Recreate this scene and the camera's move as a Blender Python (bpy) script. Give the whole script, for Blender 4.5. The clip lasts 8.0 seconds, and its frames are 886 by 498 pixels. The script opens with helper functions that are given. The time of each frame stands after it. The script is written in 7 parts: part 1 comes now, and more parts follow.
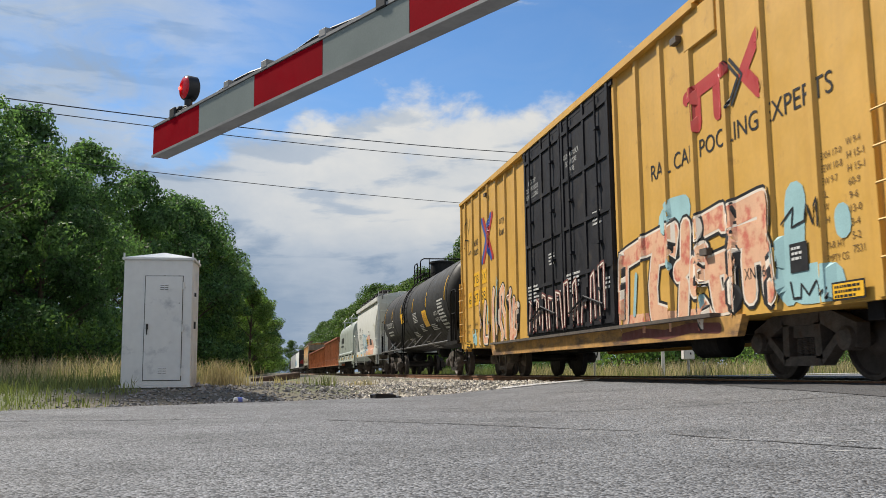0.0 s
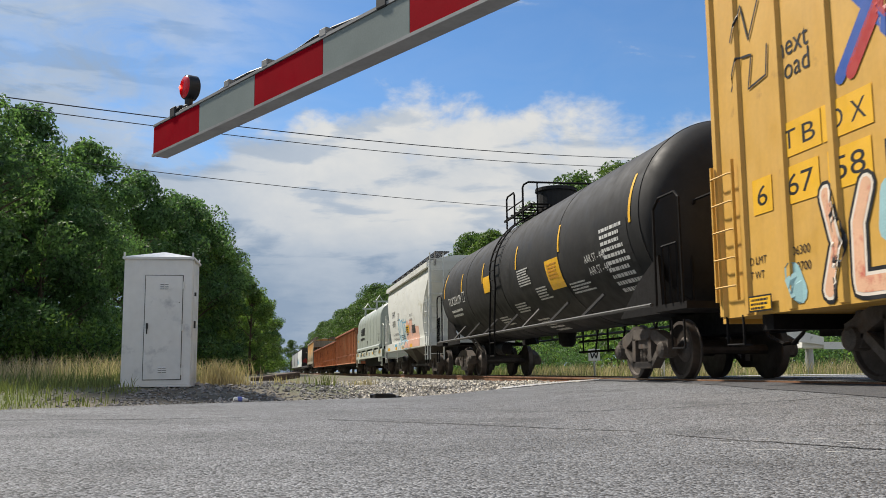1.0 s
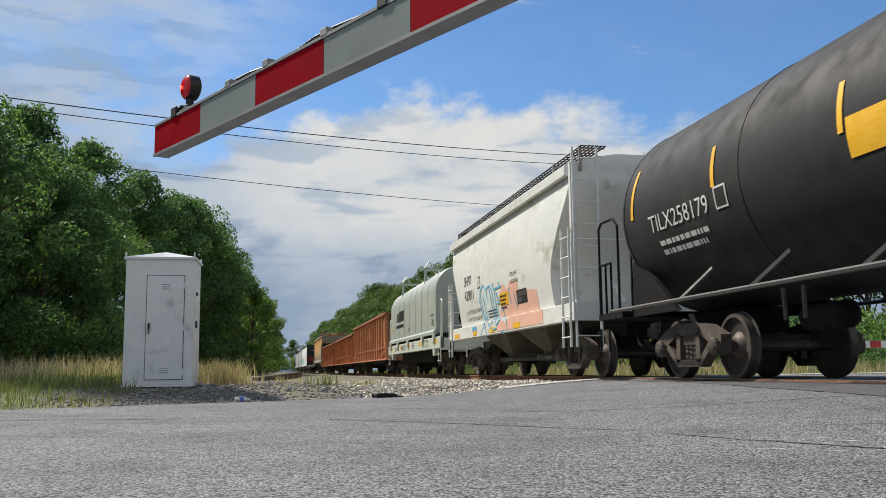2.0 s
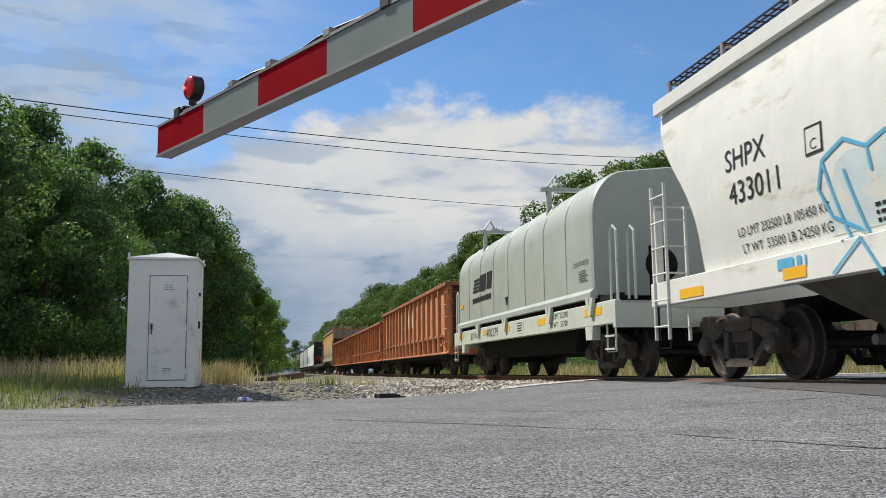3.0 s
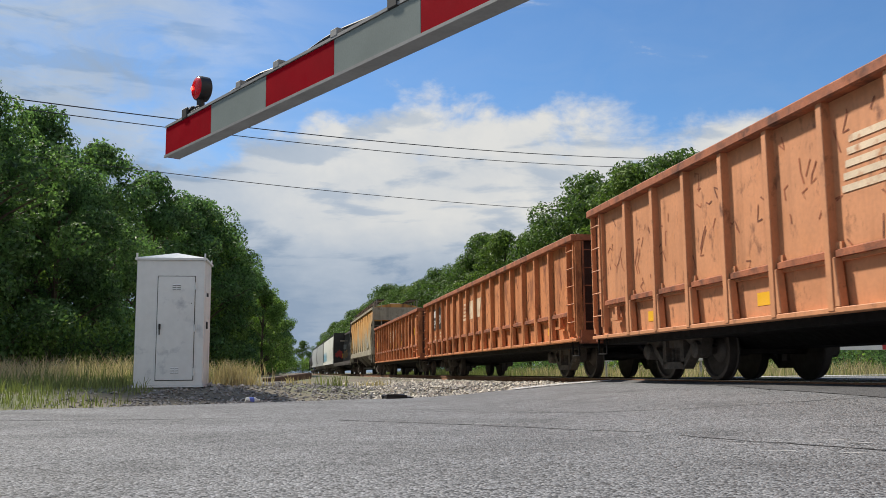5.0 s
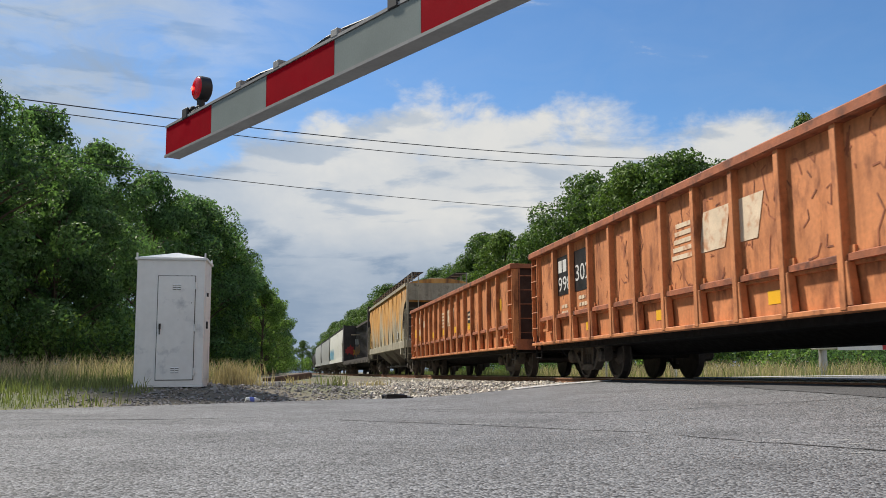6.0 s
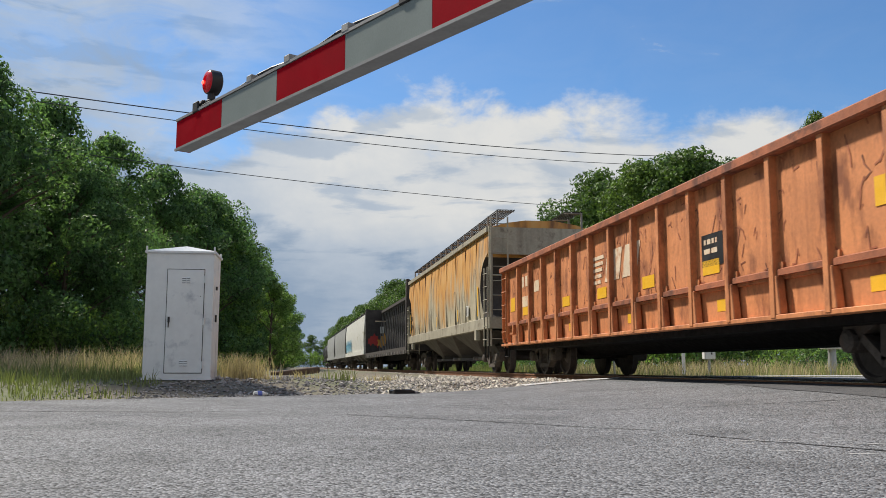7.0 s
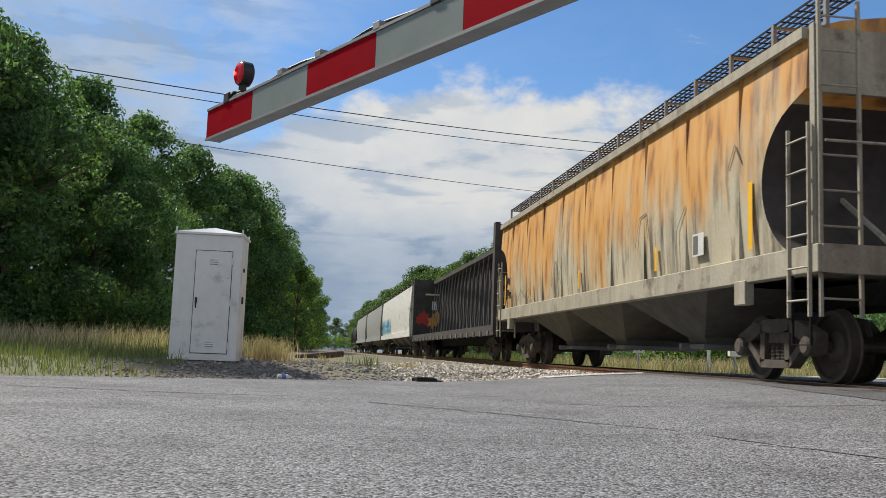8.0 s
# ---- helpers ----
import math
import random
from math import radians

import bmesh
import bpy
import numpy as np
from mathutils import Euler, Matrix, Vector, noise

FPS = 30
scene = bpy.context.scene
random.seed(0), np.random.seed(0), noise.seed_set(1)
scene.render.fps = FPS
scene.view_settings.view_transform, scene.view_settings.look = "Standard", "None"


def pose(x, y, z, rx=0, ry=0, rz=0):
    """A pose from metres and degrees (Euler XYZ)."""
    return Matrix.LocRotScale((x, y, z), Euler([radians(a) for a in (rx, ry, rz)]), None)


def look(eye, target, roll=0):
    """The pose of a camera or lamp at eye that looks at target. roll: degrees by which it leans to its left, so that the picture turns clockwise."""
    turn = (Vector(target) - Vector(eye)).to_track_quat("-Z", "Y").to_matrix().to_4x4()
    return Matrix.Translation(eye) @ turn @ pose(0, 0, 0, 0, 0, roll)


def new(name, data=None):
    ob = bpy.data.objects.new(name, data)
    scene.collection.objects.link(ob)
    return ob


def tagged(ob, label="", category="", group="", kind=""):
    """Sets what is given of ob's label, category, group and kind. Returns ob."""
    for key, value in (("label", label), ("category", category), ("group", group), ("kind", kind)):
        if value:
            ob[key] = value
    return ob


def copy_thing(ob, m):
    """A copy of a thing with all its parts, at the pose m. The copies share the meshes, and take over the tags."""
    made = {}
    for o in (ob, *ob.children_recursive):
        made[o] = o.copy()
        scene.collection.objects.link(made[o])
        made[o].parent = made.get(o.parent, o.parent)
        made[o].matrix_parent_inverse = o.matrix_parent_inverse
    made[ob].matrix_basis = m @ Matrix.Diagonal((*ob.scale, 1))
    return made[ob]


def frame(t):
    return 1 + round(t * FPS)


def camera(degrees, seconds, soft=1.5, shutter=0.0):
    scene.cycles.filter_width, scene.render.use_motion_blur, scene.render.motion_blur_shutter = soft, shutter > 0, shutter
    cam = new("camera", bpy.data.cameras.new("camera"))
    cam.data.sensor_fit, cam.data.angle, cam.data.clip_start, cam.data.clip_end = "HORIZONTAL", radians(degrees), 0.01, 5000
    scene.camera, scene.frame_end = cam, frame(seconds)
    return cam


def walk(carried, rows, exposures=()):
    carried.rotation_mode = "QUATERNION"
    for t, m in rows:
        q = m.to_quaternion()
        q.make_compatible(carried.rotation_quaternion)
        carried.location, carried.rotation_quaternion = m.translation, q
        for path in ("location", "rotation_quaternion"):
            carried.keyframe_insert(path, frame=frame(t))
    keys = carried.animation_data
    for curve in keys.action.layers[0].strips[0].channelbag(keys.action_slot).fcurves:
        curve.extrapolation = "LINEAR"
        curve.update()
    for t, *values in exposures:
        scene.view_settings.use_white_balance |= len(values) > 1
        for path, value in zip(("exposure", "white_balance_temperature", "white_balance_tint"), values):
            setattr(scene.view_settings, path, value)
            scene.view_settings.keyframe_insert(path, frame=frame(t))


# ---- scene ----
cam = camera(52.03, 8.0, soft=0.6, shutter=0.05)
walk(cam, [
    (0, pose(0.0001, 0.0000, 0.4200, 97.646, 0.654, -10.727)),
    (0.5, pose(0.0003, -0.0010, 0.4191, 97.697, 0.652, -10.724)),
    (1, pose(0.0008, -0.0014, 0.4189, 97.649, 0.525, -10.733)),
    (1.5, pose(0.0020, -0.0005, 0.4187, 97.623, 0.566, -10.684)),
    (3, pose(0.0008, -0.0003, 0.4186, 97.642, 0.623, -10.465)),
    (3.5, pose(-0.0010, -0.0001, 0.4184, 97.643, 0.598, -10.310)),
    (4, pose(-0.0006, 0.0001, 0.4186, 97.654, 0.583, -10.156)),
    (4.5, pose(0.0011, 0.0010, 0.4171, 97.702, 0.534, -10.034)),
    (6, pose(0.0014, 0.0007, 0.4189, 97.691, 0.454, -10.010)),
    (6.5, pose(0.0012, 0.0010, 0.4177, 97.658, 0.354, -9.879)),
    (7, pose(0.0012, 0.0045, 0.4194, 97.433, -0.136, -9.528)),
    (7.5, pose(-0.0011, -0.0016, 0.4193, 96.916, -0.913, -8.877)),
    (8, pose(0.0070, -0.0048, 0.4570, 96.573, -2.099, -8.044)),
])

# ---- world, sun, exposure ----
SUN = Vector((-0.45, 0.50, 0.74)).normalized()
scene.view_settings.exposure = 0.28


def make_world():
    w = bpy.data.worlds.new("sky")
    scene.world = w
    w.use_nodes = True
    nt = w.node_tree
    n, l = nt.nodes, nt.links
    n.clear()
    out = n.new("ShaderNodeOutputWorld")
    bg = n.new("ShaderNodeBackground")
    sky = n.new("ShaderNodeTexSky")
    sky.sky_type = "NISHITA"
    sky.sun_disc = False
    sky.sun_elevation = math.asin(SUN.z)
    sky.sun_rotation = math.atan2(SUN.x, SUN.y)
    sky.air_density, sky.dust_density, sky.ozone_density = 1.0, 0.3, 2.0
    geo = n.new("ShaderNodeTexCoord")
    sep = n.new("ShaderNodeSeparateXYZ")
    l.new(geo.outputs["Generated"], sep.inputs[0])

    def m(op, a, b=None, c=None, clamp=False):
        k = n.new("ShaderNodeMath")
        k.operation = op
        k.use_clamp = clamp
        for i, v in enumerate((a, b, c)):
            if v is None:
                continue
            if isinstance(v, (int, float)):
                k.inputs[i].default_value = v
            else:
                l.new(v, k.inputs[i])
        return k.outputs[0]

    X, Y, Z = sep.outputs
    az = m("ARCTAN2", X, Y)
    el = m("ARCSINE", Z)

    def plane(ky):
        c = n.new("ShaderNodeCombineXYZ")
        l.new(az, c.inputs[0])
        l.new(m("MULTIPLY", el, ky), c.inputs[1])
        return c.outputs[0]

    def fbm(vec, scale, detail, rough, off, dist=0.0):
        mp = n.new("ShaderNodeMapping")
        mp.inputs["Location"].default_value = off
        l.new(vec, mp.inputs[0])
        t = n.new("ShaderNodeTexNoise")
        t.inputs["Scale"].default_value = scale
        t.inputs["Detail"].default_value = detail
        t.inputs["Roughness"].default_value = rough
        t.inputs["Distortion"].default_value = dist
        l.new(vec if off is None else mp.outputs[0], t.inputs["Vector"])
        return t.outputs["Fac"]

    def step(v, a, b, c=0.0, d=1.0):
        r = n.new("ShaderNodeMapRange")
        r.interpolation_type = "SMOOTHSTEP"
        for i, k in enumerate((a, b, c, d)):
            r.inputs[i + 1].default_value = k
        l.new(v, r.inputs[0])
        return r.outputs[0]

    round_ = plane(1.5)
    flat = plane(4.0)
    steep = plane(2.2)
    puff = fbm(round_, 9.0, 12, 0.60, (CLOUD[0], CLOUD[1], 0.0), 0.15)
    broad = fbm(round_, 2.6, 5, 0.5, (4.0, 2.0, 1.0))
    streak = fbm(flat, 7.0, 8, 0.55, (1.7, 0.4, 2.0), 0.3)
    wisp = fbm(steep, 7.5, 10, 0.62, (7.3, 3.9, 2.0), 0.9)
    # the crest of the cloud bank in view: lower to the west, highest ahead
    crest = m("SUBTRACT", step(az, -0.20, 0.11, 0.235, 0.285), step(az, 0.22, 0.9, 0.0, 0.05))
    # unseen bank raised behind the camera, added as fill for shaded sides
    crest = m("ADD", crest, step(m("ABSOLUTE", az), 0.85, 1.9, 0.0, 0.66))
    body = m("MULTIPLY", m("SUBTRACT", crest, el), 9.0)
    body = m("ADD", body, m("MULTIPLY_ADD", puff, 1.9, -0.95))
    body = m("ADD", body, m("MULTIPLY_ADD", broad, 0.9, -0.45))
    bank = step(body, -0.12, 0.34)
    # thin broken cloud higher up in the west, small wisps elsewhere
    west = step(az, 0.10, -0.24)
    veil = m("MULTIPLY", step(m("ADD", m("MULTIPLY", wisp, 0.75), m("MULTIPLY", broad, 0.4)), 0.34, 0.72), m("MULTIPLY_ADD", west, 0.92, 0.05))
    scraps = m("MULTIPLY", step(m("ADD", m("MULTIPLY", wisp, 0.7), m("MULTIPLY", puff, 0.3)), 0.56, 0.72), 0.55)
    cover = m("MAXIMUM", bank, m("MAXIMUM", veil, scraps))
    # low haze of blue-grey rain cloud under the bank
    low = step(el, 0.175, 0.075)
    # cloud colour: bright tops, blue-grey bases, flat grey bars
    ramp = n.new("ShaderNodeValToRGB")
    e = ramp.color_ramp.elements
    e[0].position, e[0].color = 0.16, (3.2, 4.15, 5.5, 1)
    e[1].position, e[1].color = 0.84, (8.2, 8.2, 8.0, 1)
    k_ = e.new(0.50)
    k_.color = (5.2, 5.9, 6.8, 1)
    tone_v = m("MULTIPLY_ADD", puff, 0.55, 0.50)
    tone_v = m("SUBTRACT", tone_v, m("MULTIPLY", low, m("MULTIPLY_ADD", streak, 0.9, 0.12)))
    tone_v = m("SUBTRACT", tone_v, m("MULTIPLY", step(streak, 0.50, 0.62), 0.27))
    tone_v = m("SUBTRACT", tone_v, m("MULTIPLY", west, m("MULTIPLY_ADD", broad, 0.7, 0.06)))
    l.new(tone_v, ramp.inputs[0])
    # glow of the veiled sun
    dot = n.new("ShaderNodeVectorMath")
    dot.operation = "DOT_PRODUCT"
    l.new(geo.outputs["Generated"], dot.inputs[0])
    dot.inputs[1].default_value = SUN
    glow = m("MULTIPLY_ADD", m("POWER", m("MAXIMUM", dot.outputs["Value"], 0.0), 5.0), 0.45, 0.9)
    lit = n.new("ShaderNodeVectorMath")
    lit.operation = "SCALE"
    l.new(ramp.outputs[0], lit.inputs[0])
    l.new(glow, lit.inputs["Scale"])
    tone = n.new("ShaderNodeMix")
    tone.data_type = "RGBA"
    tone.blend_type = "MULTIPLY"
    tone.inputs["Factor"].default_value = 1.0
    l.new(sky.outputs[0], tone.inputs["A"])
    tone.inputs["B"].default_value = (0.76, 1.08, 1.36, 1)
    mix = n.new("ShaderNodeMix")
    mix.data_type = "RGBA"
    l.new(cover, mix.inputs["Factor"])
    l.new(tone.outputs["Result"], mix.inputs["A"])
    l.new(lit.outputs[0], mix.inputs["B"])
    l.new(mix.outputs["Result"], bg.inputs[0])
    bg.inputs[1].default_value = 0.08
    l.new(bg.outputs[0], out.inputs[0])


CLOUD = (3.0, 1.2)
make_world()
lamp = bpy.data.lights.new("sun", "SUN")
lamp.energy, lamp.angle, lamp.color = 4.8, radians(4.0), (1.0, 0.92, 0.80)
sun = new("sun", lamp)
sun.matrix_world = look(SUN * 50, (0, 0, 0))


# ---- materials ----
def mat(name, color, rough=0.6, metal=0.0, var=0.25, scale=3.0, fine=60.0, bump=0.0, bump_scale=80.0,
        dark=None, dark_amount=0.0, dark_scale=1.5, streak=0.0, rand=0.0, trans=0.0, dark_stretch=(1, 1, 1), emit=0.0, isl=0.0, spec=0.5):
    """A surface: base colour broken up at two scales, stains of a second colour, streaks that run down, relief."""
    mt = bpy.data.materials.new(name)
    mt.use_nodes = True
    nt = mt.node_tree
    n, l = nt.nodes, nt.links
    b = n["Principled BSDF"]
    tc = n.new("ShaderNodeTexCoord")

    def noise_tex(sc, detail=4, stretch=(1, 1, 1), rough_=0.55, off=(0, 0, 0)):
        mp = n.new("ShaderNodeMapping")
        mp.inputs["Scale"].default_value = stretch
        mp.inputs["Location"].default_value = off
        l.new(tc.outputs["Object"], mp.inputs[0])
        t = n.new("ShaderNodeTexNoise")
        t.inputs["Scale"].default_value = sc
        t.inputs["Detail"].default_value = detail
        t.inputs["Roughness"].default_value = rough_
        l.new(mp.outputs[0], t.inputs["Vector"])
        return t.outputs["Fac"]

    def rng(v, a, b_, c, d):
        r = n.new("ShaderNodeMapRange")
        for i, k in enumerate((a, b_, c, d)):
            r.inputs[i + 1].default_value = k
        l.new(v, r.inputs[0])
        return r.outputs[0]

    def mix(blend, fac, a, b_):
        k = n.new("ShaderNodeMix")
        k.data_type = "RGBA"
        k.blend_type = blend
        for sock, v in (("Factor", fac), ("A", a), ("B", b_)):
            if hasattr(v, "is_output"):
                l.new(v, k.inputs[sock])
            elif isinstance(v, (int, float)):
                k.inputs[sock].default_value = v
            else:
                k.inputs[sock].default_value = (*v[:3], 1)
        return k.outputs["Result"]

    def grey(v):
        c = n.new("ShaderNodeCombineColor")
        for i in range(3):
            l.new(v, c.inputs[i])
        return c.outputs[0]

    col = mix("MULTIPLY", 1.0, color, grey(rng(noise_tex(scale), 0.25, 0.75, 1 - var, 1 + var)))
    col = mix("MULTIPLY", 1.0, col, grey(rng(noise_tex(fine, 2), 0.3, 0.7, 1 - var * 0.5, 1 + var * 0.5)))
    if dark and dark_amount:
        f = noise_tex(dark_scale, 8, dark_stretch, 0.65, (3, 5, 7))
        lo = 0.72 - 0.5 * dark_amount
        col = mix("MIX", rng(f, lo, lo + 0.14, 0.0, 0.9), col, dark)
    if streak:
        f = noise_tex(5.0, 5, (1, 1, 0.07), 0.6, (1, 2, 9))
        col = mix("MIX", rng(f, 0.5, 0.75, 0.0, streak), col, dark or (0.1, 0.08, 0.06))
    if rand or isl:
        src = n.new("ShaderNodeNewGeometry").outputs["Random Per Island"] if isl else n.new("ShaderNodeObjectInfo").outputs["Random"]
        a = rand or isl
        col = mix("MULTIPLY", 1.0, col, grey(rng(src, 0, 1, 1 - a, 1 + a)))
    l.new(col, b.inputs["Base Color"])
    b.inputs["Roughness"].default_value = rough
    b.inputs["Metallic"].default_value = metal
    b.inputs["Specular IOR Level"].default_value = spec
    l.new(rng(noise_tex(scale * 2.3, 3), 0.3, 0.7, max(0.05, rough - 0.12), min(1, rough + 0.12)), b.inputs["Roughness"])
    if bump:
        bp = n.new("ShaderNodeBump")
        bp.inputs["Strength"].default_value = 1.0
        bp.inputs["Distance"].default_value = bump
        l.new(noise_tex(bump_scale, 3), bp.inputs["Height"])
        l.new(bp.outputs[0], b.inputs["Normal"])
    if emit:
        b.inputs["Emission Color"].default_value = (*color, 1)
        b.inputs["Emission Strength"].default_value = emit
    if trans:
        tr = n.new("ShaderNodeBsdfTranslucent")
        l.new(mix("MULTIPLY", 1.0, col, (1.05, 1.15, 0.6)), tr.inputs[0])
        ad = n.new("ShaderNodeMixShader")
        ad.inputs[0].default_value = trans
        l.new(b.outputs[0], ad.inputs[1])
        l.new(tr.outputs[0], ad.inputs[2])
        l.new(ad.outputs[0], n["Material Output"].inputs[0])
    return mt


def asphalt(name, base, dark_stone):
    mt = mat(name, base, rough=0.85, var=0.16, scale=0.5, fine=6.0, dark=[c * 0.72 for c in base], dark_amount=0.42, dark_scale=0.9)
    n, l = mt.node_tree.nodes, mt.node_tree.links
    b = n["Principled BSDF"]
    tc = n.new("ShaderNodeTexCoord")
    v = n.new("ShaderNodeTexVoronoi")
    v.inputs["Scale"].default_value = 82.0
    l.new(tc.outputs["Object"], v.inputs["Vector"])
    sep = n.new("ShaderNodeSeparateColor")
    l.new(v.outputs["Color"], sep.inputs[0])
    r = n.new("ShaderNodeMapRange")
    r.inputs[3].default_value, r.inputs[4].default_value = 1 - dark_stone, 1 + dark_stone
    l.new(sep.outputs[0], r.inputs[0])
    old = b.inputs["Base Color"].links[0].from_socket
    k = n.new("ShaderNodeVectorMath")
    k.operation = "SCALE"
    l.new(old, k.inputs[0])
    l.new(r.outputs[0], k.inputs["Scale"])
    l.new(k.outputs[0], b.inputs["Base Color"])
    bp = n.new("ShaderNodeBump")
    bp.invert = True
    bp.inputs["Strength"].default_value = 0.9
    bp.inputs["Distance"].default_value = 0.011
    l.new(v.outputs["Distance"], bp.inputs["Height"])
    l.new(bp.outputs[0], b.inputs["Normal"])
    return mt


M = {
    "asphalt": asphalt("asphalt", (0.162, 0.166, 0.174), 0.9),
    "asphalt_new": asphalt("asphalt_new", (0.10, 0.10, 0.105), 0.4),
    "crack": mat("crack", (0.035, 0.035, 0.035), 0.95),
    "road_paint": mat("road_paint", (0.52, 0.52, 0.51), 0.7, var=0.15, dark=(0.22, 0.22, 0.22), dark_amount=0.42, dark_scale=9),
    "earth": mat("earth", (0.15, 0.13, 0.095), 0.95, var=0.35, scale=0.6, fine=9, bump=0.03, bump_scale=14, dark=(0.11, 0.13, 0.05), dark_amount=0.5, dark_scale=0.35),
    "gravel": mat("gravel", (0.20, 0.185, 0.175), 0.9, var=0.4, scale=5, fine=30, bump=0.04, bump_scale=25),
    "stone": mat("stone", (0.54, 0.49, 0.41), 0.85, var=0.15, isl=0.5),
    "stone_grey": mat("stone_grey", (0.25, 0.235, 0.22), 0.85, var=0.15, isl=0.55),
    "rail": mat("rail", (0.24, 0.12, 0.065), 0.75, 0.3, var=0.3, scale=6, fine=50),
    "rail_top": mat("rail_top", (0.5, 0.48, 0.46), 0.3, 0.9, var=0.1),
    "tie": mat("tie", (0.10, 0.07, 0.05), 0.9, var=0.35, scale=4, rand=0.3),
    "cab_paint": mat("cab_paint", (0.74, 0.75, 0.745), 0.45, var=0.06, scale=1.5, fine=8, dark=(0.42, 0.44, 0.47), dark_amount=0.3, dark_scale=2.2, streak=0.12),
    "cab_dark": mat("cab_dark", (0.03, 0.03, 0.03), 0.7),
    "concrete": mat("concrete", (0.4, 0.39, 0.36), 0.9, var=0.2, bump=0.004),
    "steel_grey": mat("steel_grey", (0.42, 0.43, 0.43), 0.45, 0.6, var=0.12),
    "alu": mat("alu", (0.27, 0.27, 0.265), 0.55, 0.2, var=0.12, scale=4),
    "refl_red": mat("refl_red", (0.30, 0.002, 0.010), 0.6, spec=0.02, var=0.12, scale=6, fine=200),
    "refl_white": mat("refl_white", (0.23, 0.265, 0.25), 0.6, spec=0.06, var=0.08, scale=6, fine=200, dark=(0.25, 0.28, 0.27), dark_amount=0.22, dark_scale=5),
    "black": mat("black", (0.015, 0.015, 0.016), 0.5, var=0.2),
    "lens_red": mat("lens_red", (0.55, 0.0, 0.01), 0.15, var=0.25, scale=60, emit=0.06),
    "lamp_on": mat("lamp_on", (1.0, 0.12, 0.08), 0.3, emit=2.0),
    "wire": mat("wire", (0.04, 0.04, 0.045), 0.6),
    # leaf_a to leaf_c lightened and more translucent, to offset shade on the wood edge
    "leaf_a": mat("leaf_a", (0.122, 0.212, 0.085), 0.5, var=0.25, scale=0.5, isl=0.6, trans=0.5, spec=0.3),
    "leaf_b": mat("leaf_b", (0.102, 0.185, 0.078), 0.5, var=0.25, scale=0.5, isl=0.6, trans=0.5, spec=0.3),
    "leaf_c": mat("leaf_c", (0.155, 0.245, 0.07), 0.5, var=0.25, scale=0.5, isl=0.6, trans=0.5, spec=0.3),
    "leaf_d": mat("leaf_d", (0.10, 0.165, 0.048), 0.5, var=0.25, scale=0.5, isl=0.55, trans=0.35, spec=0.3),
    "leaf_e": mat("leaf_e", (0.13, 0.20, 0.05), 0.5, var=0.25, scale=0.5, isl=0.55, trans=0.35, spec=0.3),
    "bark": mat("bark", (0.10, 0.075, 0.055), 0.9, var=0.3, scale=5, bump=0.02, bump_scale=20),
    "dry_grass": mat("dry_grass", (0.50, 0.41, 0.27), 0.8, var=0.2, isl=0.35, trans=0.3),
    "green_grass": mat("green_grass", (0.20, 0.23, 0.085), 0.8, var=0.2, isl=0.4, trans=0.3),
}


# ---- building helpers ----
def bm_box(bm, x0, x1, y0, y1, z0, z1, rot=None):
    vs = [bm.verts.new((x, y, z)) for z in (z0, z1) for y in (y0, y1) for x in (x0, x1)]
    for f in ((0, 2, 3, 1), (4, 5, 7, 6), (0, 1, 5, 4), (2, 6, 7, 3), (0, 4, 6, 2), (1, 3, 7, 5)):
        bm.faces.new([vs[i] for i in f])
    if rot is not None:
        for v in vs:
            v.co = rot @ v.co
    return vs


def bm_prism(bm, pts, axis, a, b):
    """A closed outline (list of pairs) drawn out along an axis from a to b."""
    def at(p, w):
        return {"x": (w, p[0], p[1]), "y": (p[0], w, p[1]), "z": (p[0], p[1], w)}[axis]
    lo = [bm.verts.new(at(p, a)) for p in pts]
    hi = [bm.verts.new(at(p, b)) for p in pts]
    k = len(pts)
    for i in range(k):
        bm.faces.new((lo[i], lo[(i + 1) % k], hi[(i + 1) % k], hi[i]))
    bm.faces.new(lo[::-1])
    bm.faces.new(hi)


def bm_tube(bm, pts, r, seg=6, r_end=None):
    """A round bar along a polyline."""
    pts = [Vector(p) for p in pts]
    rings = []
    for i, p in enumerate(pts):
        d = (pts[min(i + 1, len(pts) - 1)] - pts[max(i - 1, 0)]).normalized()
        u = d.orthogonal().normalized() if i == 0 else (u0 - d * u0.dot(d)).normalized()
        u0 = u
        w = d.cross(u)
        rr = r if r_end is None else r + (r_end - r) * i / (len(pts) - 1)
        rings.append([bm.verts.new(p + (u * math.cos(a) + w * math.sin(a)) * rr) for a in [2 * math.pi * j / seg for j in range(seg)]])
    for a, b in zip(rings, rings[1:]):
        for j in range(seg):
            bm.faces.new((a[j], a[(j + 1) % seg], b[(j + 1) % seg], b[j]))
    bm.faces.new(rings[0][::-1])
    bm.faces.new(rings[-1])


def bm_lathe(bm, prof, axis="x", seg=24, at=(0, 0, 0)):
    """A profile of (along, radius) pairs turned about an axis."""
    rings = []
    for a, r in prof:
        ring = []
        for j in range(seg):
            c, s = math.cos(2 * math.pi * j / seg) * r, math.sin(2 * math.pi * j / seg) * r
            p = {"x": (a, c, s), "y": (c, a, s), "z": (c, s, a)}[axis]
            ring.append(bm.verts.new((p[0] + at[0], p[1] + at[1], p[2] + at[2])))
        rings.append(ring)
    for a, b in zip(rings, rings[1:]):
        for j in range(seg):
            bm.faces.new((a[j], a[(j + 1) % seg], b[(j + 1) % seg], b[j]))
    bm.faces.new(rings[0][::-1])
    bm.faces.new(rings[-1])


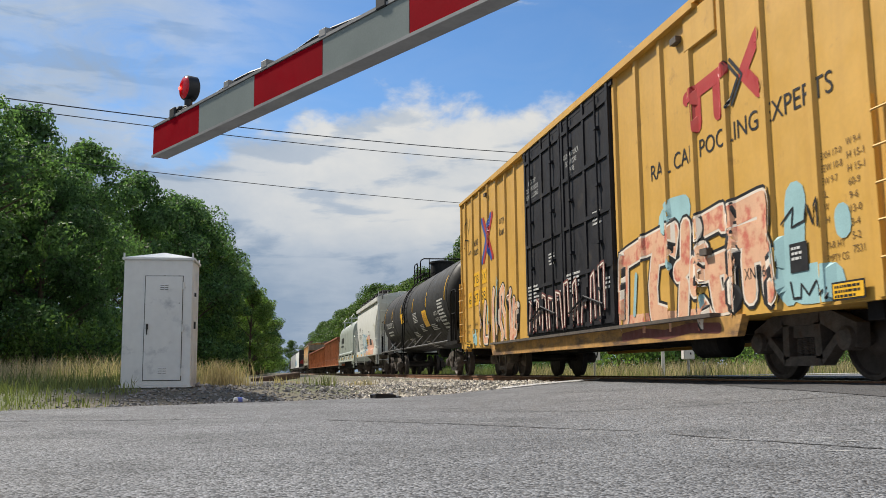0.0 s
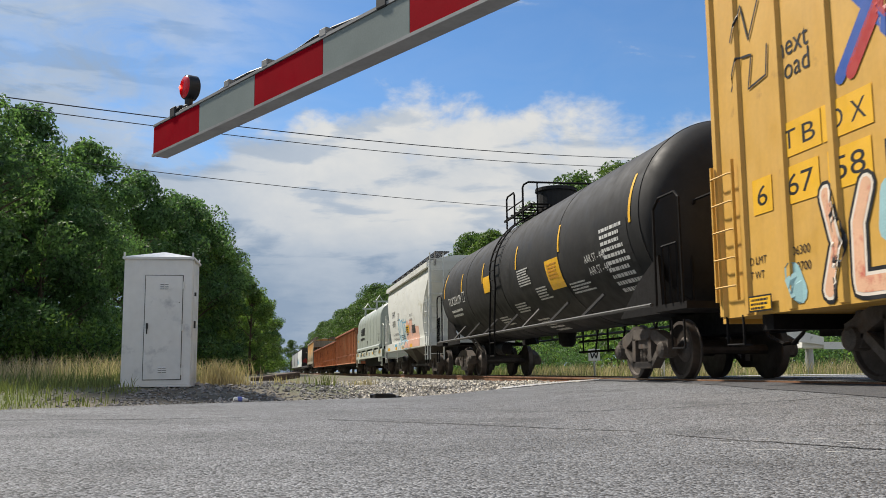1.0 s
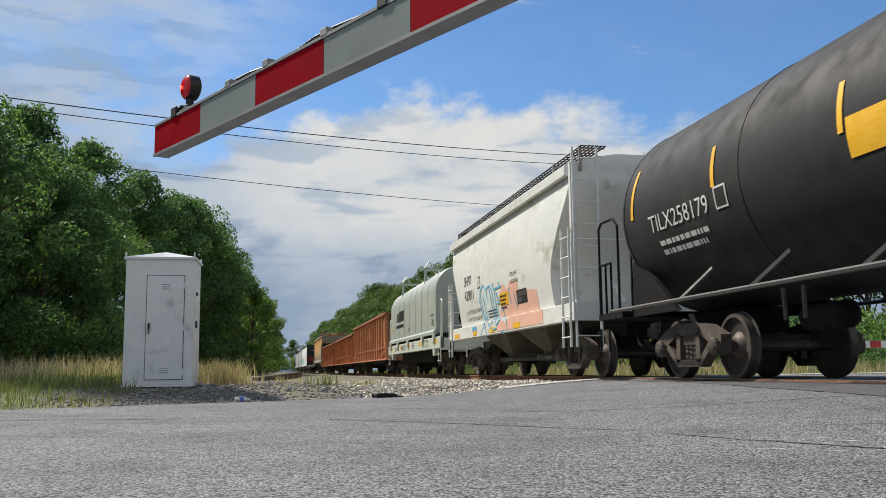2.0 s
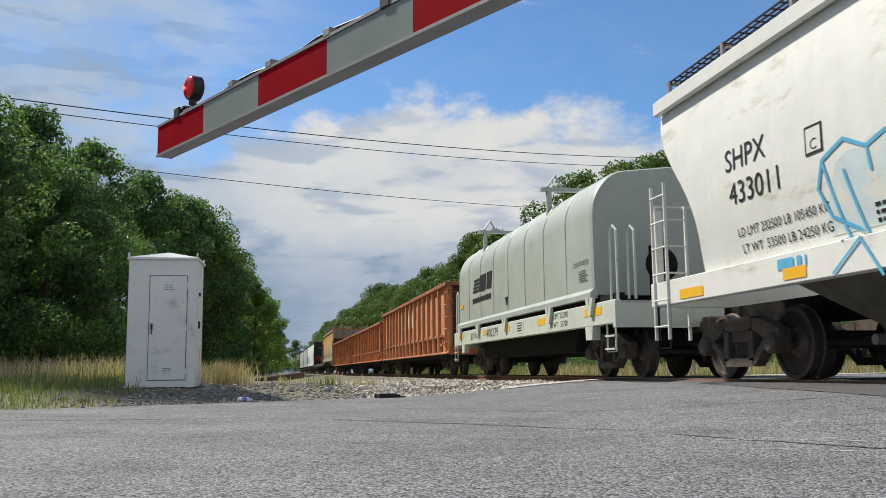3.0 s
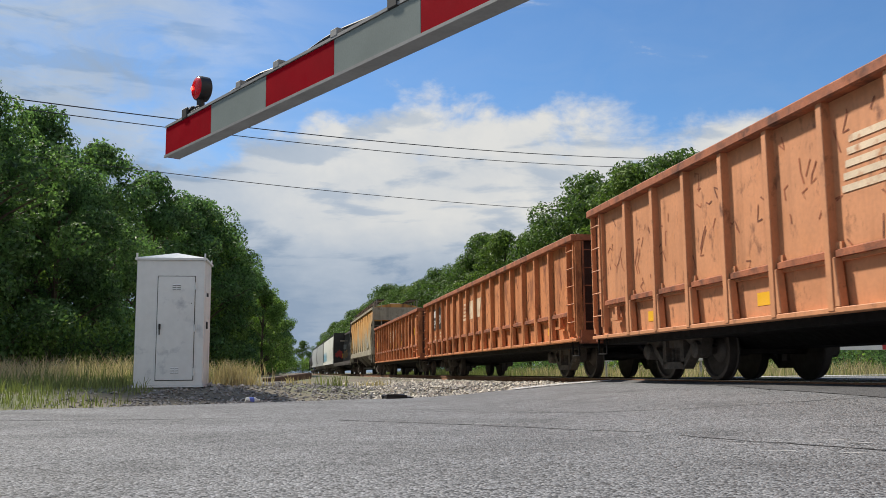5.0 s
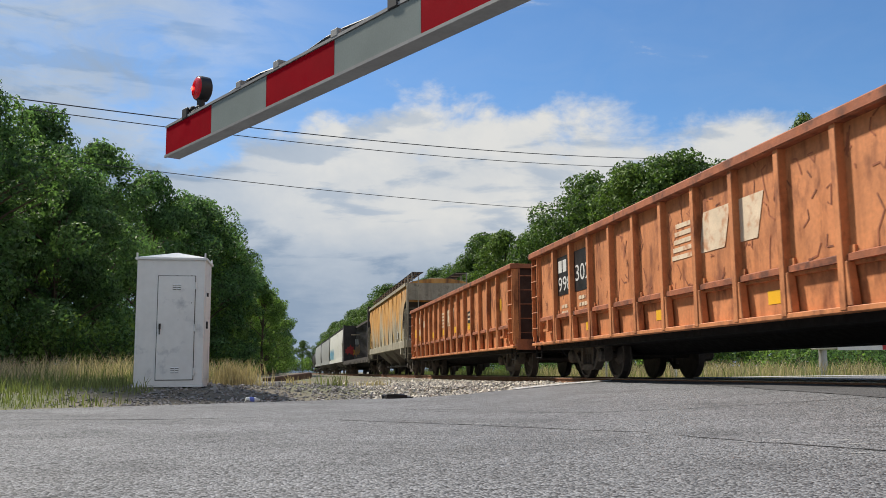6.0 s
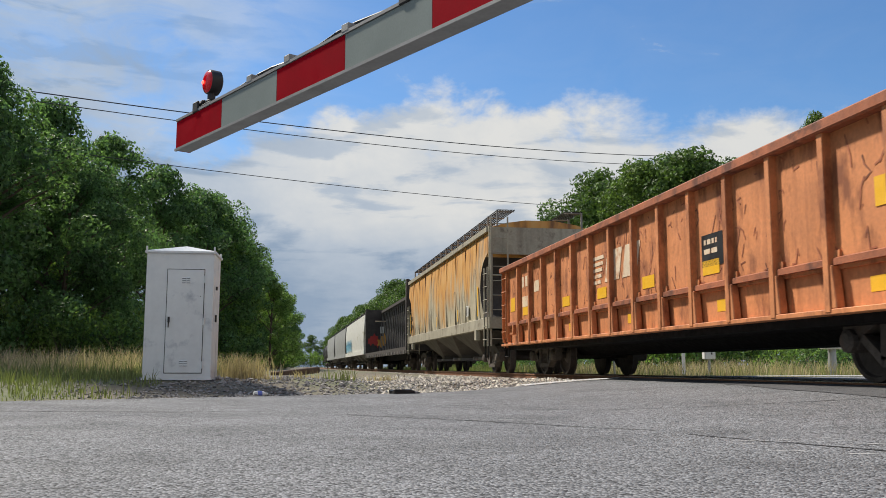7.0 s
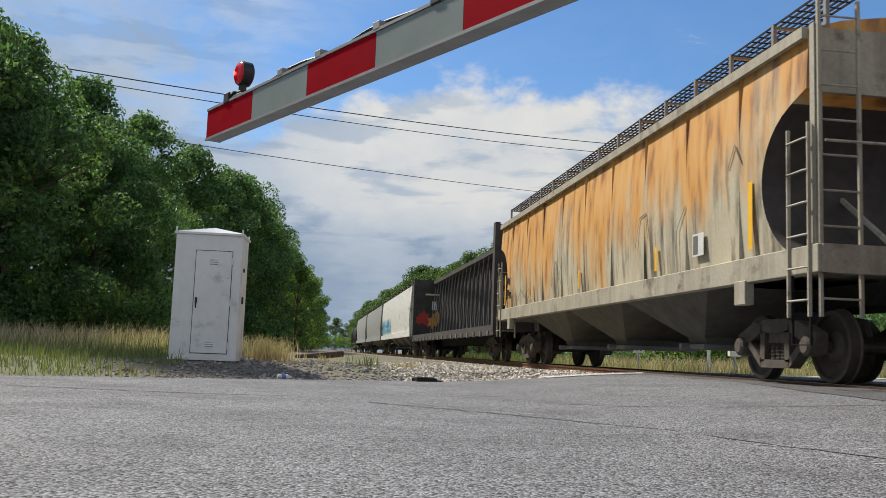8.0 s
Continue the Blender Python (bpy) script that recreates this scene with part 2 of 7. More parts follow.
def part(name, bm, material, parent=None, label="", smooth=False, bevel=0.0):
    bmesh.ops.recalc_face_normals(bm, faces=bm.faces)
    if bevel:
        bmesh.ops.bevel(bm, geom=[e for e in bm.edges if len(e.link_faces) == 2 and e.calc_face_angle() > 0.6], offset=bevel, segments=1, affect="EDGES", clamp_overlap=True)
    me = bpy.data.meshes.new(name)
    bm.to_mesh(me)
    bm.free()
    me.materials.append(M[material] if isinstance(material, str) else material)
    if smooth:
        me.polygons.foreach_set("use_smooth", [True] * len(me.polygons))
        me.set_sharp_from_angle(angle=radians(35))
    ob = new(name, me)
    if parent is not None:
        ob.parent = parent
    if label:
        tagged(ob, label=label)
    return ob


def thing(name, m, label, category, group=""):
    ob = new(name)
    ob.matrix_world = m
    return tagged(ob, label, category, group)


def box_part(name, dims, material, parent=None, label="", bevel=0.0):
    bm = bmesh.new()
    bm_box(bm, *dims)
    return part(name, bm, material, parent, label, bevel=bevel)


def mesh_of(name, verts, faces, material):
    me = bpy.data.meshes.new(name)
    me.from_pydata(verts, [], faces)
    me.materials.append(M[material] if isinstance(material, str) else material)
    return me


def smooth01(a, b, x):
    t = min(1.0, max(0.0, (x - a) / (b - a)))
    return t * t * (3 - 2 * t)


# ---- ground, road, track ----
TRACK, RAIL = 7.2, 0.26          # centre line of the track (x) and height of the rail's top
EDGE = (-3.3, 12.2, 0.873, 0.487)   # a point on the road's edge, and its way


def off_road(x, y):
    """Metres beyond the road's edge (negative: on the road)."""
    return -(x - EDGE[0]) * EDGE[3] + (y - EDGE[1]) * EDGE[2]


def road_z(x):
    return 0.20 * smooth01(2.0, 6.5, x) + 0.02 * smooth01(6.4, 6.6, x) - 0.05 * smooth01(9, 30, x)


def ground_z(x, y):
    d = off_road(x, y)
    z = road_z(x) * (1 - smooth01(0.0, 2.5, d)) - 0.03
    z += smooth01(0.0, 3.0, d) * (0.20 * (1 - smooth01(-0.5, 4.0, x)) + 0.03)
    z += 0.13 * smooth01(0.3, 1.6, d) * smooth01(1.2, 3.6, x) * (1 - smooth01(5.4, 6.2, x))
    z += 0.03 * noise.noise((x * 0.5, y * 0.5, 0)) * smooth01(0.3, 2, d)
    return z


def make_ground():
    xs = sorted(set([-3000, -800, -250, -90, -50, -35] + [i * 0.5 - 26 for i in range(140)] + [50, 70, 120, 300, 900, 3000]))
    ys = sorted(set([-3000, -800, -200, -60, -20] + [i * 0.5 - 8 for i in range(120)] + [i * 4 + 52 for i in range(40)] + [260, 500, 1200, 3000]))
    verts = [(x, y, ground_z(x, y)) for y in ys for x in xs]
    k = len(xs)
    faces = [(j * k + i, j * k + i + 1, (j + 1) * k + i + 1, (j + 1) * k + i) for j in range(len(ys) - 1) for i in range(k - 1)]
    tagged(new("ground", mesh_of("ground", verts, faces, "earth")), "bare earth with sparse weeds beside the tracks", "ground", kind="structure")

    # the road: a strip along its edge
    rows, u = [], -14.0
    us = [-400, -100, -40] + [i * 0.5 - 20 for i in range(130)] + [60, 150, 500]
    ws = [0.0, 0.25, 1, 2, 3, 4, 5, 6, 7, 8, 9, 10, 11, 12, 13, 14, 15, 17, 20, 24]
    verts = []
    for u in us:
        for i, w in enumerate(ws):
            wob = 0.09 * noise.noise((u * 0.9, 3, 0)) + 0.04 * noise.noise((u * 4, 5, 0)) if i == 0 else 0.0
            x, y = EDGE[0] + EDGE[2] * u + EDGE[3] * (w + wob), EDGE[1] + EDGE[3] * u - EDGE[2] * (w + wob)
            verts.append((x, y, road_z(x) - (0.025 if i == 0 else 0.0)))
    k = len(ws)
    faces = [(j * k + i, j * k + i + 1, (j + 1) * k + i + 1, (j + 1) * k + i) for j in range(len(us) - 1) for i in range(k - 1)]
    ob = new("road", mesh_of("road", verts, faces, "asphalt"))
    tagged(ob, "worn grey chip-seal asphalt road at a level crossing", "road", kind="structure")
    # newer dark asphalt on both sides of the rails
    bm = bmesh.new()
    for x0, x1 in ((4.9, 6.39), (6.51, 7.89), (8.01, 10.6)):
        n_ = 22
        vs = []
        for i in range(n_ + 1):
            w = 0.1 + i * 0.9
            row = []
            xa = x0
            if x0 < 5:
                y_here = EDGE[1] + (x0 + 0.7 - EDGE[0] - EDGE[3] * w) / EDGE[2] * EDGE[3] - EDGE[2] * w
                xa = min(6.25, 5.12 + 0.19 * (y_here - 7.1)) + 0.14 * noise.noise((i * 0.8, 2, 0))
            for xx, up in ((xa, 0.004 if x0 < 5 else 0.034), ((xa + x1) / 2, 0.022 if x0 < 5 else 0.036), (x1, 0.034 if x0 < 8 else 0.004)):
                u = (xx - EDGE[0] - EDGE[3] * w) / EDGE[2]
                row.append(bm.verts.new((xx, EDGE[1] + EDGE[3] * u - EDGE[2] * w, road_z(xx) + up)))
            vs.append(row)
        for a, b in zip(vs, vs[1:]):
            for i in range(2):
                bm.faces.new((a[i], a[i + 1], b[i + 1], b[i]))
    tagged(part("road_patch", bm, "asphalt_new"), "newer dark asphalt laid round the rails", "road", kind="structure")
    # white edge line over the crossing
    bm = bmesh.new()
    row = None
    for i in range(60):
        u = 8.2 + i * 0.5
        a = []
        for w, up in ((0.5, 0.018), (0.34, 0.030)):
            x, y = EDGE[0] + EDGE[2] * u + EDGE[3] * w, EDGE[1] + EDGE[3] * u - EDGE[2] * w
            a.append(bm.verts.new((x, y, road_z(x) + up)))
        if row:
            bm.faces.new((row[0], row[1], a[1], a[0]))
        row = a
    tagged(part("edge_line", bm, "road_paint"), "worn white painted edge line on the asphalt", "road marking", kind="structure")
    rnd = random.Random(5)

    def crack(pts, w, name="road_crack", material="crack", label="thin dark crack in the asphalt"):
        bm = bmesh.new()
        prev = None
        for (xa, ya), (xb, yb) in zip(pts, pts[1:]):
            k = max(2, int(math.hypot(xb - xa, yb - ya) / 0.07))
            for i in range(k + 1):
                t = i / k
                x, y = xa + (xb - xa) * t, ya + (yb - ya) * t
                d = Vector((yb - ya, xa - xb)).normalized()
                o = 0.03 * noise.noise((x * 7, y * 7, 1))
                ww = w * (0.35 + 0.9 * abs(noise.noise((x * 9, y * 9, 4))))
                p = Vector((x, y)) + d * o
                row = [bm.verts.new((p.x + d.x * s * ww, p.y + d.y * s * ww, road_z(p.x) + 0.004)) for s in (-1, 1)]
                if prev:
                    bm.faces.new((prev[0], prev[1], row[1], row[0]))
                prev = row
        tagged(part(name, bm, material), label, "road", kind="structure")

    crack([(0.5, 8.2), (1.5, 7.1), (2.35, 5.9), (2.62, 4.9), (2.95, 3.9), (3.3, 3.0)], 0.030)
    crack([(-3.2, 9.4), (-2.25, 9.15), (-1.05, 8.85), (-0.2, 8.9)], 0.035)
    crack([(-6, 10.2), (-3.2, 9.4)], 0.03)
    crack([(1.6, 9.6), (3.0, 8.3), (4.2, 7.7), (5.2, 7.4)], 0.026)
    crack([(1.2, 10.4), (1.9, 10.0), (2.6, 10.1)], 0.03)
    crack([(3.4, 5.4), (3.9, 4.9), (4.6, 4.7)], 0.016)
    for i in range(13):
        x, y = 2.62 + rnd.uniform(-0.25, 0.35), 4.5 + rnd.uniform(-0.75, 0.5)
        L = rnd.uniform(0.04, 0.16)
        crack([(x, y), (x + L, y - L * 0.5)], 0.016, "paint_fleck", "road_paint", "flaking remnant of white road paint")
    for i in range(4):
        crack([(1.25 + i * 0.14, 7.3 - i * 0.02), (1.37 + i * 0.14, 7.25 - i * 0.02)], 0.01, "paint_fleck", "road_paint", "flaking remnant of white road paint")


def make_track():
    # ballast bed
    ys = [-150, -60, -20, 0, 8] + [i * 0.6 + 15 for i in range(80)] + [70, 90, 120, 160, 220, 300, 420]
    prof = [(-3.6, -0.12), (-2.9, 0.0), (-2.2, 0.09), (-1.5, 0.10), (0, 0.095), (1.5, 0.10), (2.2, 0.09), (3.4, -0.12)]
    verts = []
    for y in ys:
        for i, (a, z) in enumerate(prof):
            on = off_road(TRACK + a, y) < 0.6
            verts.append((TRACK + a + 0.15 * noise.noise((y * 0.7, i, 0)), y, -0.2 if on else z + 0.03 * noise.noise((y, a * 2, 3))))
    k = len(prof)
    faces = [(j * k + i, j * k + i + 1, (j + 1) * k + i + 1, (j + 1) * k + i) for j in range(len(ys) - 1) for i in range(k - 1)]
    tagged(new("ballast_bed", mesh_of("ballast_bed", verts, faces, "gravel")), "crushed stone ballast under the railway track", "ballast", kind="structure")
    rail_prof = [(-0.07, -0.17), (0.07, -0.17), (0.07, -0.155), (0.012, -0.14), (0.012, -0.045), (0.036, -0.035), (0.036, -0.004), (-0.036, -0.004),
                 (-0.036, -0.035), (-0.012, -0.045), (-0.012, -0.14), (-0.07, -0.155)]
    for s in (-1, 1):
        bm = bmesh.new()
        bm_prism(bm, [(TRACK + s * 0.753 + a, RAIL + z) for a, z in rail_prof], "y", -160, 420)
        ob = tagged(part("rail", bm, "rail"), "rusty steel rail with a polished top", "rail", kind="structure")
        ob.name = "rail"
        bm = bmesh.new()
        bm_box(bm, TRACK + s * 0.753 - 0.033, TRACK + s * 0.753 + 0.033, -160, 420, RAIL - 0.004, RAIL)
        part("running_surface", bm, "rail_top", ob)
    bm = bmesh.new()
    bm_box(bm, -1.3, 1.3, -0.115, 0.115, -0.09, 0.0)
    tie = part("sleeper", bm, "tie", bevel=0.012)
    bed = tagged(new("sleepers"), "dark weathered timber sleepers under the rails", "sleepers", kind="structure")
    tie.parent = bed
    tie.location = (TRACK, 18.0, RAIL - 0.168)
    for i in range(1, 170):
        y = 18.0 + i * 0.53
        o = bpy.data.objects.new("sleeper", tie.data)
        scene.collection.objects.link(o)
        o.parent = bed
        o.location = (TRACK + 0.03 * noise.noise((i, 0, 0)), y, RAIL - 0.168)
        if off_road(TRACK - 1.3, y) < 0.4:
            o.location.z -= 0.2


def stones(name, label, count, place, size, material, seed, category="gravel"):
    """Loose stones: uneven eight-sided lumps, in one sheet."""
    rnd = np.random.RandomState(seed)
    base = np.array([(1, 0, 0), (0, 1, 0), (-1, 0, 0), (0, -1, 0), (0, 0, 1), (0, 0, -1)], float)
    tri = np.array([(0, 1, 4), (1, 2, 4), (2, 3, 4), (3, 0, 4), (1, 0, 5), (2, 1, 5), (3, 2, 5), (0, 3, 5)])
    vs, fs, n_ = [], [], 0
    for _ in range(count):
        p = place(rnd)
        if p is None:
            continue
        s = size * rnd.lognormal(0, 0.35)
        a = rnd.uniform(0, 6.28)
        c, q = math.cos(a), math.sin(a)
        v = base * rnd.uniform(0.55, 1.2, (6, 1)) * s * np.array((1, 0.8, 0.62)) + rnd.normal(0, 0.14 * s, (6, 3))
        v = np.stack((v[:, 0] * c - v[:, 1] * q, v[:, 0] * q + v[:, 1] * c, v[:, 2]), 1) + np.array(p)
        vs.append(v)
        fs.append(tri + n_)
        n_ += 6
    me = mesh_of(name, np.concatenate(vs).tolist(), np.concatenate(fs).tolist(), material)
    return tagged(new(name, me), label, category, kind="stuff")


def bed_z(x):
    a = abs(x - TRACK)
    return 0.10 if a < 1.9 else 0.10 - (a - 1.9) * 0.13


def place_bed(r):
    y = 15 + 45 * r.rand() ** 1.8
    x = TRACK - 1.1 - 2.6 * r.rand()
    if off_road(x, y) < 0.1:
        return None
    return (x, y, bed_z(x) + 0.01)


def place_apron(r):
    x, y = r.uniform(-3.3, 5.0), r.uniform(12, 24)
    d = off_road(x, y)
    if d < 0.0 or d > 6.0 or r.rand() < d / 12:
        return None
    if x < -2.2 and r.rand() < 0.75:
        return None
    return (x, y, ground_z(x, y) + 0.01)


def place_heap(r):
    x, y = 1.4 + 4.8 * r.rand() ** 0.8, r.uniform(13.5, 27)
    d = off_road(x, y)
    if d < 0.02 or r.rand() < (d - 2) / 9 or r.rand() < (2.2 - x) * 0.8:
        return None
    return (x, y, max(ground_z(x, y), bed_z(x) if x > 4.3 else -1) + 0.012)


def place_between(r):
    y = 18 + 40 * r.rand()
    x = r.uniform(7.0, 10.0)
    if off_road(x, y) < 0.3:
        return None
    return (x, y, bed_z(x) + 0.01)


make_ground()
make_track()
stones("ballast_stones", "pale crushed limestone heaped beside the rails", 10500, place_bed, 0.035, "stone", 1)
stones("ballast_stones", "pale crushed limestone spread to the road's edge", 12500, place_heap, 0.033, "stone", 4)
stones("gravel_stones", "mixed grey gravel on the road shoulder round the hut", 12000, place_apron, 0.030, "stone_grey", 2)
stones("ballast_stones", "grey ballast between and beyond the rails", 2500, place_between, 0.042, "stone_grey", 3)


# ---- signal hut, gate arm ----
def signal_hut():
    ang = -2.0
    W, D, H0 = 1.113, 0.95, 2.15
    hut = thing("signal_hut", pose(-2.41, 15.82, 0.23, 0, 0, ang), "pale grey painted steel signal equipment hut on concrete blocks", "equipment hut")
    body = box_part("body", (0, W, 0, D, 0.0, H0 - 0.05), "cab_paint", hut, bevel=0.008)
    bm = bmesh.new()
    o = 0.03
    c = [bm.verts.new(p) for p in ((-o, -o, H0 - 0.05), (W + o, -o, H0 - 0.05), (W + o, D + o, H0 - 0.05), (-o, D + o, H0 - 0.05))]
    t = [bm.verts.new(p) for p in ((-o, -o, H0 - 0.015), (W + o, -o, H0 - 0.015), (W + o, D + o, H0 - 0.015), (-o, D + o, H0 - 0.015))]
    top = bm.verts.new((W / 2 + 0.02, D / 2, H0 + 0.13))
    bm.faces.new(c[::-1])
    for i in range(4):
        bm.faces.new((c[i], c[(i + 1) % 4], t[(i + 1) % 4], t[i]))
        bm.faces.new((t[i], t[(i + 1) % 4], top))
    roof = part("roof", bm, "cab_paint", hut, "low pyramid sheet-metal roof")
    for x, y in ((0.0, -0.02), (W, -0.02), (W, D), (0, D)):
        box_part("lifting_eye", (x - 0.012, x + 0.012, y - 0.02, y + 0.02, H0 - 0.06, H0 + 0.06), "cab_paint", hut)
    # door
    x0, x1, z0, z1 = 0.355, 0.955, 0.09, 1.82
    box_part("door_gap", (x0 - 0.011, x1 + 0.011, -0.004, 0.02, z0 - 0.011, z1 + 0.011), "cab_dark", hut, "dark gap round the door")
    door = box_part("door", (x0, x1, -0.018, 0.01, z0, z1), "cab_paint", hut, "flush steel door with louvres", bevel=0.004)
    for zc in (1.64, 0.25):
        for i in range(3):
            for s in (-1, 1):
                bm = bmesh.new()
                xc = 0.66 + s * 0.036
                z = zc + (i - 1) * 0.036
                bm_prism(bm, [(-0.018, z - 0.004), (-0.034, z - 0.006), (-0.018, z + 0.014)], "x", xc - 0.03, xc + 0.03)
                part("louvre", bm, "cab_paint", door)
                box_part("louvre_slot", (xc - 0.03, xc + 0.03, -0.0215, -0.016, z - 0.013, z - 0.005), "cab_dark", door)
    bm = bmesh.new()
    bm_box(bm, 0.385, 0.415, -0.05, -0.018, 0.93, 1.02)
    bm_tube(bm, [(0.4, -0.055, 1.0), (0.402, -0.06, 0.84)], 0.011)
    part("handle", bm, "black", door, "dark steel drop handle")
    for z in (1.66, 0.95, 0.22):
        bm = bmesh.new()
        bm_lathe(bm, [(-0.06, 0.014), (0.06, 0.014)], "z", 8, (x1 + 0.016, -0.02, z))
        bm_box(bm, x1 + 0.01, x1 + 0.06, -0.016, 0.0, z - 0.022, z + 0.022)
        part("hinge", bm, "cab_paint", door)
    for x in (0.66, 0.9):
        box_part("catch", (x - 0.015, x + 0.015, -0.022, -0.002, z1 + 0.0, z1 + 0.012), "cab_dark", door)
    box_part("bolt_hole", (0.9, 0.915, -0.0215, -0.017, 1.36, 1.375), "cab_dark", door)
    # side fittings
    for z, h in ((0.95, 0.12), (1.5, 0.06)):
        box_part("side_latch", (W, W + 0.035, 0.25, 0.31, z, z + h), "cab_dark", hut)
    box_part("side_panel", (W, W + 0.008, 0.12, 0.82, 0.1, 1.85), "cab_paint", hut, bevel=0.003)
    box_part("skirt_flange", (-0.012, W + 0.012, -0.012, D + 0.012, -0.03, 0.0), "cab_paint", hut)
    for x in (0.35, 0.62, 0.95, 0.1):
        box_part("block", (x, x + 0.13, 0.05, 0.35, -0.17, -0.03), "concrete", hut, "rough concrete footing block", bevel=0.01)
    box_part("base_shadow", (0.08, W - 0.05, 0.3, D - 0.05, -0.2, -0.03), "concrete", hut)


def gate_arm():
    ax = Vector((-0.487, 0.873, 0))          # towards the tip
    side = Vector((0.873, 0.487, 0))         # away from the near face
    tip = Vector((-0.453, 3.589, 1.269))
    rot = Matrix((side, -ax, Vector((0, 0, 1)))).transposed().to_4x4()
    foot = tip - ax * 9.0
    foot.z = 0
    gate = thing("crossing_gate", Matrix.Translation(foot), "crossing gate with a lowered red and white striped arm", "crossing gate", "crossing gates")
    # own axes: x away from the near face, y from the tip towards the mast, z up
    T, Ln = 0.058, 9.0
    bm = bmesh.new()
    bm_box(bm, 0.0, T, 0.0, Ln, -0.014, 0.106)
    arm = part("arm", bm, "alu", gate, "grey aluminium channel of the arm", bevel=0.003)
    arm.matrix_basis = Matrix.Translation(tip - foot) @ rot
    for i in range(22):
        y0 = i * 0.406 + 0.001
        if y0 + 0.404 > Ln:
            break
        box_part("stripe", (-0.0035, 0.0, y0, y0 + 0.404, -0.007, 0.098), "refl_red" if i % 2 == 0 else "refl_white", arm,
                 "red reflective sheeting" if i % 2 == 0 else "dull white reflective sheeting")
    box_part("lip", (-0.009, 0.0, 0.0, Ln, -0.018, -0.009), "alu", arm)
    box_part("lip", (-0.007, T, 0.0, Ln, 0.100, 0.109), "alu", arm)
    box_part("end_cap", (0.0, T, -0.004, 0.0, -0.014, 0.106), "refl_red", arm)
    for y in (0.62, 0.88, 1.22):
        box_part("clip", (-0.008, 0.03, y - 0.018, y + 0.018, 0.106, 0.13), "alu", arm, bevel=0.002)
    bm = bmesh.new()
    pts = [(0.03, 0.33, 0.125)]
    for i in range(1, 60):
        y = 0.33 + i * 0.1
        pts.append((0.03 + 0.006 * math.sin(i * 1.3), y, 0.122 + 0.012 * abs(math.sin(i * 0.55))))
    bm_tube(bm, pts, 0.008, 6)
    part("cable", bm, "black", arm, "thin black lamp cable lying on the arm")
    # tip lamp
    def lamp_stand(y):
        """Clamp, stem and cable gland under one lamp."""
        box_part("lamp_bracket", (0.0, 0.062, y - 0.06, y + 0.06, 0.108, 0.120), "black", arm, bevel=0.003)
        box_part("lamp_bracket", (-0.010, 0.0, y - 0.075, y - 0.03, 0.098, 0.138), "black", arm, bevel=0.003)
        bm = bmesh.new()
        bm_lathe(bm, [(0.11, 0.024), (0.135, 0.022), (0.14, 0.015), (0.19, 0.015)], "z", 10, (0.032, y, 0))
        bmesh.ops.recalc_face_normals(bm, faces=bm.faces)
        part("lamp_post", bm, "black", arm)
        bm = bmesh.new()
        bm_lathe(bm, [(-0.07, 0.008), (-0.066, 0.014), (-0.035, 0.014), (-0.03, 0.01)], "y", 8, (0.02, y, 0.134))
        part("cable_gland", bm, "black", arm)
    lamp_stand(0.235)
    def lamp_at(y, z, r, live):
        bm = bmesh.new()
        bm_lathe(bm, [(-0.02, r * 0.94), (-0.014, r), (0.02, r), (0.026, r * 0.8)], "x", 24, (0.035, y, z))
        part("lamp_housing", bm, "black", arm, "round black lamp housing", smooth=True)
        for s in (-1, 1):
            bm = bmesh.new()
            bm_lathe(bm, [(0.018 * s, r * 0.93), (0.025 * s, r * 0.8), (0.030 * s, r * 0.5), (0.032 * s, 0.008)], "x", 24, (0.035, y, z))
            part("lamp_lens", bm, "lens_red", arm, "red glass lens", smooth=True)
        if live:
            bm = bmesh.new()
            bm_lathe(bm, [(0.0, 0.004), (-0.004, 0.008), (-0.007, 0.003)], "x", 10, (0.002, y - 0.006, z - 0.004))
            part("lamp_glint", bm, "lamp_on", arm, "small glowing light inside the lens", smooth=True)
    lamp_at(0.235, 0.208, 0.047, True)
    lamp_stand(1.56)
    lamp_at(1.56, 0.208, 0.047, False)
    bm = bmesh.new()
    bm_lathe(bm, [(0, 0.2), (0.03, 0.2), (0.03, 0.075), (3.4, 0.07)], "z", 16, (0.3, 0, 0))
    part("mast", bm, "steel_grey", gate)
    box_part("drive_box", (0.05, 0.62, -0.2, 0.25, 0.95, 1.5), "alu", gate, bevel=0.02)


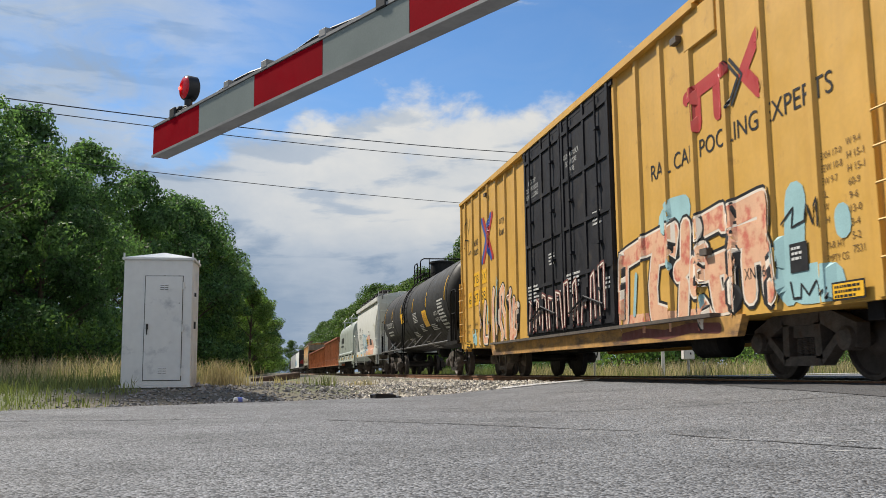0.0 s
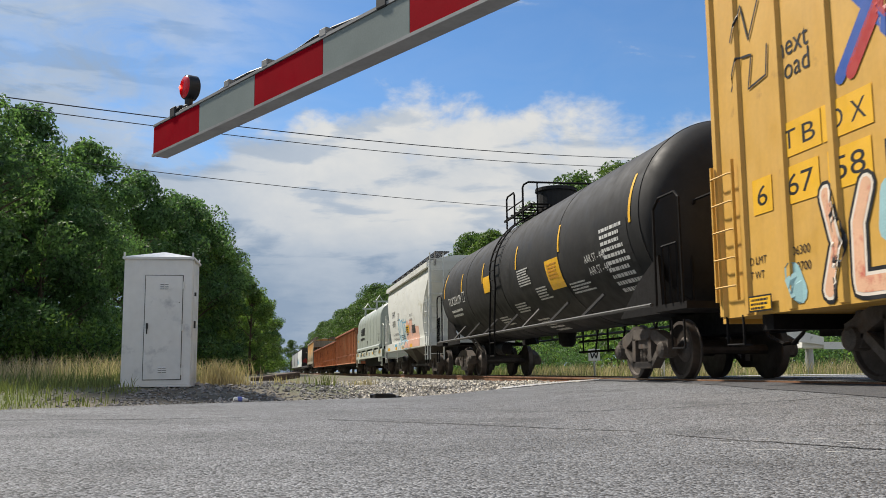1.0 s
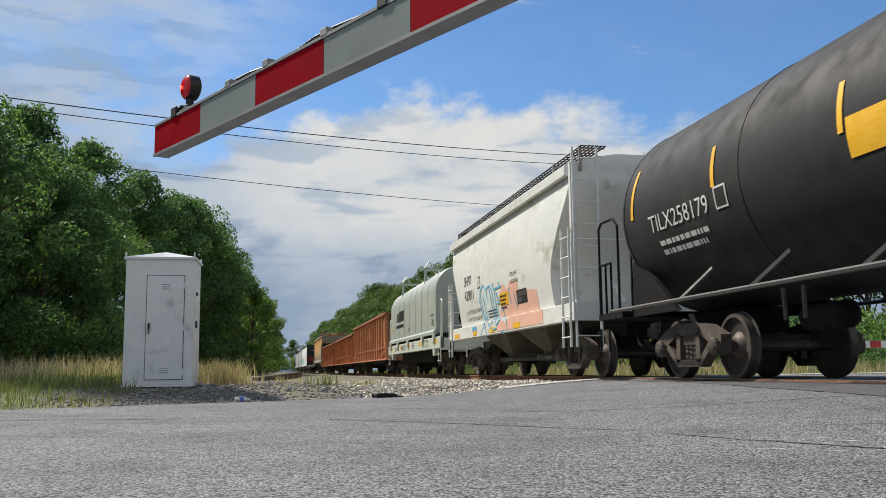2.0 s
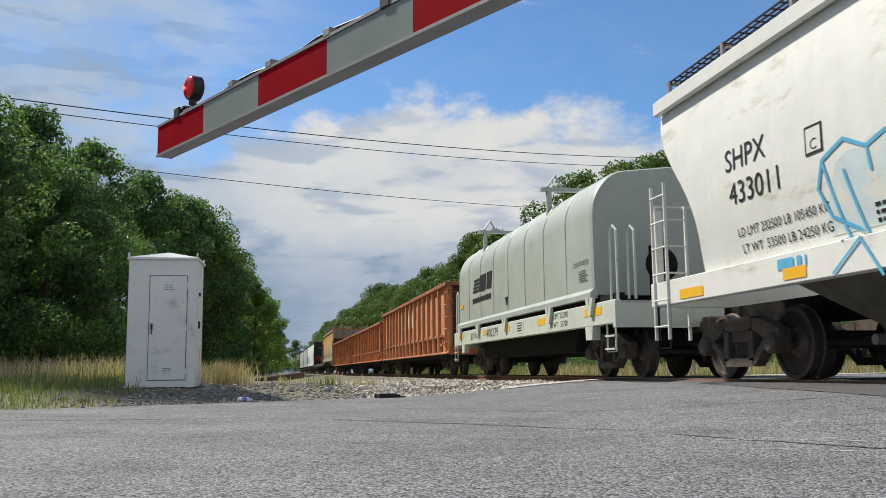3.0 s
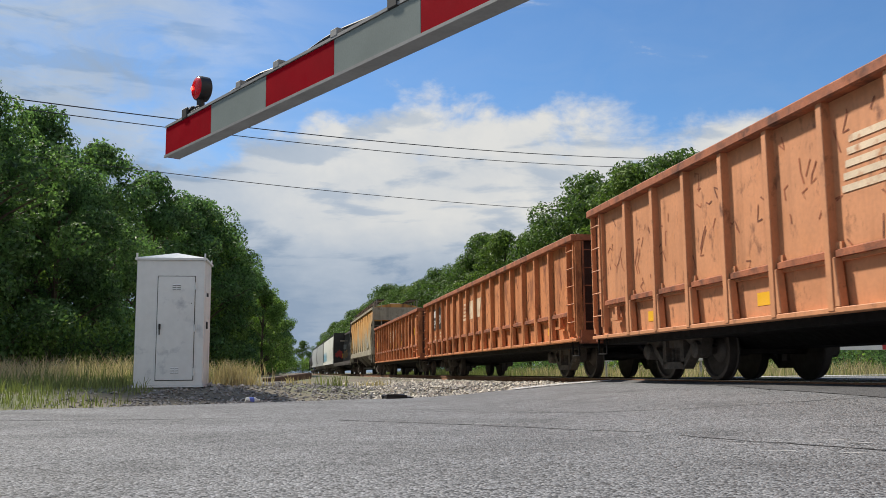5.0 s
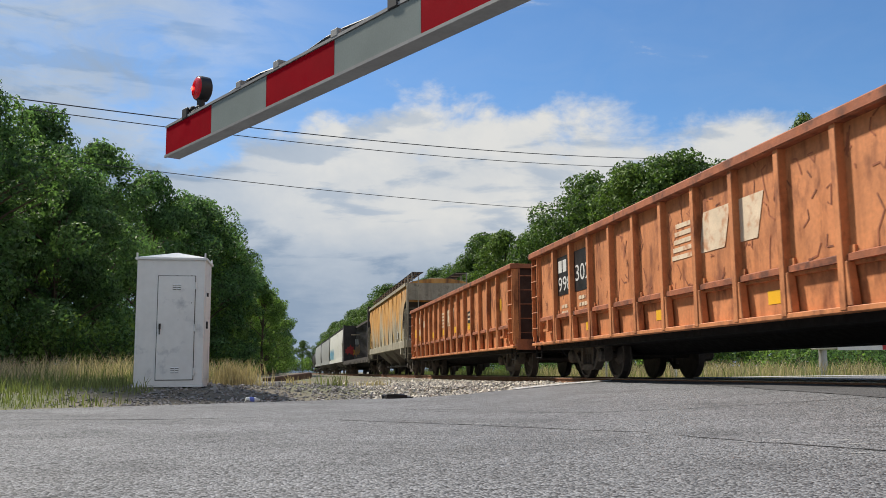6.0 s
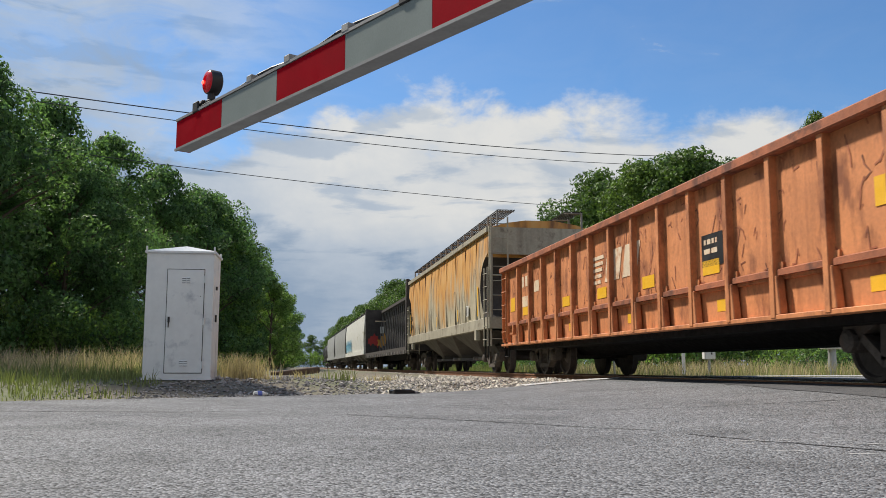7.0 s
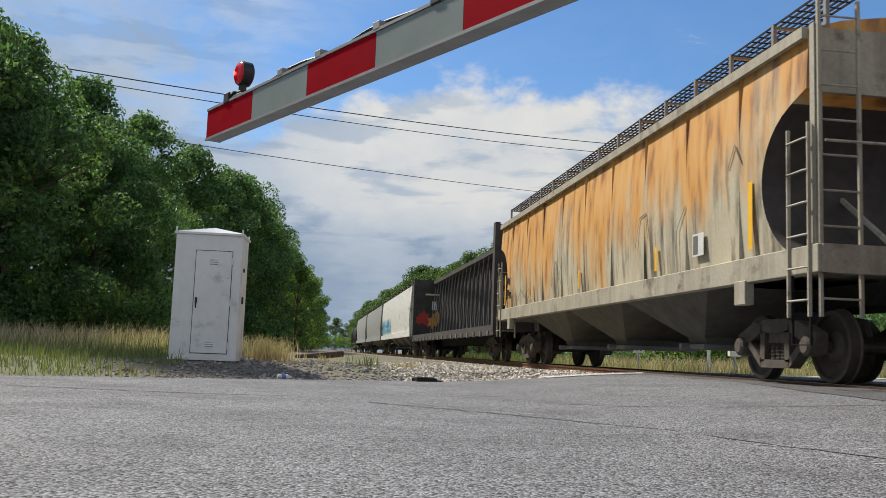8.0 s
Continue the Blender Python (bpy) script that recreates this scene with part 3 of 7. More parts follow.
def far_side():
    """Posts, sign and the opposite gate beyond the rails."""
    p = thing("marker_post", pose(11.72, 26.0, ground_z(11.72, 26.0)), "slim white marker post standing in dry grass", "post")
    box_part("shaft", (-0.05, 0.05, -0.02, 0.02, -0.1, 1.0), "sign_white", p, bevel=0.008)
    b = thing("signal_post", pose(12.15, 25.2, ground_z(12.15, 25.2)), "dark post carrying a small pale equipment box", "post")
    bm = bmesh.new()
    bm_tube(bm, [(0, 0, -0.1), (0, 0, 1.35)], 0.045, 8)
    part("shaft", bm, "steel_grey", b)
    box_part("box", (-0.17, 0.17, -0.1, 0.1, 0.66, 1.02), "sign_white", b, bevel=0.02)
    box_part("latch", (0.02, 0.06, -0.115, -0.1, 0.8, 0.86), "black", b)
    for x, y, hgt in ((11.0, 30.0, 1.0),):
        w = thing("whistle_sign", pose(x, y, ground_z(x, y), 0, 0, -14), "white lineside sign with a black letter on a post", "sign")
        bm = bmesh.new()
        bm_tube(bm, [(0, 0.03, -0.1), (0, 0.03, 1.15)], 0.035, 8)
        part("shaft", bm, "steel_grey", w)
        box_part("plate", (-0.2, 0.2, -0.01, 0.01, 0.72, 1.12), "sign_white", w, bevel=0.006)
        bm = bmesh.new()
        pts = [(-0.13, 1.04), (-0.07, 0.8), (0.0, 0.98), (0.07, 0.8), (0.13, 1.04)]
        for (a, c), (d, e) in zip(pts, pts[1:]):
            bm_prism(bm, [(a - 0.022, c), (a + 0.022, c), (d + 0.022, e), (d - 0.022, e)], "y", -0.016, -0.012)
        part("letter", bm, "black", w)
    gx, gy = 17.9, 28.0
    g = thing("crossing_gate", pose(gx, gy, ground_z(gx, gy), 0, 0, 0), "grey mast with white gate drive and lowered striped arm", "crossing gate", "crossing gates")
    bm = bmesh.new()
    bm_lathe(bm, [(-0.1, 0.24), (0.05, 0.24), (0.05, 0.14), (1.3, 0.13)], "z", 14)
    bmesh.ops.recalc_face_normals(bm, faces=bm.faces)
    part("mast", bm, "steel_grey", g)
    box_part("drive_box", (-0.42, 0.36, -0.3, 0.05, 1.05, 1.42), "sign_white", g, bevel=0.03)
    bm = bmesh.new()
    bm_prism(bm, [(0.3, 1.16), (0.3, 1.42), (-0.5, 1.62), (-2.3, 1.86), (-2.3, 1.50), (-0.7, 1.28)], "y", -0.42, -0.32)
    part("counterweight_arm", bm, "sign_white", g, "white counterweight arm")
    box_part("counterweight", (-2.35, -1.85, -0.5, -0.42, 1.40, 1.72), "steel_grey", g, bevel=0.01)
    arm = box_part("arm", (0.3, 9.0, -0.41, -0.36, 1.02, 1.26), "sign_white", g)
    for i in range(10):
        box_part("stripe", (1.95 + i * 0.82, 2.36 + i * 0.82, -0.414, -0.41, 1.025, 1.255), "gate_red", arm, "red reflective sheeting")


def litter():
    d = thing("charred_block", pose(1.80, 14.62, ground_z(1.8, 14.62) + 0.03, 0, 0, 20), "black charred timber block lying at the road's edge", "timber block")
    bm = bmesh.new()
    bm_box(bm, -0.19, 0.19, -0.09, 0.09, -0.04, 0.06)
    bm_box(bm, 0.1, 0.27, -0.07, 0.05, -0.04, 0.03)
    bmesh.ops.subdivide_edges(bm, edges=bm.edges, cuts=2)
    for v in bm.verts:
        v.co += Vector((noise.noise(v.co * 9), noise.noise(v.co * 9 + Vector((5, 0, 0))), noise.noise(v.co * 9 + Vector((0, 7, 0))))) * 0.03
    part("block", bm, "black", d)
    c = thing("plastic_bottle", pose(-0.42, 13.95, ground_z(-0.42, 13.95) + 0.05, 0, 0, 25), "crumpled clear plastic bottle with a blue label", "bottle")
    bm = bmesh.new()
    bm_lathe(bm, [(-0.1, 0.03), (-0.09, 0.045), (0.05, 0.042), (0.09, 0.02), (0.12, 0.016)], "x", 12)
    part("body", bm, "sign_white", c, smooth=True)
    bm = bmesh.new()
    bm_lathe(bm, [(-0.05, 0.047), (0.02, 0.046)], "x", 12)
    part("label", bm, "bottle_blue", c)
    t = thing("old_sleeper", pose(0.2, 26.5, ground_z(0.2, 26.5) + 0.05, 0, -3, 62), "grey weathered sleeper lying beside the line", "sleeper")
    box_part("timber", (-1.3, 1.3, -0.11, 0.11, -0.06, 0.12), "tie", t, bevel=0.02)


M["sign_white"] = mat("sign_white", (0.72, 0.72, 0.70), 0.5, var=0.08, dark=(0.4, 0.4, 0.38), dark_amount=0.2, dark_scale=4)
M["gate_red"] = mat("gate_red", (0.45, 0.03, 0.03), 0.5, var=0.1)
M["bottle_blue"] = mat("bottle_blue", (0.12, 0.16, 0.5), 0.4)
signal_hut()
gate_arm()
far_side()
litter()


# ---- the train: materials ----
M.update({
    "box_yellow": mat("box_yellow", (0.63, 0.365, 0.075), 0.5, var=0.07, scale=1.2, fine=14, dark=(0.36, 0.19, 0.05), dark_amount=0.2, dark_scale=2.5, streak=0.22),
    "box_grimy": mat("box_grimy", (0.46, 0.25, 0.07), 0.65, var=0.25, scale=2, fine=14, dark=(0.10, 0.06, 0.04), dark_amount=0.5, dark_scale=1.6, dark_stretch=(1, 0.6, 2.5), streak=0.4),
    "door_black": mat("door_black", (0.018, 0.018, 0.022), 0.6, spec=0.2, var=0.3, scale=3, dark=(0.07, 0.06, 0.05), dark_amount=0.25, streak=0.2),
    "tank_black": mat("tank_black", (0.016, 0.016, 0.017), 0.66, spec=0.3, var=0.16, scale=1.0, fine=25, dark=(0.032, 0.031, 0.029), dark_amount=0.35, dark_scale=0.8, streak=0.2),
    "frame_black": mat("frame_black", (0.010, 0.009, 0.009), 0.75, spec=0.15, var=0.3, scale=5),
    "grime": mat("grime", (0.08, 0.066, 0.054), 0.8, var=0.4, scale=6, fine=60, dark=(0.075, 0.045, 0.028), dark_amount=0.35, dark_scale=5, bump=0.003, bump_scale=50),
    "wheel": mat("wheel", (0.085, 0.07, 0.06), 0.6, 0.4, var=0.3, scale=5),
    "tread": mat("tread", (0.35, 0.33, 0.31), 0.35, 0.8, var=0.15),
    "white_car": mat("white_car", (0.71, 0.72, 0.685), 0.45, var=0.05, scale=1.5, fine=10, dark=(0.40, 0.38, 0.28), dark_amount=0.29, dark_scale=1.6, dark_stretch=(1, 0.5, 1.6), streak=0.1),
    "coil_green": mat("coil_green", (0.375, 0.415, 0.375), 0.42, var=0.05, scale=1.0, fine=8, dark=(0.34, 0.37, 0.32), dark_amount=0.18, dark_scale=1.3, streak=0.12),
    "coil_sill": mat("coil_sill", (0.56, 0.60, 0.53), 0.45, var=0.08, scale=2, dark=(0.3, 0.3, 0.26), dark_amount=0.22, dark_scale=3, streak=0.15),
    "gon_orange": mat("gon_orange", (0.58, 0.255, 0.12), 0.62, var=0.12, scale=1.6, fine=18, dark=(0.14, 0.05, 0.026), dark_amount=0.31, dark_scale=5.0, dark_stretch=(1, 1, 0.6), streak=0.3),
    "gon_orange_worn": mat("gon_orange_worn", (0.57, 0.215, 0.08), 0.65, var=0.2, scale=1.6, fine=18, dark=(0.20, 0.06, 0.022), dark_amount=0.42, dark_scale=2.6, dark_stretch=(1, 1, 0.45), streak=0.5),
    "gon_rust": mat("gon_rust", (0.33, 0.105, 0.045), 0.75, var=0.3, scale=3, dark=(0.1, 0.035, 0.02), dark_amount=0.45, dark_scale=3),
    # gondola ends and floor: rust brown darkened for the shade between the cars
    "gon_shaded_rust": mat("gon_shaded_rust", (0.06, 0.028, 0.02), 0.85, var=0.3, scale=3),
    "tan_car": mat("tan_car", (0.36, 0.33, 0.255), 0.65, var=0.2, scale=1.5, fine=20, dark=(0.12, 0.09, 0.065), dark_amount=0.32, dark_scale=2.4, streak=0.45),
    # hopper bays: grimy grey with the shade below the sills put into the colour
    "bay_shaded_grey": mat("bay_shaded_grey", (0.10, 0.09, 0.075), 0.75, var=0.25, scale=2, dark=(0.06, 0.05, 0.04), dark_amount=0.4, dark_scale=1.5, streak=0.4),
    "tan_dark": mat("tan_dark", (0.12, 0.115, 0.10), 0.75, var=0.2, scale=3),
    "grey_car": mat("grey_car", (0.30, 0.31, 0.31), 0.6, var=0.12, scale=1.5, dark=(0.15, 0.15, 0.15), dark_amount=0.25, streak=0.25),
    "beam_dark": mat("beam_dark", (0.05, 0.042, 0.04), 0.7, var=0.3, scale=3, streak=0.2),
    "rail_grey": mat("rail_grey", (0.055, 0.052, 0.05), 0.6, var=0.2),
    "strap": mat("strap", (0.22, 0.21, 0.20), 0.6, 0.3, var=0.2),
    "ink_black": mat("ink_black", (0.012, 0.012, 0.014), 0.5, var=0.2),
    "ink_brown": mat("ink_brown", (0.13, 0.075, 0.02), 0.6, var=0.2),
    "ink_white": mat("ink_white", (0.62, 0.62, 0.60), 0.5, var=0.08, dark=(0.3, 0.3, 0.3), dark_amount=0.2, dark_scale=20),
    "ink_faded": mat("ink_faded", (0.70, 0.56, 0.40), 0.6, var=0.15, dark=(0.5, 0.22, 0.1), dark_amount=0.42, dark_scale=4),
    "ink_red": mat("ink_red", (0.42, 0.03, 0.025), 0.5, var=0.1),
    "ink_blue": mat("ink_blue", (0.03, 0.09, 0.36), 0.5, var=0.1),
    "ink_yellow": mat("ink_yellow", (0.80, 0.44, 0.02), 0.5, var=0.08),
    "spray_peach": mat("spray_peach", (0.72, 0.42, 0.26), 0.6, var=0.12, scale=2.5, dark=(0.55, 0.12, 0.08), dark_amount=0.46, dark_scale=4.5),
    "spray_sky": mat("spray_sky", (0.30, 0.50, 0.52), 0.6, var=0.12, scale=2),
    "spray_cyan": mat("spray_cyan", (0.08, 0.38, 0.58), 0.6, var=0.1),
    "spray_haze": mat("spray_haze", (0.52, 0.62, 0.64), 0.6, var=0.1, scale=3, dark=(0.66, 0.66, 0.60), dark_amount=0.5, dark_scale=4),
    "spray_pale": mat("spray_pale", (0.74, 0.66, 0.56), 0.6, var=0.08),
    "spray_pink": mat("spray_pink", (0.72, 0.42, 0.32), 0.6, var=0.08),
    "spray_maroon": mat("spray_maroon", (0.16, 0.045, 0.04), 0.6, var=0.25, scale=4),
    "spray_ochre": mat("spray_ochre", (0.62, 0.30, 0.04), 0.6, var=0.15),
})


def rusted_side():
    """Tan paint with orange rust that ran down from the roof in broad vertical bands."""
    mt = mat("rusted_side", (0.48, 0.43, 0.31), 0.62, var=0.12, scale=1.5, fine=20, dark=(0.07, 0.055, 0.04), dark_amount=0.42, dark_scale=2.2, dark_stretch=(1, 1.8, 0.3), streak=0.75)
    n, l = mt.node_tree.nodes, mt.node_tree.links
    b = n["Principled BSDF"]
    old = b.inputs["Base Color"].links[0].from_socket
    tc = n.new("ShaderNodeTexCoord")

    def tex(sc, stretch, off, det=5):
        mp = n.new("ShaderNodeMapping")
        mp.inputs["Scale"].default_value, mp.inputs["Location"].default_value = stretch, off
        l.new(tc.outputs["Object"], mp.inputs[0])
        t = n.new("ShaderNodeTexNoise")
        t.inputs["Scale"].default_value, t.inputs["Detail"].default_value = sc, det
        l.new(mp.outputs[0], t.inputs["Vector"])
        return t.outputs["Fac"]

    sep = n.new("ShaderNodeSeparateXYZ")
    l.new(tc.outputs["Object"], sep.inputs[0])
    up = n.new("ShaderNodeMapRange")
    for i, k in enumerate((1.7, 4.2, -0.16, 0.30)):
        up.inputs[i + 1].default_value = k
    l.new(sep.outputs[2], up.inputs[0])
    band = tex(0.85, (1, 1, 0.22), (0, 4, 0))
    fine = tex(3.0, (1, 1, 0.3), (5, 0, 0))
    s1 = n.new("ShaderNodeMath")
    s1.operation = "ADD"
    l.new(up.outputs[0], s1.inputs[0])
    l.new(band, s1.inputs[1])
    s2 = n.new("ShaderNodeMath")
    s2.operation = "MULTIPLY_ADD"
    l.new(fine, s2.inputs[0])
    s2.inputs[1].default_value = 0.45
    l.new(s1.outputs[0], s2.inputs[2])
    r = n.new("ShaderNodeMapRange")
    for i, k in enumerate((0.62, 0.84, 0.0, 0.95)):
        r.inputs[i + 1].default_value = k
    l.new(s2.outputs[0], r.inputs[0])
    mx = n.new("ShaderNodeMix")
    mx.data_type = "RGBA"
    l.new(r.outputs[0], mx.inputs["Factor"])
    l.new(old, mx.inputs["A"])
    # the rust itself runs from ochre to dark brown
    tint = n.new("ShaderNodeValToRGB")
    e = tint.color_ramp.elements
    e[0].position, e[0].color = 0.32, (0.20, 0.085, 0.03, 1)
    e[1].position, e[1].color = 0.62, (0.62, 0.35, 0.11, 1)
    k = e.new(0.46)
    k.color = (0.58, 0.27, 0.05, 1)
    l.new(tex(2.4, (1, 1.6, 0.35), (2, 7, 1), 8), tint.inputs[0])
    l.new(tint.outputs[0], mx.inputs["B"])
    l.new(mx.outputs["Result"], b.inputs["Base Color"])
    return mt


M["rusted_side"] = rusted_side()

# ---- the train: helpers ----
SPEED = 15.866
train, wheelsets = [], []
WHEEL_R = 0.457


def rail_car(name, y0, y1, label, category="railway car"):
    car = thing(name, pose(TRACK, (y0 + y1) / 2, RAIL), label, category, "train of freight cars")
    train.append((car, (y0 + y1) / 2))
    return car, (y1 - y0) / 2


def truck_meshes():
    bm = bmesh.new()
    for s in (1,):
        a, b = s * -0.08, s * 0.08
        for o in ([(-1.02, 0.36), (-0.78, 0.36), (-0.72, 0.5), (-0.36, 0.66), (-0.36, 0.80), (-0.6, 0.78), (-1.04, 0.62)],
                  [(1.02, 0.36), (0.78, 0.36), (0.72, 0.5), (0.36, 0.66), (0.36, 0.80), (0.6, 0.78), (1.04, 0.62)],
                  [(-0.40, 0.64), (0.40, 0.64), (0.36, 0.82), (-0.36, 0.82)],
                  [(-0.80, 0.50), (-0.66, 0.52), (-0.34, 0.27), (-0.38, 0.17)], [(0.80, 0.50), (0.66, 0.52), (0.34, 0.27), (0.38, 0.17)],
                  [(-0.40, 0.17), (0.40, 0.17), (0.36, 0.28), (-0.36, 0.28)],
                  [(-0.40, 0.24), (-0.27, 0.26), (-0.25, 0.66), (-0.38, 0.66)], [(0.40, 0.24), (0.27, 0.26), (0.25, 0.66), (0.38, 0.66)]):
            bm_prism(bm, o, "x", a, b)
    sf = part("side_frame", bm, "grime")
    bm = bmesh.new()
    bm_lathe(bm, [(-0.13, 0.09), (-0.1, 0.13), (0.1, 0.13), (0.13, 0.09)], "x", 12)
    br = part("bearing", bm, "grime")
    bm = bmesh.new()
    bm_box(bm, -1.05, 1.05, -0.22, 0.22, 0.5, 0.64)
    bm_lathe(bm, [(0.62, 0.3), (0.86, 0.24)], "z", 14)
    bmesh.ops.recalc_face_normals(bm, faces=bm.faces)
    fr = part("truck", bm, "grime")
    bm = bmesh.new()
    for dy in (-0.13, 0.0, 0.13):
        prof = []
        for i in range(12):
            z = 0.28 + 0.03 * i * 0.62
            prof += [(z, 0.048), (z + 0.009, 0.062)]
        bm_lathe(bm, prof, "z", 8, (0, dy, 0))
    sp = part("spring", bm, "grime")
    bm = bmesh.new()
    bm_lathe(bm, [(-1.02, 0.075), (1.02, 0.075)], "x", 10)
    for s in (-1, 1):
        bm_lathe(bm, [(s * 0.66, 0.47), (s * 0.685, 0.485), (s * 0.70, 0.462), (s * 0.815, 0.452), (s * 0.82, 0.40), (s * 0.78, 0.38), (s * 0.74, 0.2), (s * 0.80, 0.14), (s * 0.82, 0.075)], "x", 28)
        bm_lathe(bm, [(s * 0.66, 0.47), (s * 0.665, 0.39), (s * 0.71, 0.36), (s * 0.70, 0.16), (s * 0.66, 0.12), (s * 0.66, 0.075)], "x", 28)
    ws = part("wheelset", bm, "wheel", smooth=True)
    out = (fr.data, sp.data, ws.data, sf.data, br.data)
    for o in (fr, sp, ws, sf, br):
        bpy.data.objects.remove(o)
    return out


TRUCK = truck_meshes()


def child(name, me, parent, loc=(0, 0, 0)):
    o = new(name, me)
    o.parent = parent
    o.location = loc
    return o


def trucks(car, ys, spin=True):
    for y in ys:
        tr = child("truck", TRUCK[0], car, (0, y, 0))
        for s in (-1, 1):
            child("spring", TRUCK[1], tr, (s * 1.0, 0, 0))
            child("side_frame", TRUCK[3], tr, (s * 1.01, 0, 0))
            for q in (-0.89, 0.89):
                child("bearing", TRUCK[4], tr, (s * 1.05, q, WHEEL_R))
            w = child("wheelset", TRUCK[2], tr, (0, s * 0.89, WHEEL_R))
            if spin:
                wheelsets.append((w, s * 0.89))


def coupler(car, L, reach=0.62):
    for s in (-1, 1):
        bm = bmesh.new()
        bm_box(bm, -0.09, 0.09, min(s * (L - 0.5), s * (L + reach - 0.2)), max(s * (L - 0.5), s * (L + reach - 0.2)), 0.76, 0.94)
        bm_box(bm, -0.16, 0.16, min(s * (L + reach - 0.3), s * (L + reach)), max(s * (L + reach - 0.3), s * (L + reach)), 0.70, 1.0)
        part("coupler", bm, "grime", car, bevel=0.02)
        bm = bmesh.new()
        pts = [(-0.35, s * (L - 0.1), 0.85), (-0.36, s * (L + 0.15), 0.6), (-0.32, s * (L + 0.45), 0.48), (-0.2, s * (L + reach), 0.5)]
        bm_tube(bm, pts, 0.028, 6)
        part("brake_hose", bm, "frame_black", car)


def ladder(car, y, z0, z1, width, x=-1.63, rungs=6, material="frame_black", depth=0.06, across="y", r=0.013, rail=0.014):
    """A ladder: two stiles and rungs; across the car's side (y) or its end (x)."""
    for s in (-1, 1):
        bm = bmesh.new()
        if across == "y":
            bm_box(bm, x - 0.012, x + 0.03, y + s * width / 2 - rail, y + s * width / 2 + rail, z0, z1)
        else:
            bm_box(bm, x + s * width / 2 - rail, x + s * width / 2 + rail, y - 0.02, y + 0.02, z0, z1)
        part("stile", bm, material, car)
    for i in range(rungs):
        z = z0 + (z1 - z0) * (i + 0.5) / rungs
        bm = bmesh.new()
        if across == "y":
            bm_tube(bm, [(x, y - width / 2, z), (x - depth * 0.5, y - width / 2 + 0.04, z), (x - depth * 0.5, y + width / 2 - 0.04, z), (x, y + width / 2, z)], r, 5)
        else:
            bm_tube(bm, [(x - width / 2, y, z), (x + width / 2, y, z)], r, 5)
        part("rung", bm, material, car)


def stirrup(car, y, x=-1.5, top=0.85, material="frame_black"):
    bm = bmesh.new()
    bm_tube(bm, [(x, y - 0.2, top), (x, y - 0.2, 0.45), (x, y + 0.2, 0.45), (x, y + 0.2, top)], 0.018, 5)
    part("stirrup_step", bm, material, car)


def decal(car, pts, x, material, name="marking", label="", thick=0.0025):
    bm = bmesh.new()
    bm_prism(bm, pts, "x", x - thick, x)
    return part(name, bm, material, car, label)


def rect(car, ya, yb, z0, z1, x, material, name="marking", label=""):
    return decal(car, [(ya, z0), (yb, z0), (yb, z1), (ya, z1)], x, material, name, label)


def lettering(car, s, y_left, y_right, z0, z1, x, material, name="lettering", tilt=0.0):
    """Words on the side that faces -x: they run towards -y. Fitted to the given width and height."""
    cu = bpy.data.curves.new("words", "FONT")
    cu.body = s
    cu.size = 1.0
    cu.resolution_u = 3
    tmp = new("words", cu)
    dg = bpy.context.evaluated_depsgraph_get()
    dg.update()
    me = bpy.data.meshes.new_from_object(tmp.evaluated_get(dg))
    bpy.data.objects.remove(tmp)
    co = np.empty(len(me.vertices) * 3)
    me.vertices.foreach_get("co", co)
    co = co.reshape(-1, 3)
    lo, hi = co.min(0), co.max(0)
    u = (co[:, 0] - lo[0]) / (hi[0] - lo[0])
    w = (co[:, 1] - lo[1]) / (hi[1] - lo[1])
    out = np.stack((np.full(len(u), x), y_left + (y_right - y_left) * u, z0 + (z1 - z0) * w + tilt * u), 1)
    me.vertices.foreach_set("co", out.reshape(-1))
    me.materials.clear()
    me.materials.append(M[material])
    me.name = name
    ob = new(name, me)
    ob.parent = car
    return ob


def bars(car, y_left, y_right, z1, rows, size, x, material, seed=1, gap=1.9, name="small_print"):
    """Lines of print too small to read, as rows of short bars."""
    r = random.Random(seed)
    bm = bmesh.new()
    for i in range(rows):
        z = z1 - i * size * gap
        y = y_left
        end = y_right + (y_left - y_right) * r.uniform(0, 0.3)
        while y > end:
            wd = size * r.uniform(0.6, 2.8)
            y2 = max(end, y - wd)
            if y - y2 > 0.01:
                bm_prism(bm, [(y, z - size), (y2, z - size), (y2, z), (y, z)], "x", x - 0.002, x)
            y = y2 - size * 0.55
    return tagged(part(name, bm, material, car), kind="stuff")


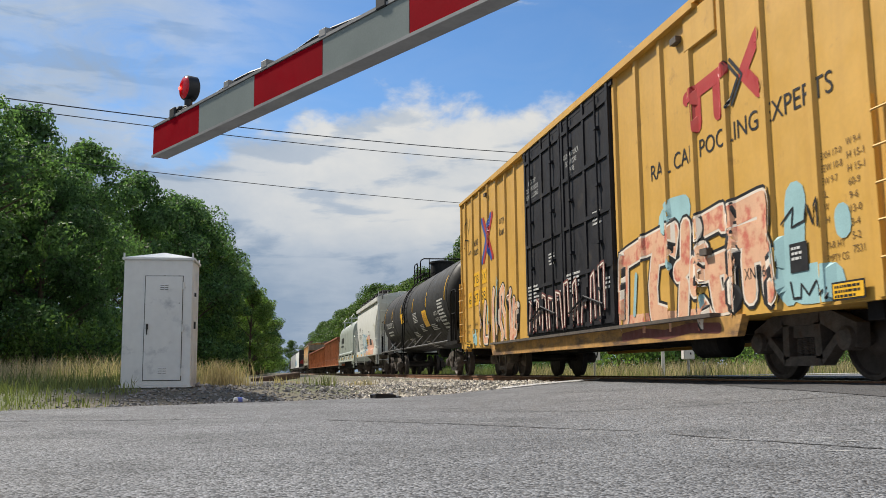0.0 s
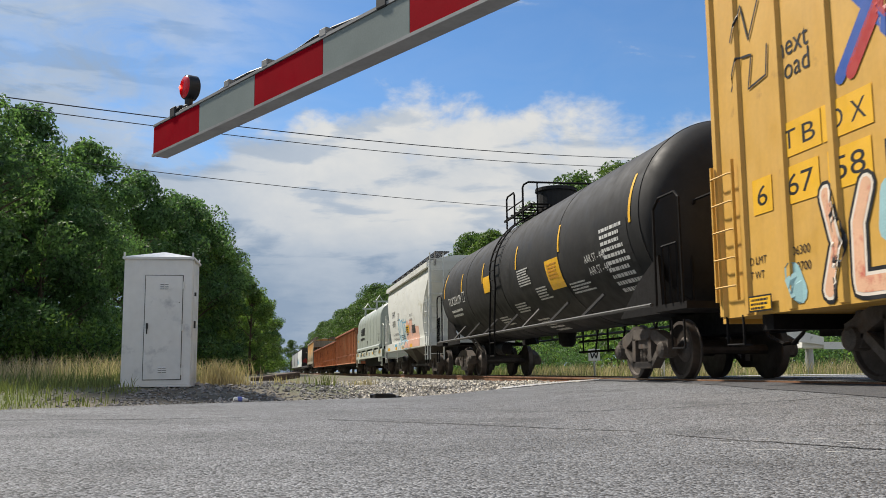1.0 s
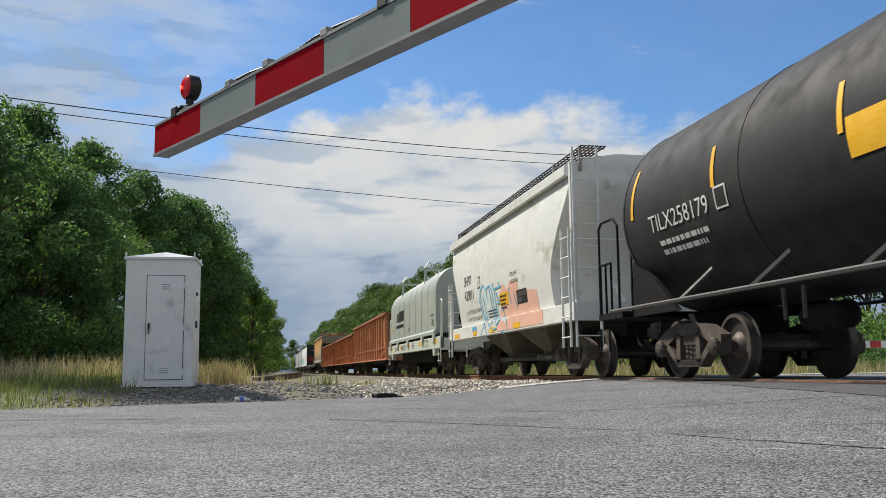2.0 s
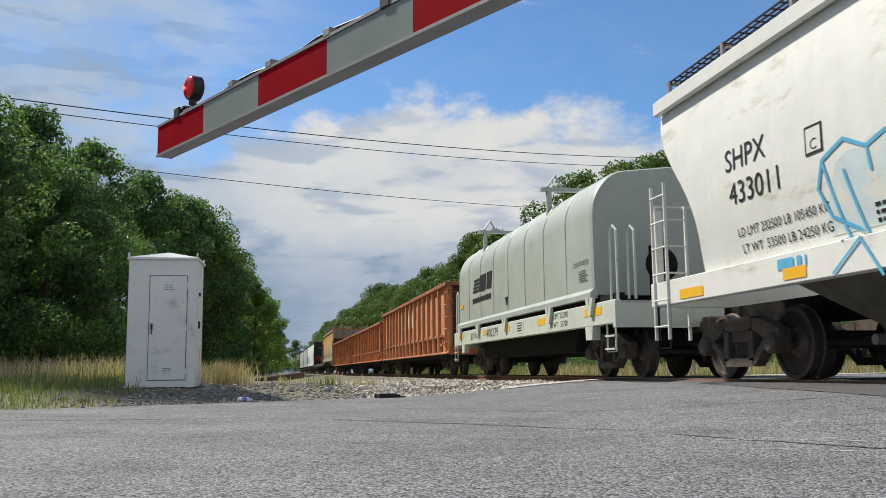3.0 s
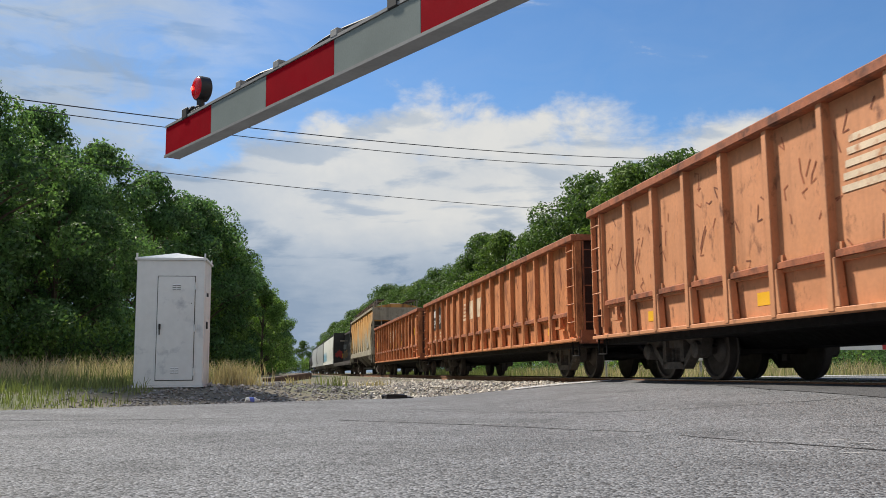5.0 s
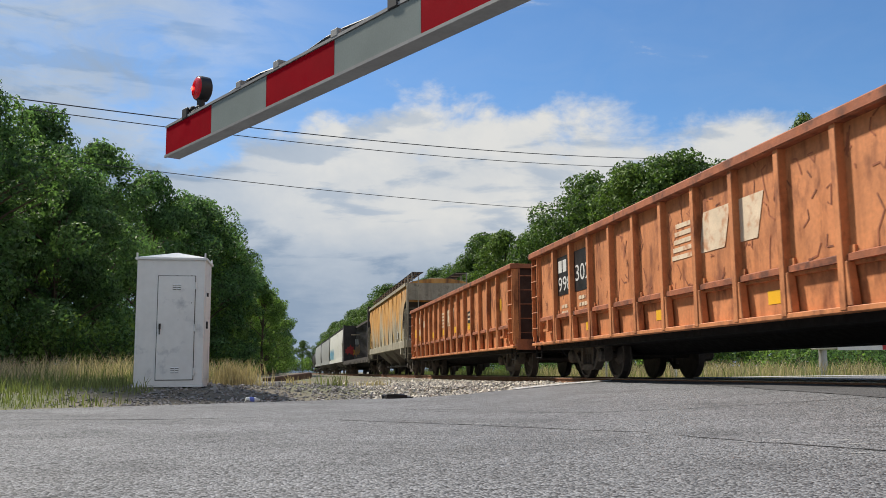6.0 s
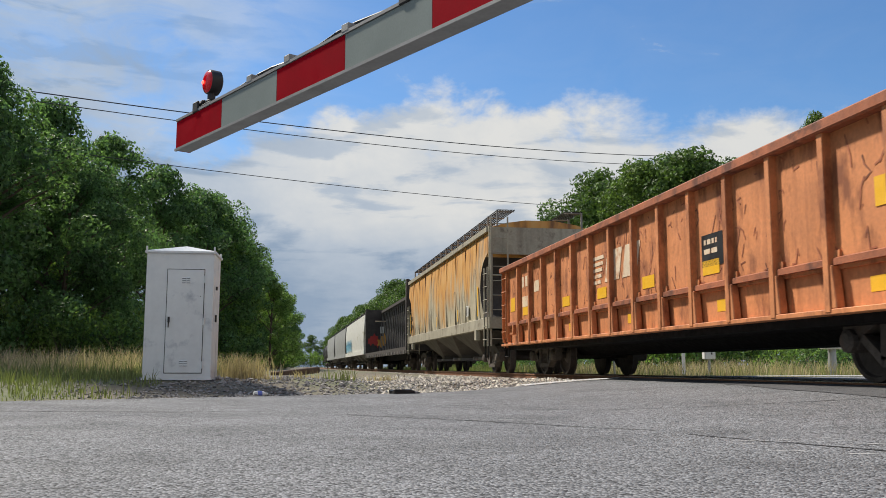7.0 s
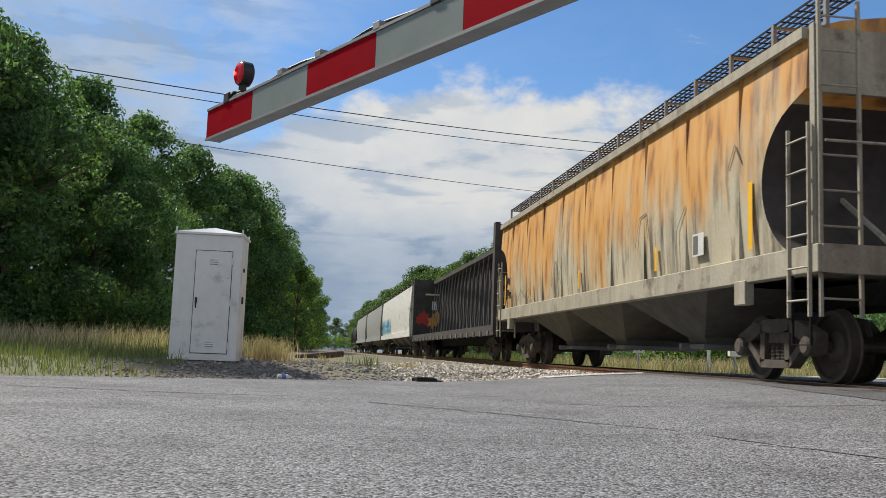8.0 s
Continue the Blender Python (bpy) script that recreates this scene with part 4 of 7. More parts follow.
def ribbon(car, lines, width, x, material, drape=None, name="graffiti_stroke", label="", step=0.05):
    """Flat ribbons with round ends along polylines of (y, z), laid over the ribs by drape(y)."""
    bm = bmesh.new()
    for pts in lines:
        fine = []
        for (ya, za), (yb, zb) in zip(pts, pts[1:]):
            k = max(1, int(math.hypot(yb - ya, zb - za) / step))
            fine += [(ya + (yb - ya) * i / k, za + (zb - za) * i / k) for i in range(k)]
        fine.append(pts[-1])
        prev = None
        for i, (y, z) in enumerate(fine):
            a, b = fine[max(0, i - 2)], fine[min(len(fine) - 1, i + 2)]
            d = Vector((b[0] - a[0], b[1] - a[1]))
            d = d.normalized() if d.length > 1e-6 else Vector((1, 0))
            row = []
            for s in (-1, -0.33, 0.33, 1):
                yy, zz = y - d.y * s * width / 2, z + d.x * s * width / 2
                row.append(bm.verts.new((x - (drape(yy) if drape else 0.0), yy, zz)))
            if prev:
                for j in range(3):
                    bm.faces.new((prev[j], prev[j + 1], row[j + 1], row[j]))
            prev = row
        for y, z in (fine[0], fine[-1]):
            c = [bm.verts.new((x - (drape(y + math.cos(q) * width / 2) if drape else 0.0), y + math.cos(q) * width / 2, z + math.sin(q) * width / 2)) for q in [k * math.pi / 5 for k in range(10)]]
            bm.faces.new(c)
    return part(name, bm, material, car, label)


def strokes(car, lines, width, x, material, drape=None, name="graffiti_stroke", label=""):
    """Sprayed lines on the side, one part a line; very many fine ones stay one sheet. Returns the parts."""
    if len(lines) > 30:
        return [tagged(ribbon(car, lines, width, x, material, drape, name, label), kind="stuff")]
    return [ribbon(car, [pts], width, x - 0.0003 * k, material, drape, name, label) for k, pts in enumerate(lines)]


# ---- boxcar ----
def boxcar():
    car, L = rail_car("boxcar", 6.87, 26.53, "yellow ribbed boxcar with black plug doors and spray-painted graffiti")
    X, top = 1.555, 5.14
    bm = bmesh.new()
    bm_box(bm, -X, X, -L, L, 0.78, top)
    part("body", bm, "box_yellow", car, "yellow corrugated steel body")
    bm = bmesh.new()
    bm_prism(bm, [(-X - 0.07, top - 0.06), (X + 0.07, top - 0.06), (X + 0.07, top + 0.02), (0.5, top + 0.16), (-0.5, top + 0.16), (-X - 0.07, top + 0.02)], "y", -L, L)
    part("roof", bm, "box_yellow", car)
    # side sills and underframe
    bm = bmesh.new()
    bm_prism(bm, [(-6.6, 0.80), (-6.45, 0.54), (6.0, 0.54), (6.2, 0.80)], "x", -1.6, -1.5)
    part("side_sill", bm, "box_grimy", car, "deep yellow side sill, scuffed along the edge")
    bm = bmesh.new()
    bm_prism(bm, [(-6.6, 0.80), (-6.45, 0.54), (6.0, 0.54), (6.2, 0.80)], "x", 1.5, 1.6)
    part("side_sill", bm, "box_yellow", car)
    box_part("centre_sill", (-0.35, 0.35, -L + 0.2, L - 0.2, 0.55, 0.8), "frame_black", car)
    for y in (-8.9, -5.4, -2.6, 0, 2.6, 5.4, 8.9):
        box_part("crossbearer", (-1.48, 1.48, y - 0.12, y + 0.12, 0.6, 0.8), "frame_black", car)
    bm = bmesh.new()
    bm_lathe(bm, [(-5.2, 0.1), (-5.1, 0.22), (-4.3, 0.22), (-4.2, 0.1)], "y", 14, (-0.8, 0.3, 0.52))
    part("air_reservoir", bm, "frame_black", car, smooth=True)
    ribs = [-2.72 - 0.92 * i for i in range(8)] + [2.72 + 0.92 * i for i in range(8)]
    ribs = [y for y in ribs if abs(y) < L - 0.25]

    def drape(y):
        for c in ribs:
            if abs(y - c) < 0.06:
                return 0.05
            if abs(y - c) < 0.085:
                return 0.03
        return 0.006
    for y in ribs + [-L + 0.07, L - 0.07]:
        for s in (-1, 1):
            bm = bmesh.new()
            bm_prism(bm, [(s * X, y - 0.075), (s * (X + 0.045), y - 0.045), (s * (X + 0.045), y + 0.045), (s * X, y + 0.075)], "z", 0.8, top - 0.07)
            part("rib", bm, "box_yellow", car)
    # plug doors, near side and far side
    for s in (-1, 1):
        for k, (ya, yb) in enumerate(((-2.6, -0.02), (0.02, 2.6))):
            a, b = sorted((s * (X + 0.0), s * (X + 0.07)))
            door = box_part("door", (a, b, ya, yb, 0.86, top - 0.12), "door_black", car, "black plug door with lock rods", bevel=0.01)
            if s > 0:
                continue
            x = -X - 0.07
            for i in range(5):
                z = 0.92 + i * (top - 1.1) / 4.3
                box_part("door_rail", (x - 0.03, x, ya + 0.03, yb - 0.03, z, z + 0.07), "door_black", door)
            for y in (ya + 0.06, (ya + yb) / 2, yb - 0.06):
                box_part("door_stile", (x - 0.026, x, y - 0.05, y + 0.05, 0.9, top - 0.16), "door_black", door)
            for y in (ya + 0.55, yb - 0.55):
                bm = bmesh.new()
                bm_tube(bm, [(x - 0.05, y, 0.9), (x - 0.05, y, top - 0.2)], 0.02, 6)
                for z in (1.0, 1.5, 2.3, 3.3, 4.3):
                    bm_box(bm, x - 0.075, x, y - 0.06, y + 0.06, z, z + 0.05)
                part("lock_rod", bm, "door_black", door)
            for i, row in enumerate((("CLOSE AND LOCK", "BOTH DOORS", "BEFORE", "MOVING CAR"), ("IMPORTANT", "CLOSE THIS DOOR", "BEFORE CLOSING", "MAIN DOOR"))[k]):
                wd = 0.062 * len(row)
                yc = (ya + yb) / 2 + 0.72
                lettering(door, row, yc + wd / 2, yc - wd / 2, 4.18 - i * 0.15, 4.28 - i * 0.15, x - 0.006, "ink_white")
            bars(door, (ya + yb) / 2 - 0.35, ya + 0.5, 2.9 - 0.4 * k, 4, 0.035, x - 0.006, "ink_white", 5 + k)
            bars(door, yb - 0.2, yb - 1.0, 1.95, 5, 0.04, x - 0.032, "ink_white", 8 + k)
            bars(door, ya + 0.5, ya + 0.15, 1.7, 3, 0.04, x - 0.006, "ink_white", 11 + k)
            gear = bmesh.new()
            bm_tube(gear, [(x - 0.08, ya + 0.4, 1.25), (x - 0.1, (ya + yb) / 2, 1.45), (x - 0.08, yb - 0.4, 1.2)], 0.02, 6)
            bm_box(gear, x - 0.09, x, (ya + yb) / 2 - 0.14, (ya + yb) / 2 + 0.14, 1.35, 1.6)
            part("door_lever", gear, "door_black", door)
        box_part("door_track", (*sorted((s * 1.55, s * 1.72)), -6.0, 5.8, 0.80, 0.85), "grime", car, "rusty lower door track")
        box_part("door_track", (*sorted((s * 1.55, s * 1.66)), -5.8, 5.6, top - 0.14, top - 0.08), "box_yellow", car)
        box_part("door_header", (*sorted((s * 1.56, s * 1.63)), -2.75, 2.75, top - 0.24, top - 0.14), "door_black", car)
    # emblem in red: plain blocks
    x = -X - 0.006
    strokes(car, [[(-5.32, 3.86), (-6.42, 3.92)]], 0.20, -X - 0.004, "ink_red", drape, "emblem", "dark red block emblem")
    strokes(car, [[(-5.62, 3.8), (-5.62, 3.42)], [(-6.2, 3.82), (-6.2, 3.44)]], 0.24, -X - 0.002, "ink_red", drape, "emblem", "dark red block emblem")
    strokes(car, [[(-7.22, 4.08), (-6.86, 3.74)], [(-6.86, 3.74), (-7.2, 3.42)]], 0.20, -X - 0.004, "ink_red", drape, "emblem", "dark red block emblem")
    for d in (0, 0.10):
        strokes(car, [[(-6.46 - d, 4.0), (-6.74 - d, 3.72), (-6.46 - d, 3.42)]], 0.05, -X - 0.006, "ink_black", drape, "emblem", "thin black chevron")
    lettering(car, "RAIL CAR POOLING EXPERTS", -4.05, -8.6, 2.96, 3.2, x, "ink_black")
    # crossed arrows emblem and words near the far end
    for k, (ya, yb) in enumerate(((6.05, 7.05), (7.05, 6.05))):
        for o, m_ in ((0.09, "ink_blue"), (-0.09, "ink_red")):
            strokes(car, [[(ya + o, 3.08), (yb + o, 4.2)]], 0.17, -X - 0.002 - 0.002 * k, m_, drape, "emblem", "red and blue crossed bars")
    lettering(car, "next", 8.25, 7.65, 3.62, 3.82, x, "ink_black")
    lettering(car, "load", 8.2, 7.65, 3.36, 3.6, x, "ink_black")
    lettering(car, "any", 5.25, 4.75, 3.75, 3.93, x, "ink_black")
    lettering(car, "load", 5.25, 4.72, 3.5, 3.7, x, "ink_black")
    for a, b, z0, z1, s_ in ((8.24, 7.98, 2.57, 2.78, "T"), (7.86, 7.62, 2.57, 2.78, "B"), (7.4, 7.14, 2.57, 2.78, "O"), (7.02, 6.78, 2.57, 2.78, "X"),
                             (8.84, 8.62, 2.04, 2.28, "6"), (8.2, 7.7, 2.04, 2.28, "67"), (7.34, 6.84, 2.04, 2.28, "58")):
        rect(car, a + 0.1, b - 0.1, z0 - 0.09, z1 + 0.09, x, "ink_yellow", "stencil_panel")
        lettering(car, s_, a, b, z0, z1, x - 0.003, "ink_black")
    lettering(car, "LD LMT", 9.15, 8.72, 1.37, 1.46, x, "ink_black")
    lettering(car, "LT WT", 9.15, 8.78, 1.2, 1.29, x, "ink_black")
    lettering(car, "206300", 8.25, 7.85, 1.38, 1.48, x, "ink_black")
    lettering(car, "79700", 8.18, 7.85, 1.2, 1.3, x, "ink_black")
    for a, b in ((9.08, 8.58), (-8.42, -8.95)):
        rect(car, a, b, 0.81, 1.0, -X - 0.052, "ink_black", "notice_plate")
        rect(car, a - 0.02, b + 0.02, 0.83, 0.98, -X - 0.055, "ink_yellow", "notice_plate", "yellow notice plate")
        bars(car, a - 0.05, b + 0.05, 0.96, 3, 0.025, -X - 0.058, "ink_black", 4)
    # tall data panel near the end
    for i, (a, b) in enumerate((("EXH 17-0", "W 9-4"), ("EEW 10-8", "H 15-1"), ("EW 9-7", "H 15-1"), ("IL", "60-9"), ("IW", "9-6"), ("IH", "13-0"), ("", "3-4"), ("TI-R HT", "5-2"), ("EMPTY CG", "7531"), ("CU FT", ""))):
        z = 2.30 - i * 0.135
        if a:
            lettering(car, a, -8.30, -8.30 - 0.045 * len(a), z, z + 0.075, x, "ink_brown")
        if b:
            lettering(car, b, -8.74, -8.74 - 0.045 * len(b), z + 0.05, z + 0.125, x, "ink_brown")
    # graffiti: far piece and near piece
    peach = [[(-2.79, 0.94), (-2.89, 1.91), (-3.60, 2.00), (-4.75, 2.08)], [(-4.73, 2.09), (-4.66, 1.83), (-4.10, 1.82), (-3.96, 1.38), (-3.97, 0.98), (-4.40, 0.89)], [(-5.12, 2.07), (-5.06, 1.55), (-4.83, 1.50)], [(-5.00, 1.28), (-4.92, 0.82)], [(-5.48, 2.01), (-6.15, 2.08)], [(-5.61, 1.67), (-5.35, 1.53), (-5.32, 1.25)], [(-6.18, 2.01), (-7.16, 2.08), (-7.13, 1.79)], [(-7.12, 1.75), (-6.43, 1.74), (-6.34, 1.47)], [(-5.58, 1.43), (-6.30, 1.49), (-6.29, 1.09)], [(-6.75, 1.52), (-7.16, 1.54), (-7.22, 1.01)], [(-6.74, 1.46), (-6.76, 1.05)], [(-5.88, 1.34), (-5.96, 0.98), (-6.35, 1.00)], [(-5.53, 0.94), (-5.67, 0.78)]]
    far = [[(7.51, 1.93), (7.36, 1.41), (7.54, 0.82)], [(6.86, 1.91), (7.02, 1.56), (7.04, 0.94), (6.64, 0.80)], [(6.45, 1.30), (6.50, 0.83)], [(5.91, 2.17), (6.04, 1.89), (6.02, 1.44), (5.97, 0.73)], [(4.97, 2.18), (5.27, 2.05), (5.29, 1.35), (5.04, 1.04)], [(4.90, 2.11), (5.02, 1.72), (4.78, 1.44), (4.78, 1.02)], [(4.27, 2.01), (4.40, 1.89), (4.31, 1.61), (4.28, 1.09), (3.92, 1.02)], [(3.97, 1.78), (4.04, 1.14)], [(3.60, 1.63), (3.71, 1.03)], [(5.53, 1.32), (5.59, 0.74)], [(5.11, 0.93), (5.13, 0.68)], [(4.30, 0.86), (4.05, 0.62)]]
    sky = [[(-4.44, 2.27), (-4.69, 2.39), (-5.10, 2.36)], [(-7.79, 1.99), (-7.73, 1.52), (-7.81, 0.99), (-8.39, 0.87)], [(-7.47, 1.43), (-7.58, 0.89)], [(-8.07, 1.06), (-7.90, 0.83)]]
    sky = [[(y, max(z, 1.02)) for y, z in line] for line in sky]
    far = [[(y, max(z, 0.95)) for y, z in line] for line in far]
    xb = -X
    strokes(car, sky, 0.40, xb - 0.001, "spray_sky", drape, "graffiti_cloud", "pale blue sprayed cloud shapes")
    strokes(car, [[(5.53, 2.40), (5.67, 1.40)], [(8.18, 1.18), (8.07, 0.97)], [(6.54, 1.79), (6.59, 1.45)], [(-8.60, 1.67), (-8.61, 1.56)]], 0.26, xb - 0.001, "spray_sky", drape, "graffiti_cloud", "pale blue sprayed cloud shapes")
    for lines, wide in ((peach, 0.30), (far, 0.18)):
        strokes(car, lines, wide + 0.13, xb - 0.003, "ink_black", drape, "graffiti_outline", "black sprayed letter outlines")
        strokes(car, lines, wide + 0.05, xb - 0.005, "spray_pale", drape, "graffiti_edge", "pale sprayed inner outline")
        strokes(car, lines, wide - 0.02, xb - 0.007, "spray_peach", drape, "graffiti_letters", "peach and red sprayed block letters")
    strokes(car, [[(-3.34, 1.61), (-3.22, 1.01)], [(-5.55, 1.08), (-5.57, 0.97)], [(-6.84, 1.14), (-6.86, 1.04)], [(-4.53, 1.69), (-4.61, 1.60)]], 0.10, xb - 0.009, "spray_sky", drape, "graffiti_accent", "pale blue sprayed accents")
    strokes(car, [[(-3.0, 0.86), (-6.2, 0.78)]], 0.3, xb - 0.002, "spray_peach", drape, "graffiti_base")
    strokes(car, [[(-7.5, 1.75), (-7.75, 1.9), (-7.7, 1.68), (-7.95, 1.72), (-8.0, 1.9), (-8.1, 1.66), (-8.25, 1.92), (-8.25, 1.62)], [(-7.62, 1.08), (-7.66, 0.9), (-7.8, 0.9), (-7.82, 1.05), (-7.95, 0.92), (-8.1, 1.06), (-8.2, 0.9), (-8.36, 1.0), (-8.3, 0.86)],
                  [(9.3, 3.6), (9.1, 3.95), (8.8, 3.9), (8.9, 3.5), (8.5, 3.55), (8.45, 3.9)], [(9.2, 4.2), (9.0, 4.6), (8.85, 4.1), (8.6, 4.5)]], 0.03, xb - 0.007, "ink_black", drape, "graffiti_tag", "thin black marker tags")
    lettering(car, "XNH61", -6.65, -7.19, 1.20, 1.34, x - 0.012, "ink_black")
    lettering(car, "1", 6.55, 6.47, 2.04, 2.28, x - 0.003, "ink_black")
    rect(car, -7.64, -7.98, 1.18, 1.5, x - 0.008, "ink_black", "stencil_panel")
    bars(car, -7.68, -7.9, 1.46, 3, 0.03, x - 0.011, "ink_white", 77)
    r = random.Random(8)
    loops = []
    for k in range(10):
        y, h = 2.3 - k * 0.48, r.uniform(1.5, 1.95)
        loops.append([(y, 1.0), (y - r.uniform(-0.05, 0.1), h), (y - 0.22, h + r.uniform(-0.1, 0.1)), (y - r.uniform(0.2, 0.34), r.uniform(0.95, 1.3))])
    strokes(car, loops, 0.11, -X - 0.125, "spray_maroon", None, "graffiti_scrawl", "dull red scrawl over the door bars")
    strokes(car, loops, 0.035, -X - 0.128, "spray_pale", None, "graffiti_scrawl", "pale scrawl lines over the door bars")
    strokes(car, [[(-6.0, 0.66), (-5.2, 0.7), (-4.4, 0.64), (-3.6, 0.7), (-2.8, 0.66)]], 0.14, -1.602, "spray_maroon", None, "graffiti_scrawl")
    # tack boards, boards and steps
    for y, z in ((-5.15, 4.72), (6.45, 4.75), (-5.75, 1.62)):
        box_part("bracket", (-X - 0.09, -X, y - 0.1, y + 0.1, z, z + 0.09), "grime", car)
    box_part("placard_board", (-X - 0.05, -X, -6.3, -5.4, 4.5, 5.0), "box_yellow", car, bevel=0.01)
    ladder(car, L - 0.3, 0.98, 2.72, 0.52, -X - 0.09, 5, "box_yellow", 0.06)
    ladder(car, -L + 0.3, 0.98, 2.72, 0.52, -X - 0.09, 5, "box_yellow", 0.06)
    for s in (-1, 1):
        ladder(car, s * (L + 0.06), 0.98, 2.72, 0.5, -1.2, 5, "box_yellow", across="x")
        stirrup(car, s * (L - 0.3), -1.55, 0.8)
        box_part("end_sill", (-1.5, 1.5, *sorted((s * L, s * (L + 0.1))), 0.72, 0.98), "box_yellow", car)
        for z in (1.6, 2.5, 3.4, 4.3):
            box_part("end_rib", (-1.5, 1.5, *sorted((s * L, s * (L + 0.06))), z, z + 0.3), "box_yellow", car)
    trucks(car, (-7.0, 7.0))
    coupler(car, L, 0.55)


# ---- tank car ----
def tank_car(name, y0, y1, label, detail=True):
    car, L = rail_car(name, y0, y1, label)
    R, zc = 1.55, 2.60
    S = L - 1.45
    prof = []
    for i in range(9):
        a = math.pi / 2 * i / 8
        prof.append((-S - 0.72 * math.cos(a), max(0.02, R * math.sin(a))))
    prof += [(-S + 2 * S * k / 8, R) for k in range(1, 8)] + [(-p, r) for p, r in reversed(prof)]
    bm = bmesh.new()
    bm_lathe(bm, prof, "y", 64, (0, 0, zc))
    part("tank_shell", bm, "tank_black", car, "matt black cylindrical tank", smooth=True)
    for y in (-S, -S * 0.5, 0.55, 1.6, S * 0.55, S):
        bm = bmesh.new()
        bm_lathe(bm, [(y - 0.015, R - 0.02), (y - 0.012, R + 0.008), (y + 0.012, R + 0.008), (y + 0.015, R - 0.02)], "y", 64, (0, 0, zc))
        part("seam_band", bm, "tank_black", car, smooth=True)
    for s in (-1, 1):
        e = s * L
        box_part("stub_sill", (-0.35, 0.35, *sorted((s * (L - 3.0), e)), 0.68, 1.05), "frame_black", car)
        box_part("end_platform", (-1.5, 1.5, *sorted((s * (L - 1.1), e)), 1.0, 1.1), "frame_black", car)
        for x in (-1.3, 1.3):
            bm = bmesh.new()
            bm_prism(bm, [(s * (S - 1.4), 1.0), (s * (S + 0.3), 1.0), (s * (S + 0.2), 1.9), (s * (S - 0.6), 1.55)], "x", x - 0.04, x + 0.04)
            part("saddle_plate", bm, "frame_black", car)
        bm = bmesh.new()
        for x in (-1.5, -0.9):
            bm_tube(bm, [(x, s * (L - 1.0), 1.1), (x, s * (L - 1.0), 2.55), (x, s * (L - 0.8), 2.7), (x, s * (L - 0.25), 2.7), (x, s * (L - 0.12), 2.6), (x, s * (L - 0.1), 1.1)], 0.022, 6)
        part("hand_rail", bm, "frame_black", car)
        bm = bmesh.new()
        for y in (0.2, 0.45, 0.7):
            bm_tube(bm, [(-1.52, s * (L - y), 1.1), (-1.52, s * (L - y), 1.95)], 0.02, 5)
        bm_tube(bm, [(-1.52, s * (L - 0.2), 1.95), (-1.52, s * (L - 0.7), 1.95)], 0.02, 5)
        part("end_rail", bm, "frame_black", car)
        stirrup(car, s * (L - 0.3))
    for s in (-1, 1):
        bm = bmesh.new()
        bm_tube(bm, [(s * 1.62, -L + 0.9, 1.10), (s * 1.62, L - 0.9, 1.10)], 0.032, 6)
        part("side_rail", bm, "rail_grey", car, "grey pipe hand rail along the tank")
        for y in (-5.6, -3.6, -1.6, 0.2, 2.2, 4.3, 6.2):
            if abs(y) < L - 1.2:
                bm = bmesh.new()
                bm_tube(bm, [(s * 1.62, y, 1.08), (s * 1.30, y - 0.42, 1.50)], 0.034, 4)
                part("rail_bracket", bm, "rail_grey", car)
    # brake pipes hung below the belly on the far side
    for z in (0.86, 0.60):
        bm = bmesh.new()
        bm_tube(bm, [(0.62, -L + 3.4, z), (0.62, 0.9, z)], 0.028, 5)
        part("brake_pipe", bm, "frame_black", car)
    for i in range(8):
        y = 0.6 - i * 0.86
        bm = bmesh.new()
        bm_tube(bm, [(0.62, y, 0.56), (0.62, y - (0.3 if i % 2 else 0.0), 1.3)], 0.024, 5)
        part("pipe_hanger", bm, "frame_black", car)
    bm = bmesh.new()
    bm_lathe(bm, [(-0.55, 0.10), (-0.5, 0.17), (0.3, 0.17), (0.36, 0.10)], "y", 14, (-0.45, 4.6, 0.78))
    part("brake_cylinder", bm, "frame_black", car)
    for y in (3.2, 3.6):
        bm = bmesh.new()
        bm_tube(bm, [(-1.6, y, 1.02), (-1.25, y + 0.55, 0.72)], 0.026, 5)
        part("ladder_brace", bm, "rail_grey", car)
    bm = bmesh.new()
    bm_lathe(bm, [(0.72, 0.12), (0.8, 0.2), (1.1, 0.24)], "z", 14)
    part("bottom_outlet", bm, "frame_black", car)
    # ladder over the curve, at the middle
    for y in (1.25, 0.75):
        bm = bmesh.new()
        pts = [(-1.66, y, 0.5), (-1.66, y, 1.2)] + [(-(R + 0.09) * math.cos(a), y, zc + (R + 0.09) * math.sin(a)) for a in [radians(d) for d in range(-10, 76, 8)]]
        bm_tube(bm, pts, 0.022, 5)
        part("stile", bm, "frame_black", car)
    for i in range(14):
        bm = bmesh.new()
        if i < 3:
            p = (-1.66, 0, 0.52 + i * 0.33)
        else:
            a = radians(-14 + (i - 3) * 8.6)
            p = (-(R + 0.09) * math.cos(a), 0, zc + (R + 0.09) * math.sin(a))
        bm_tube(bm, [(p[0], 0.75, p[2]), (p[0], 1.25, p[2])], 0.015, 5)
        part("rung", bm, "frame_black", car)
    # top platform, railing and dome
    for x in (-0.98, -0.5, 0.5, 0.98):
        box_part("platform_beam", (x - 0.025, x + 0.025, -0.5, 2.1, zc + R - 0.02, zc + R + 0.03), "frame_black", car)
    for i in range(6):
        y = -0.3 + i * 0.42
        box_part("platform_slat", (-1.0, -0.45, y - 0.06, y + 0.06, zc + R + 0.05, zc + R + 0.07), "frame_black", car)
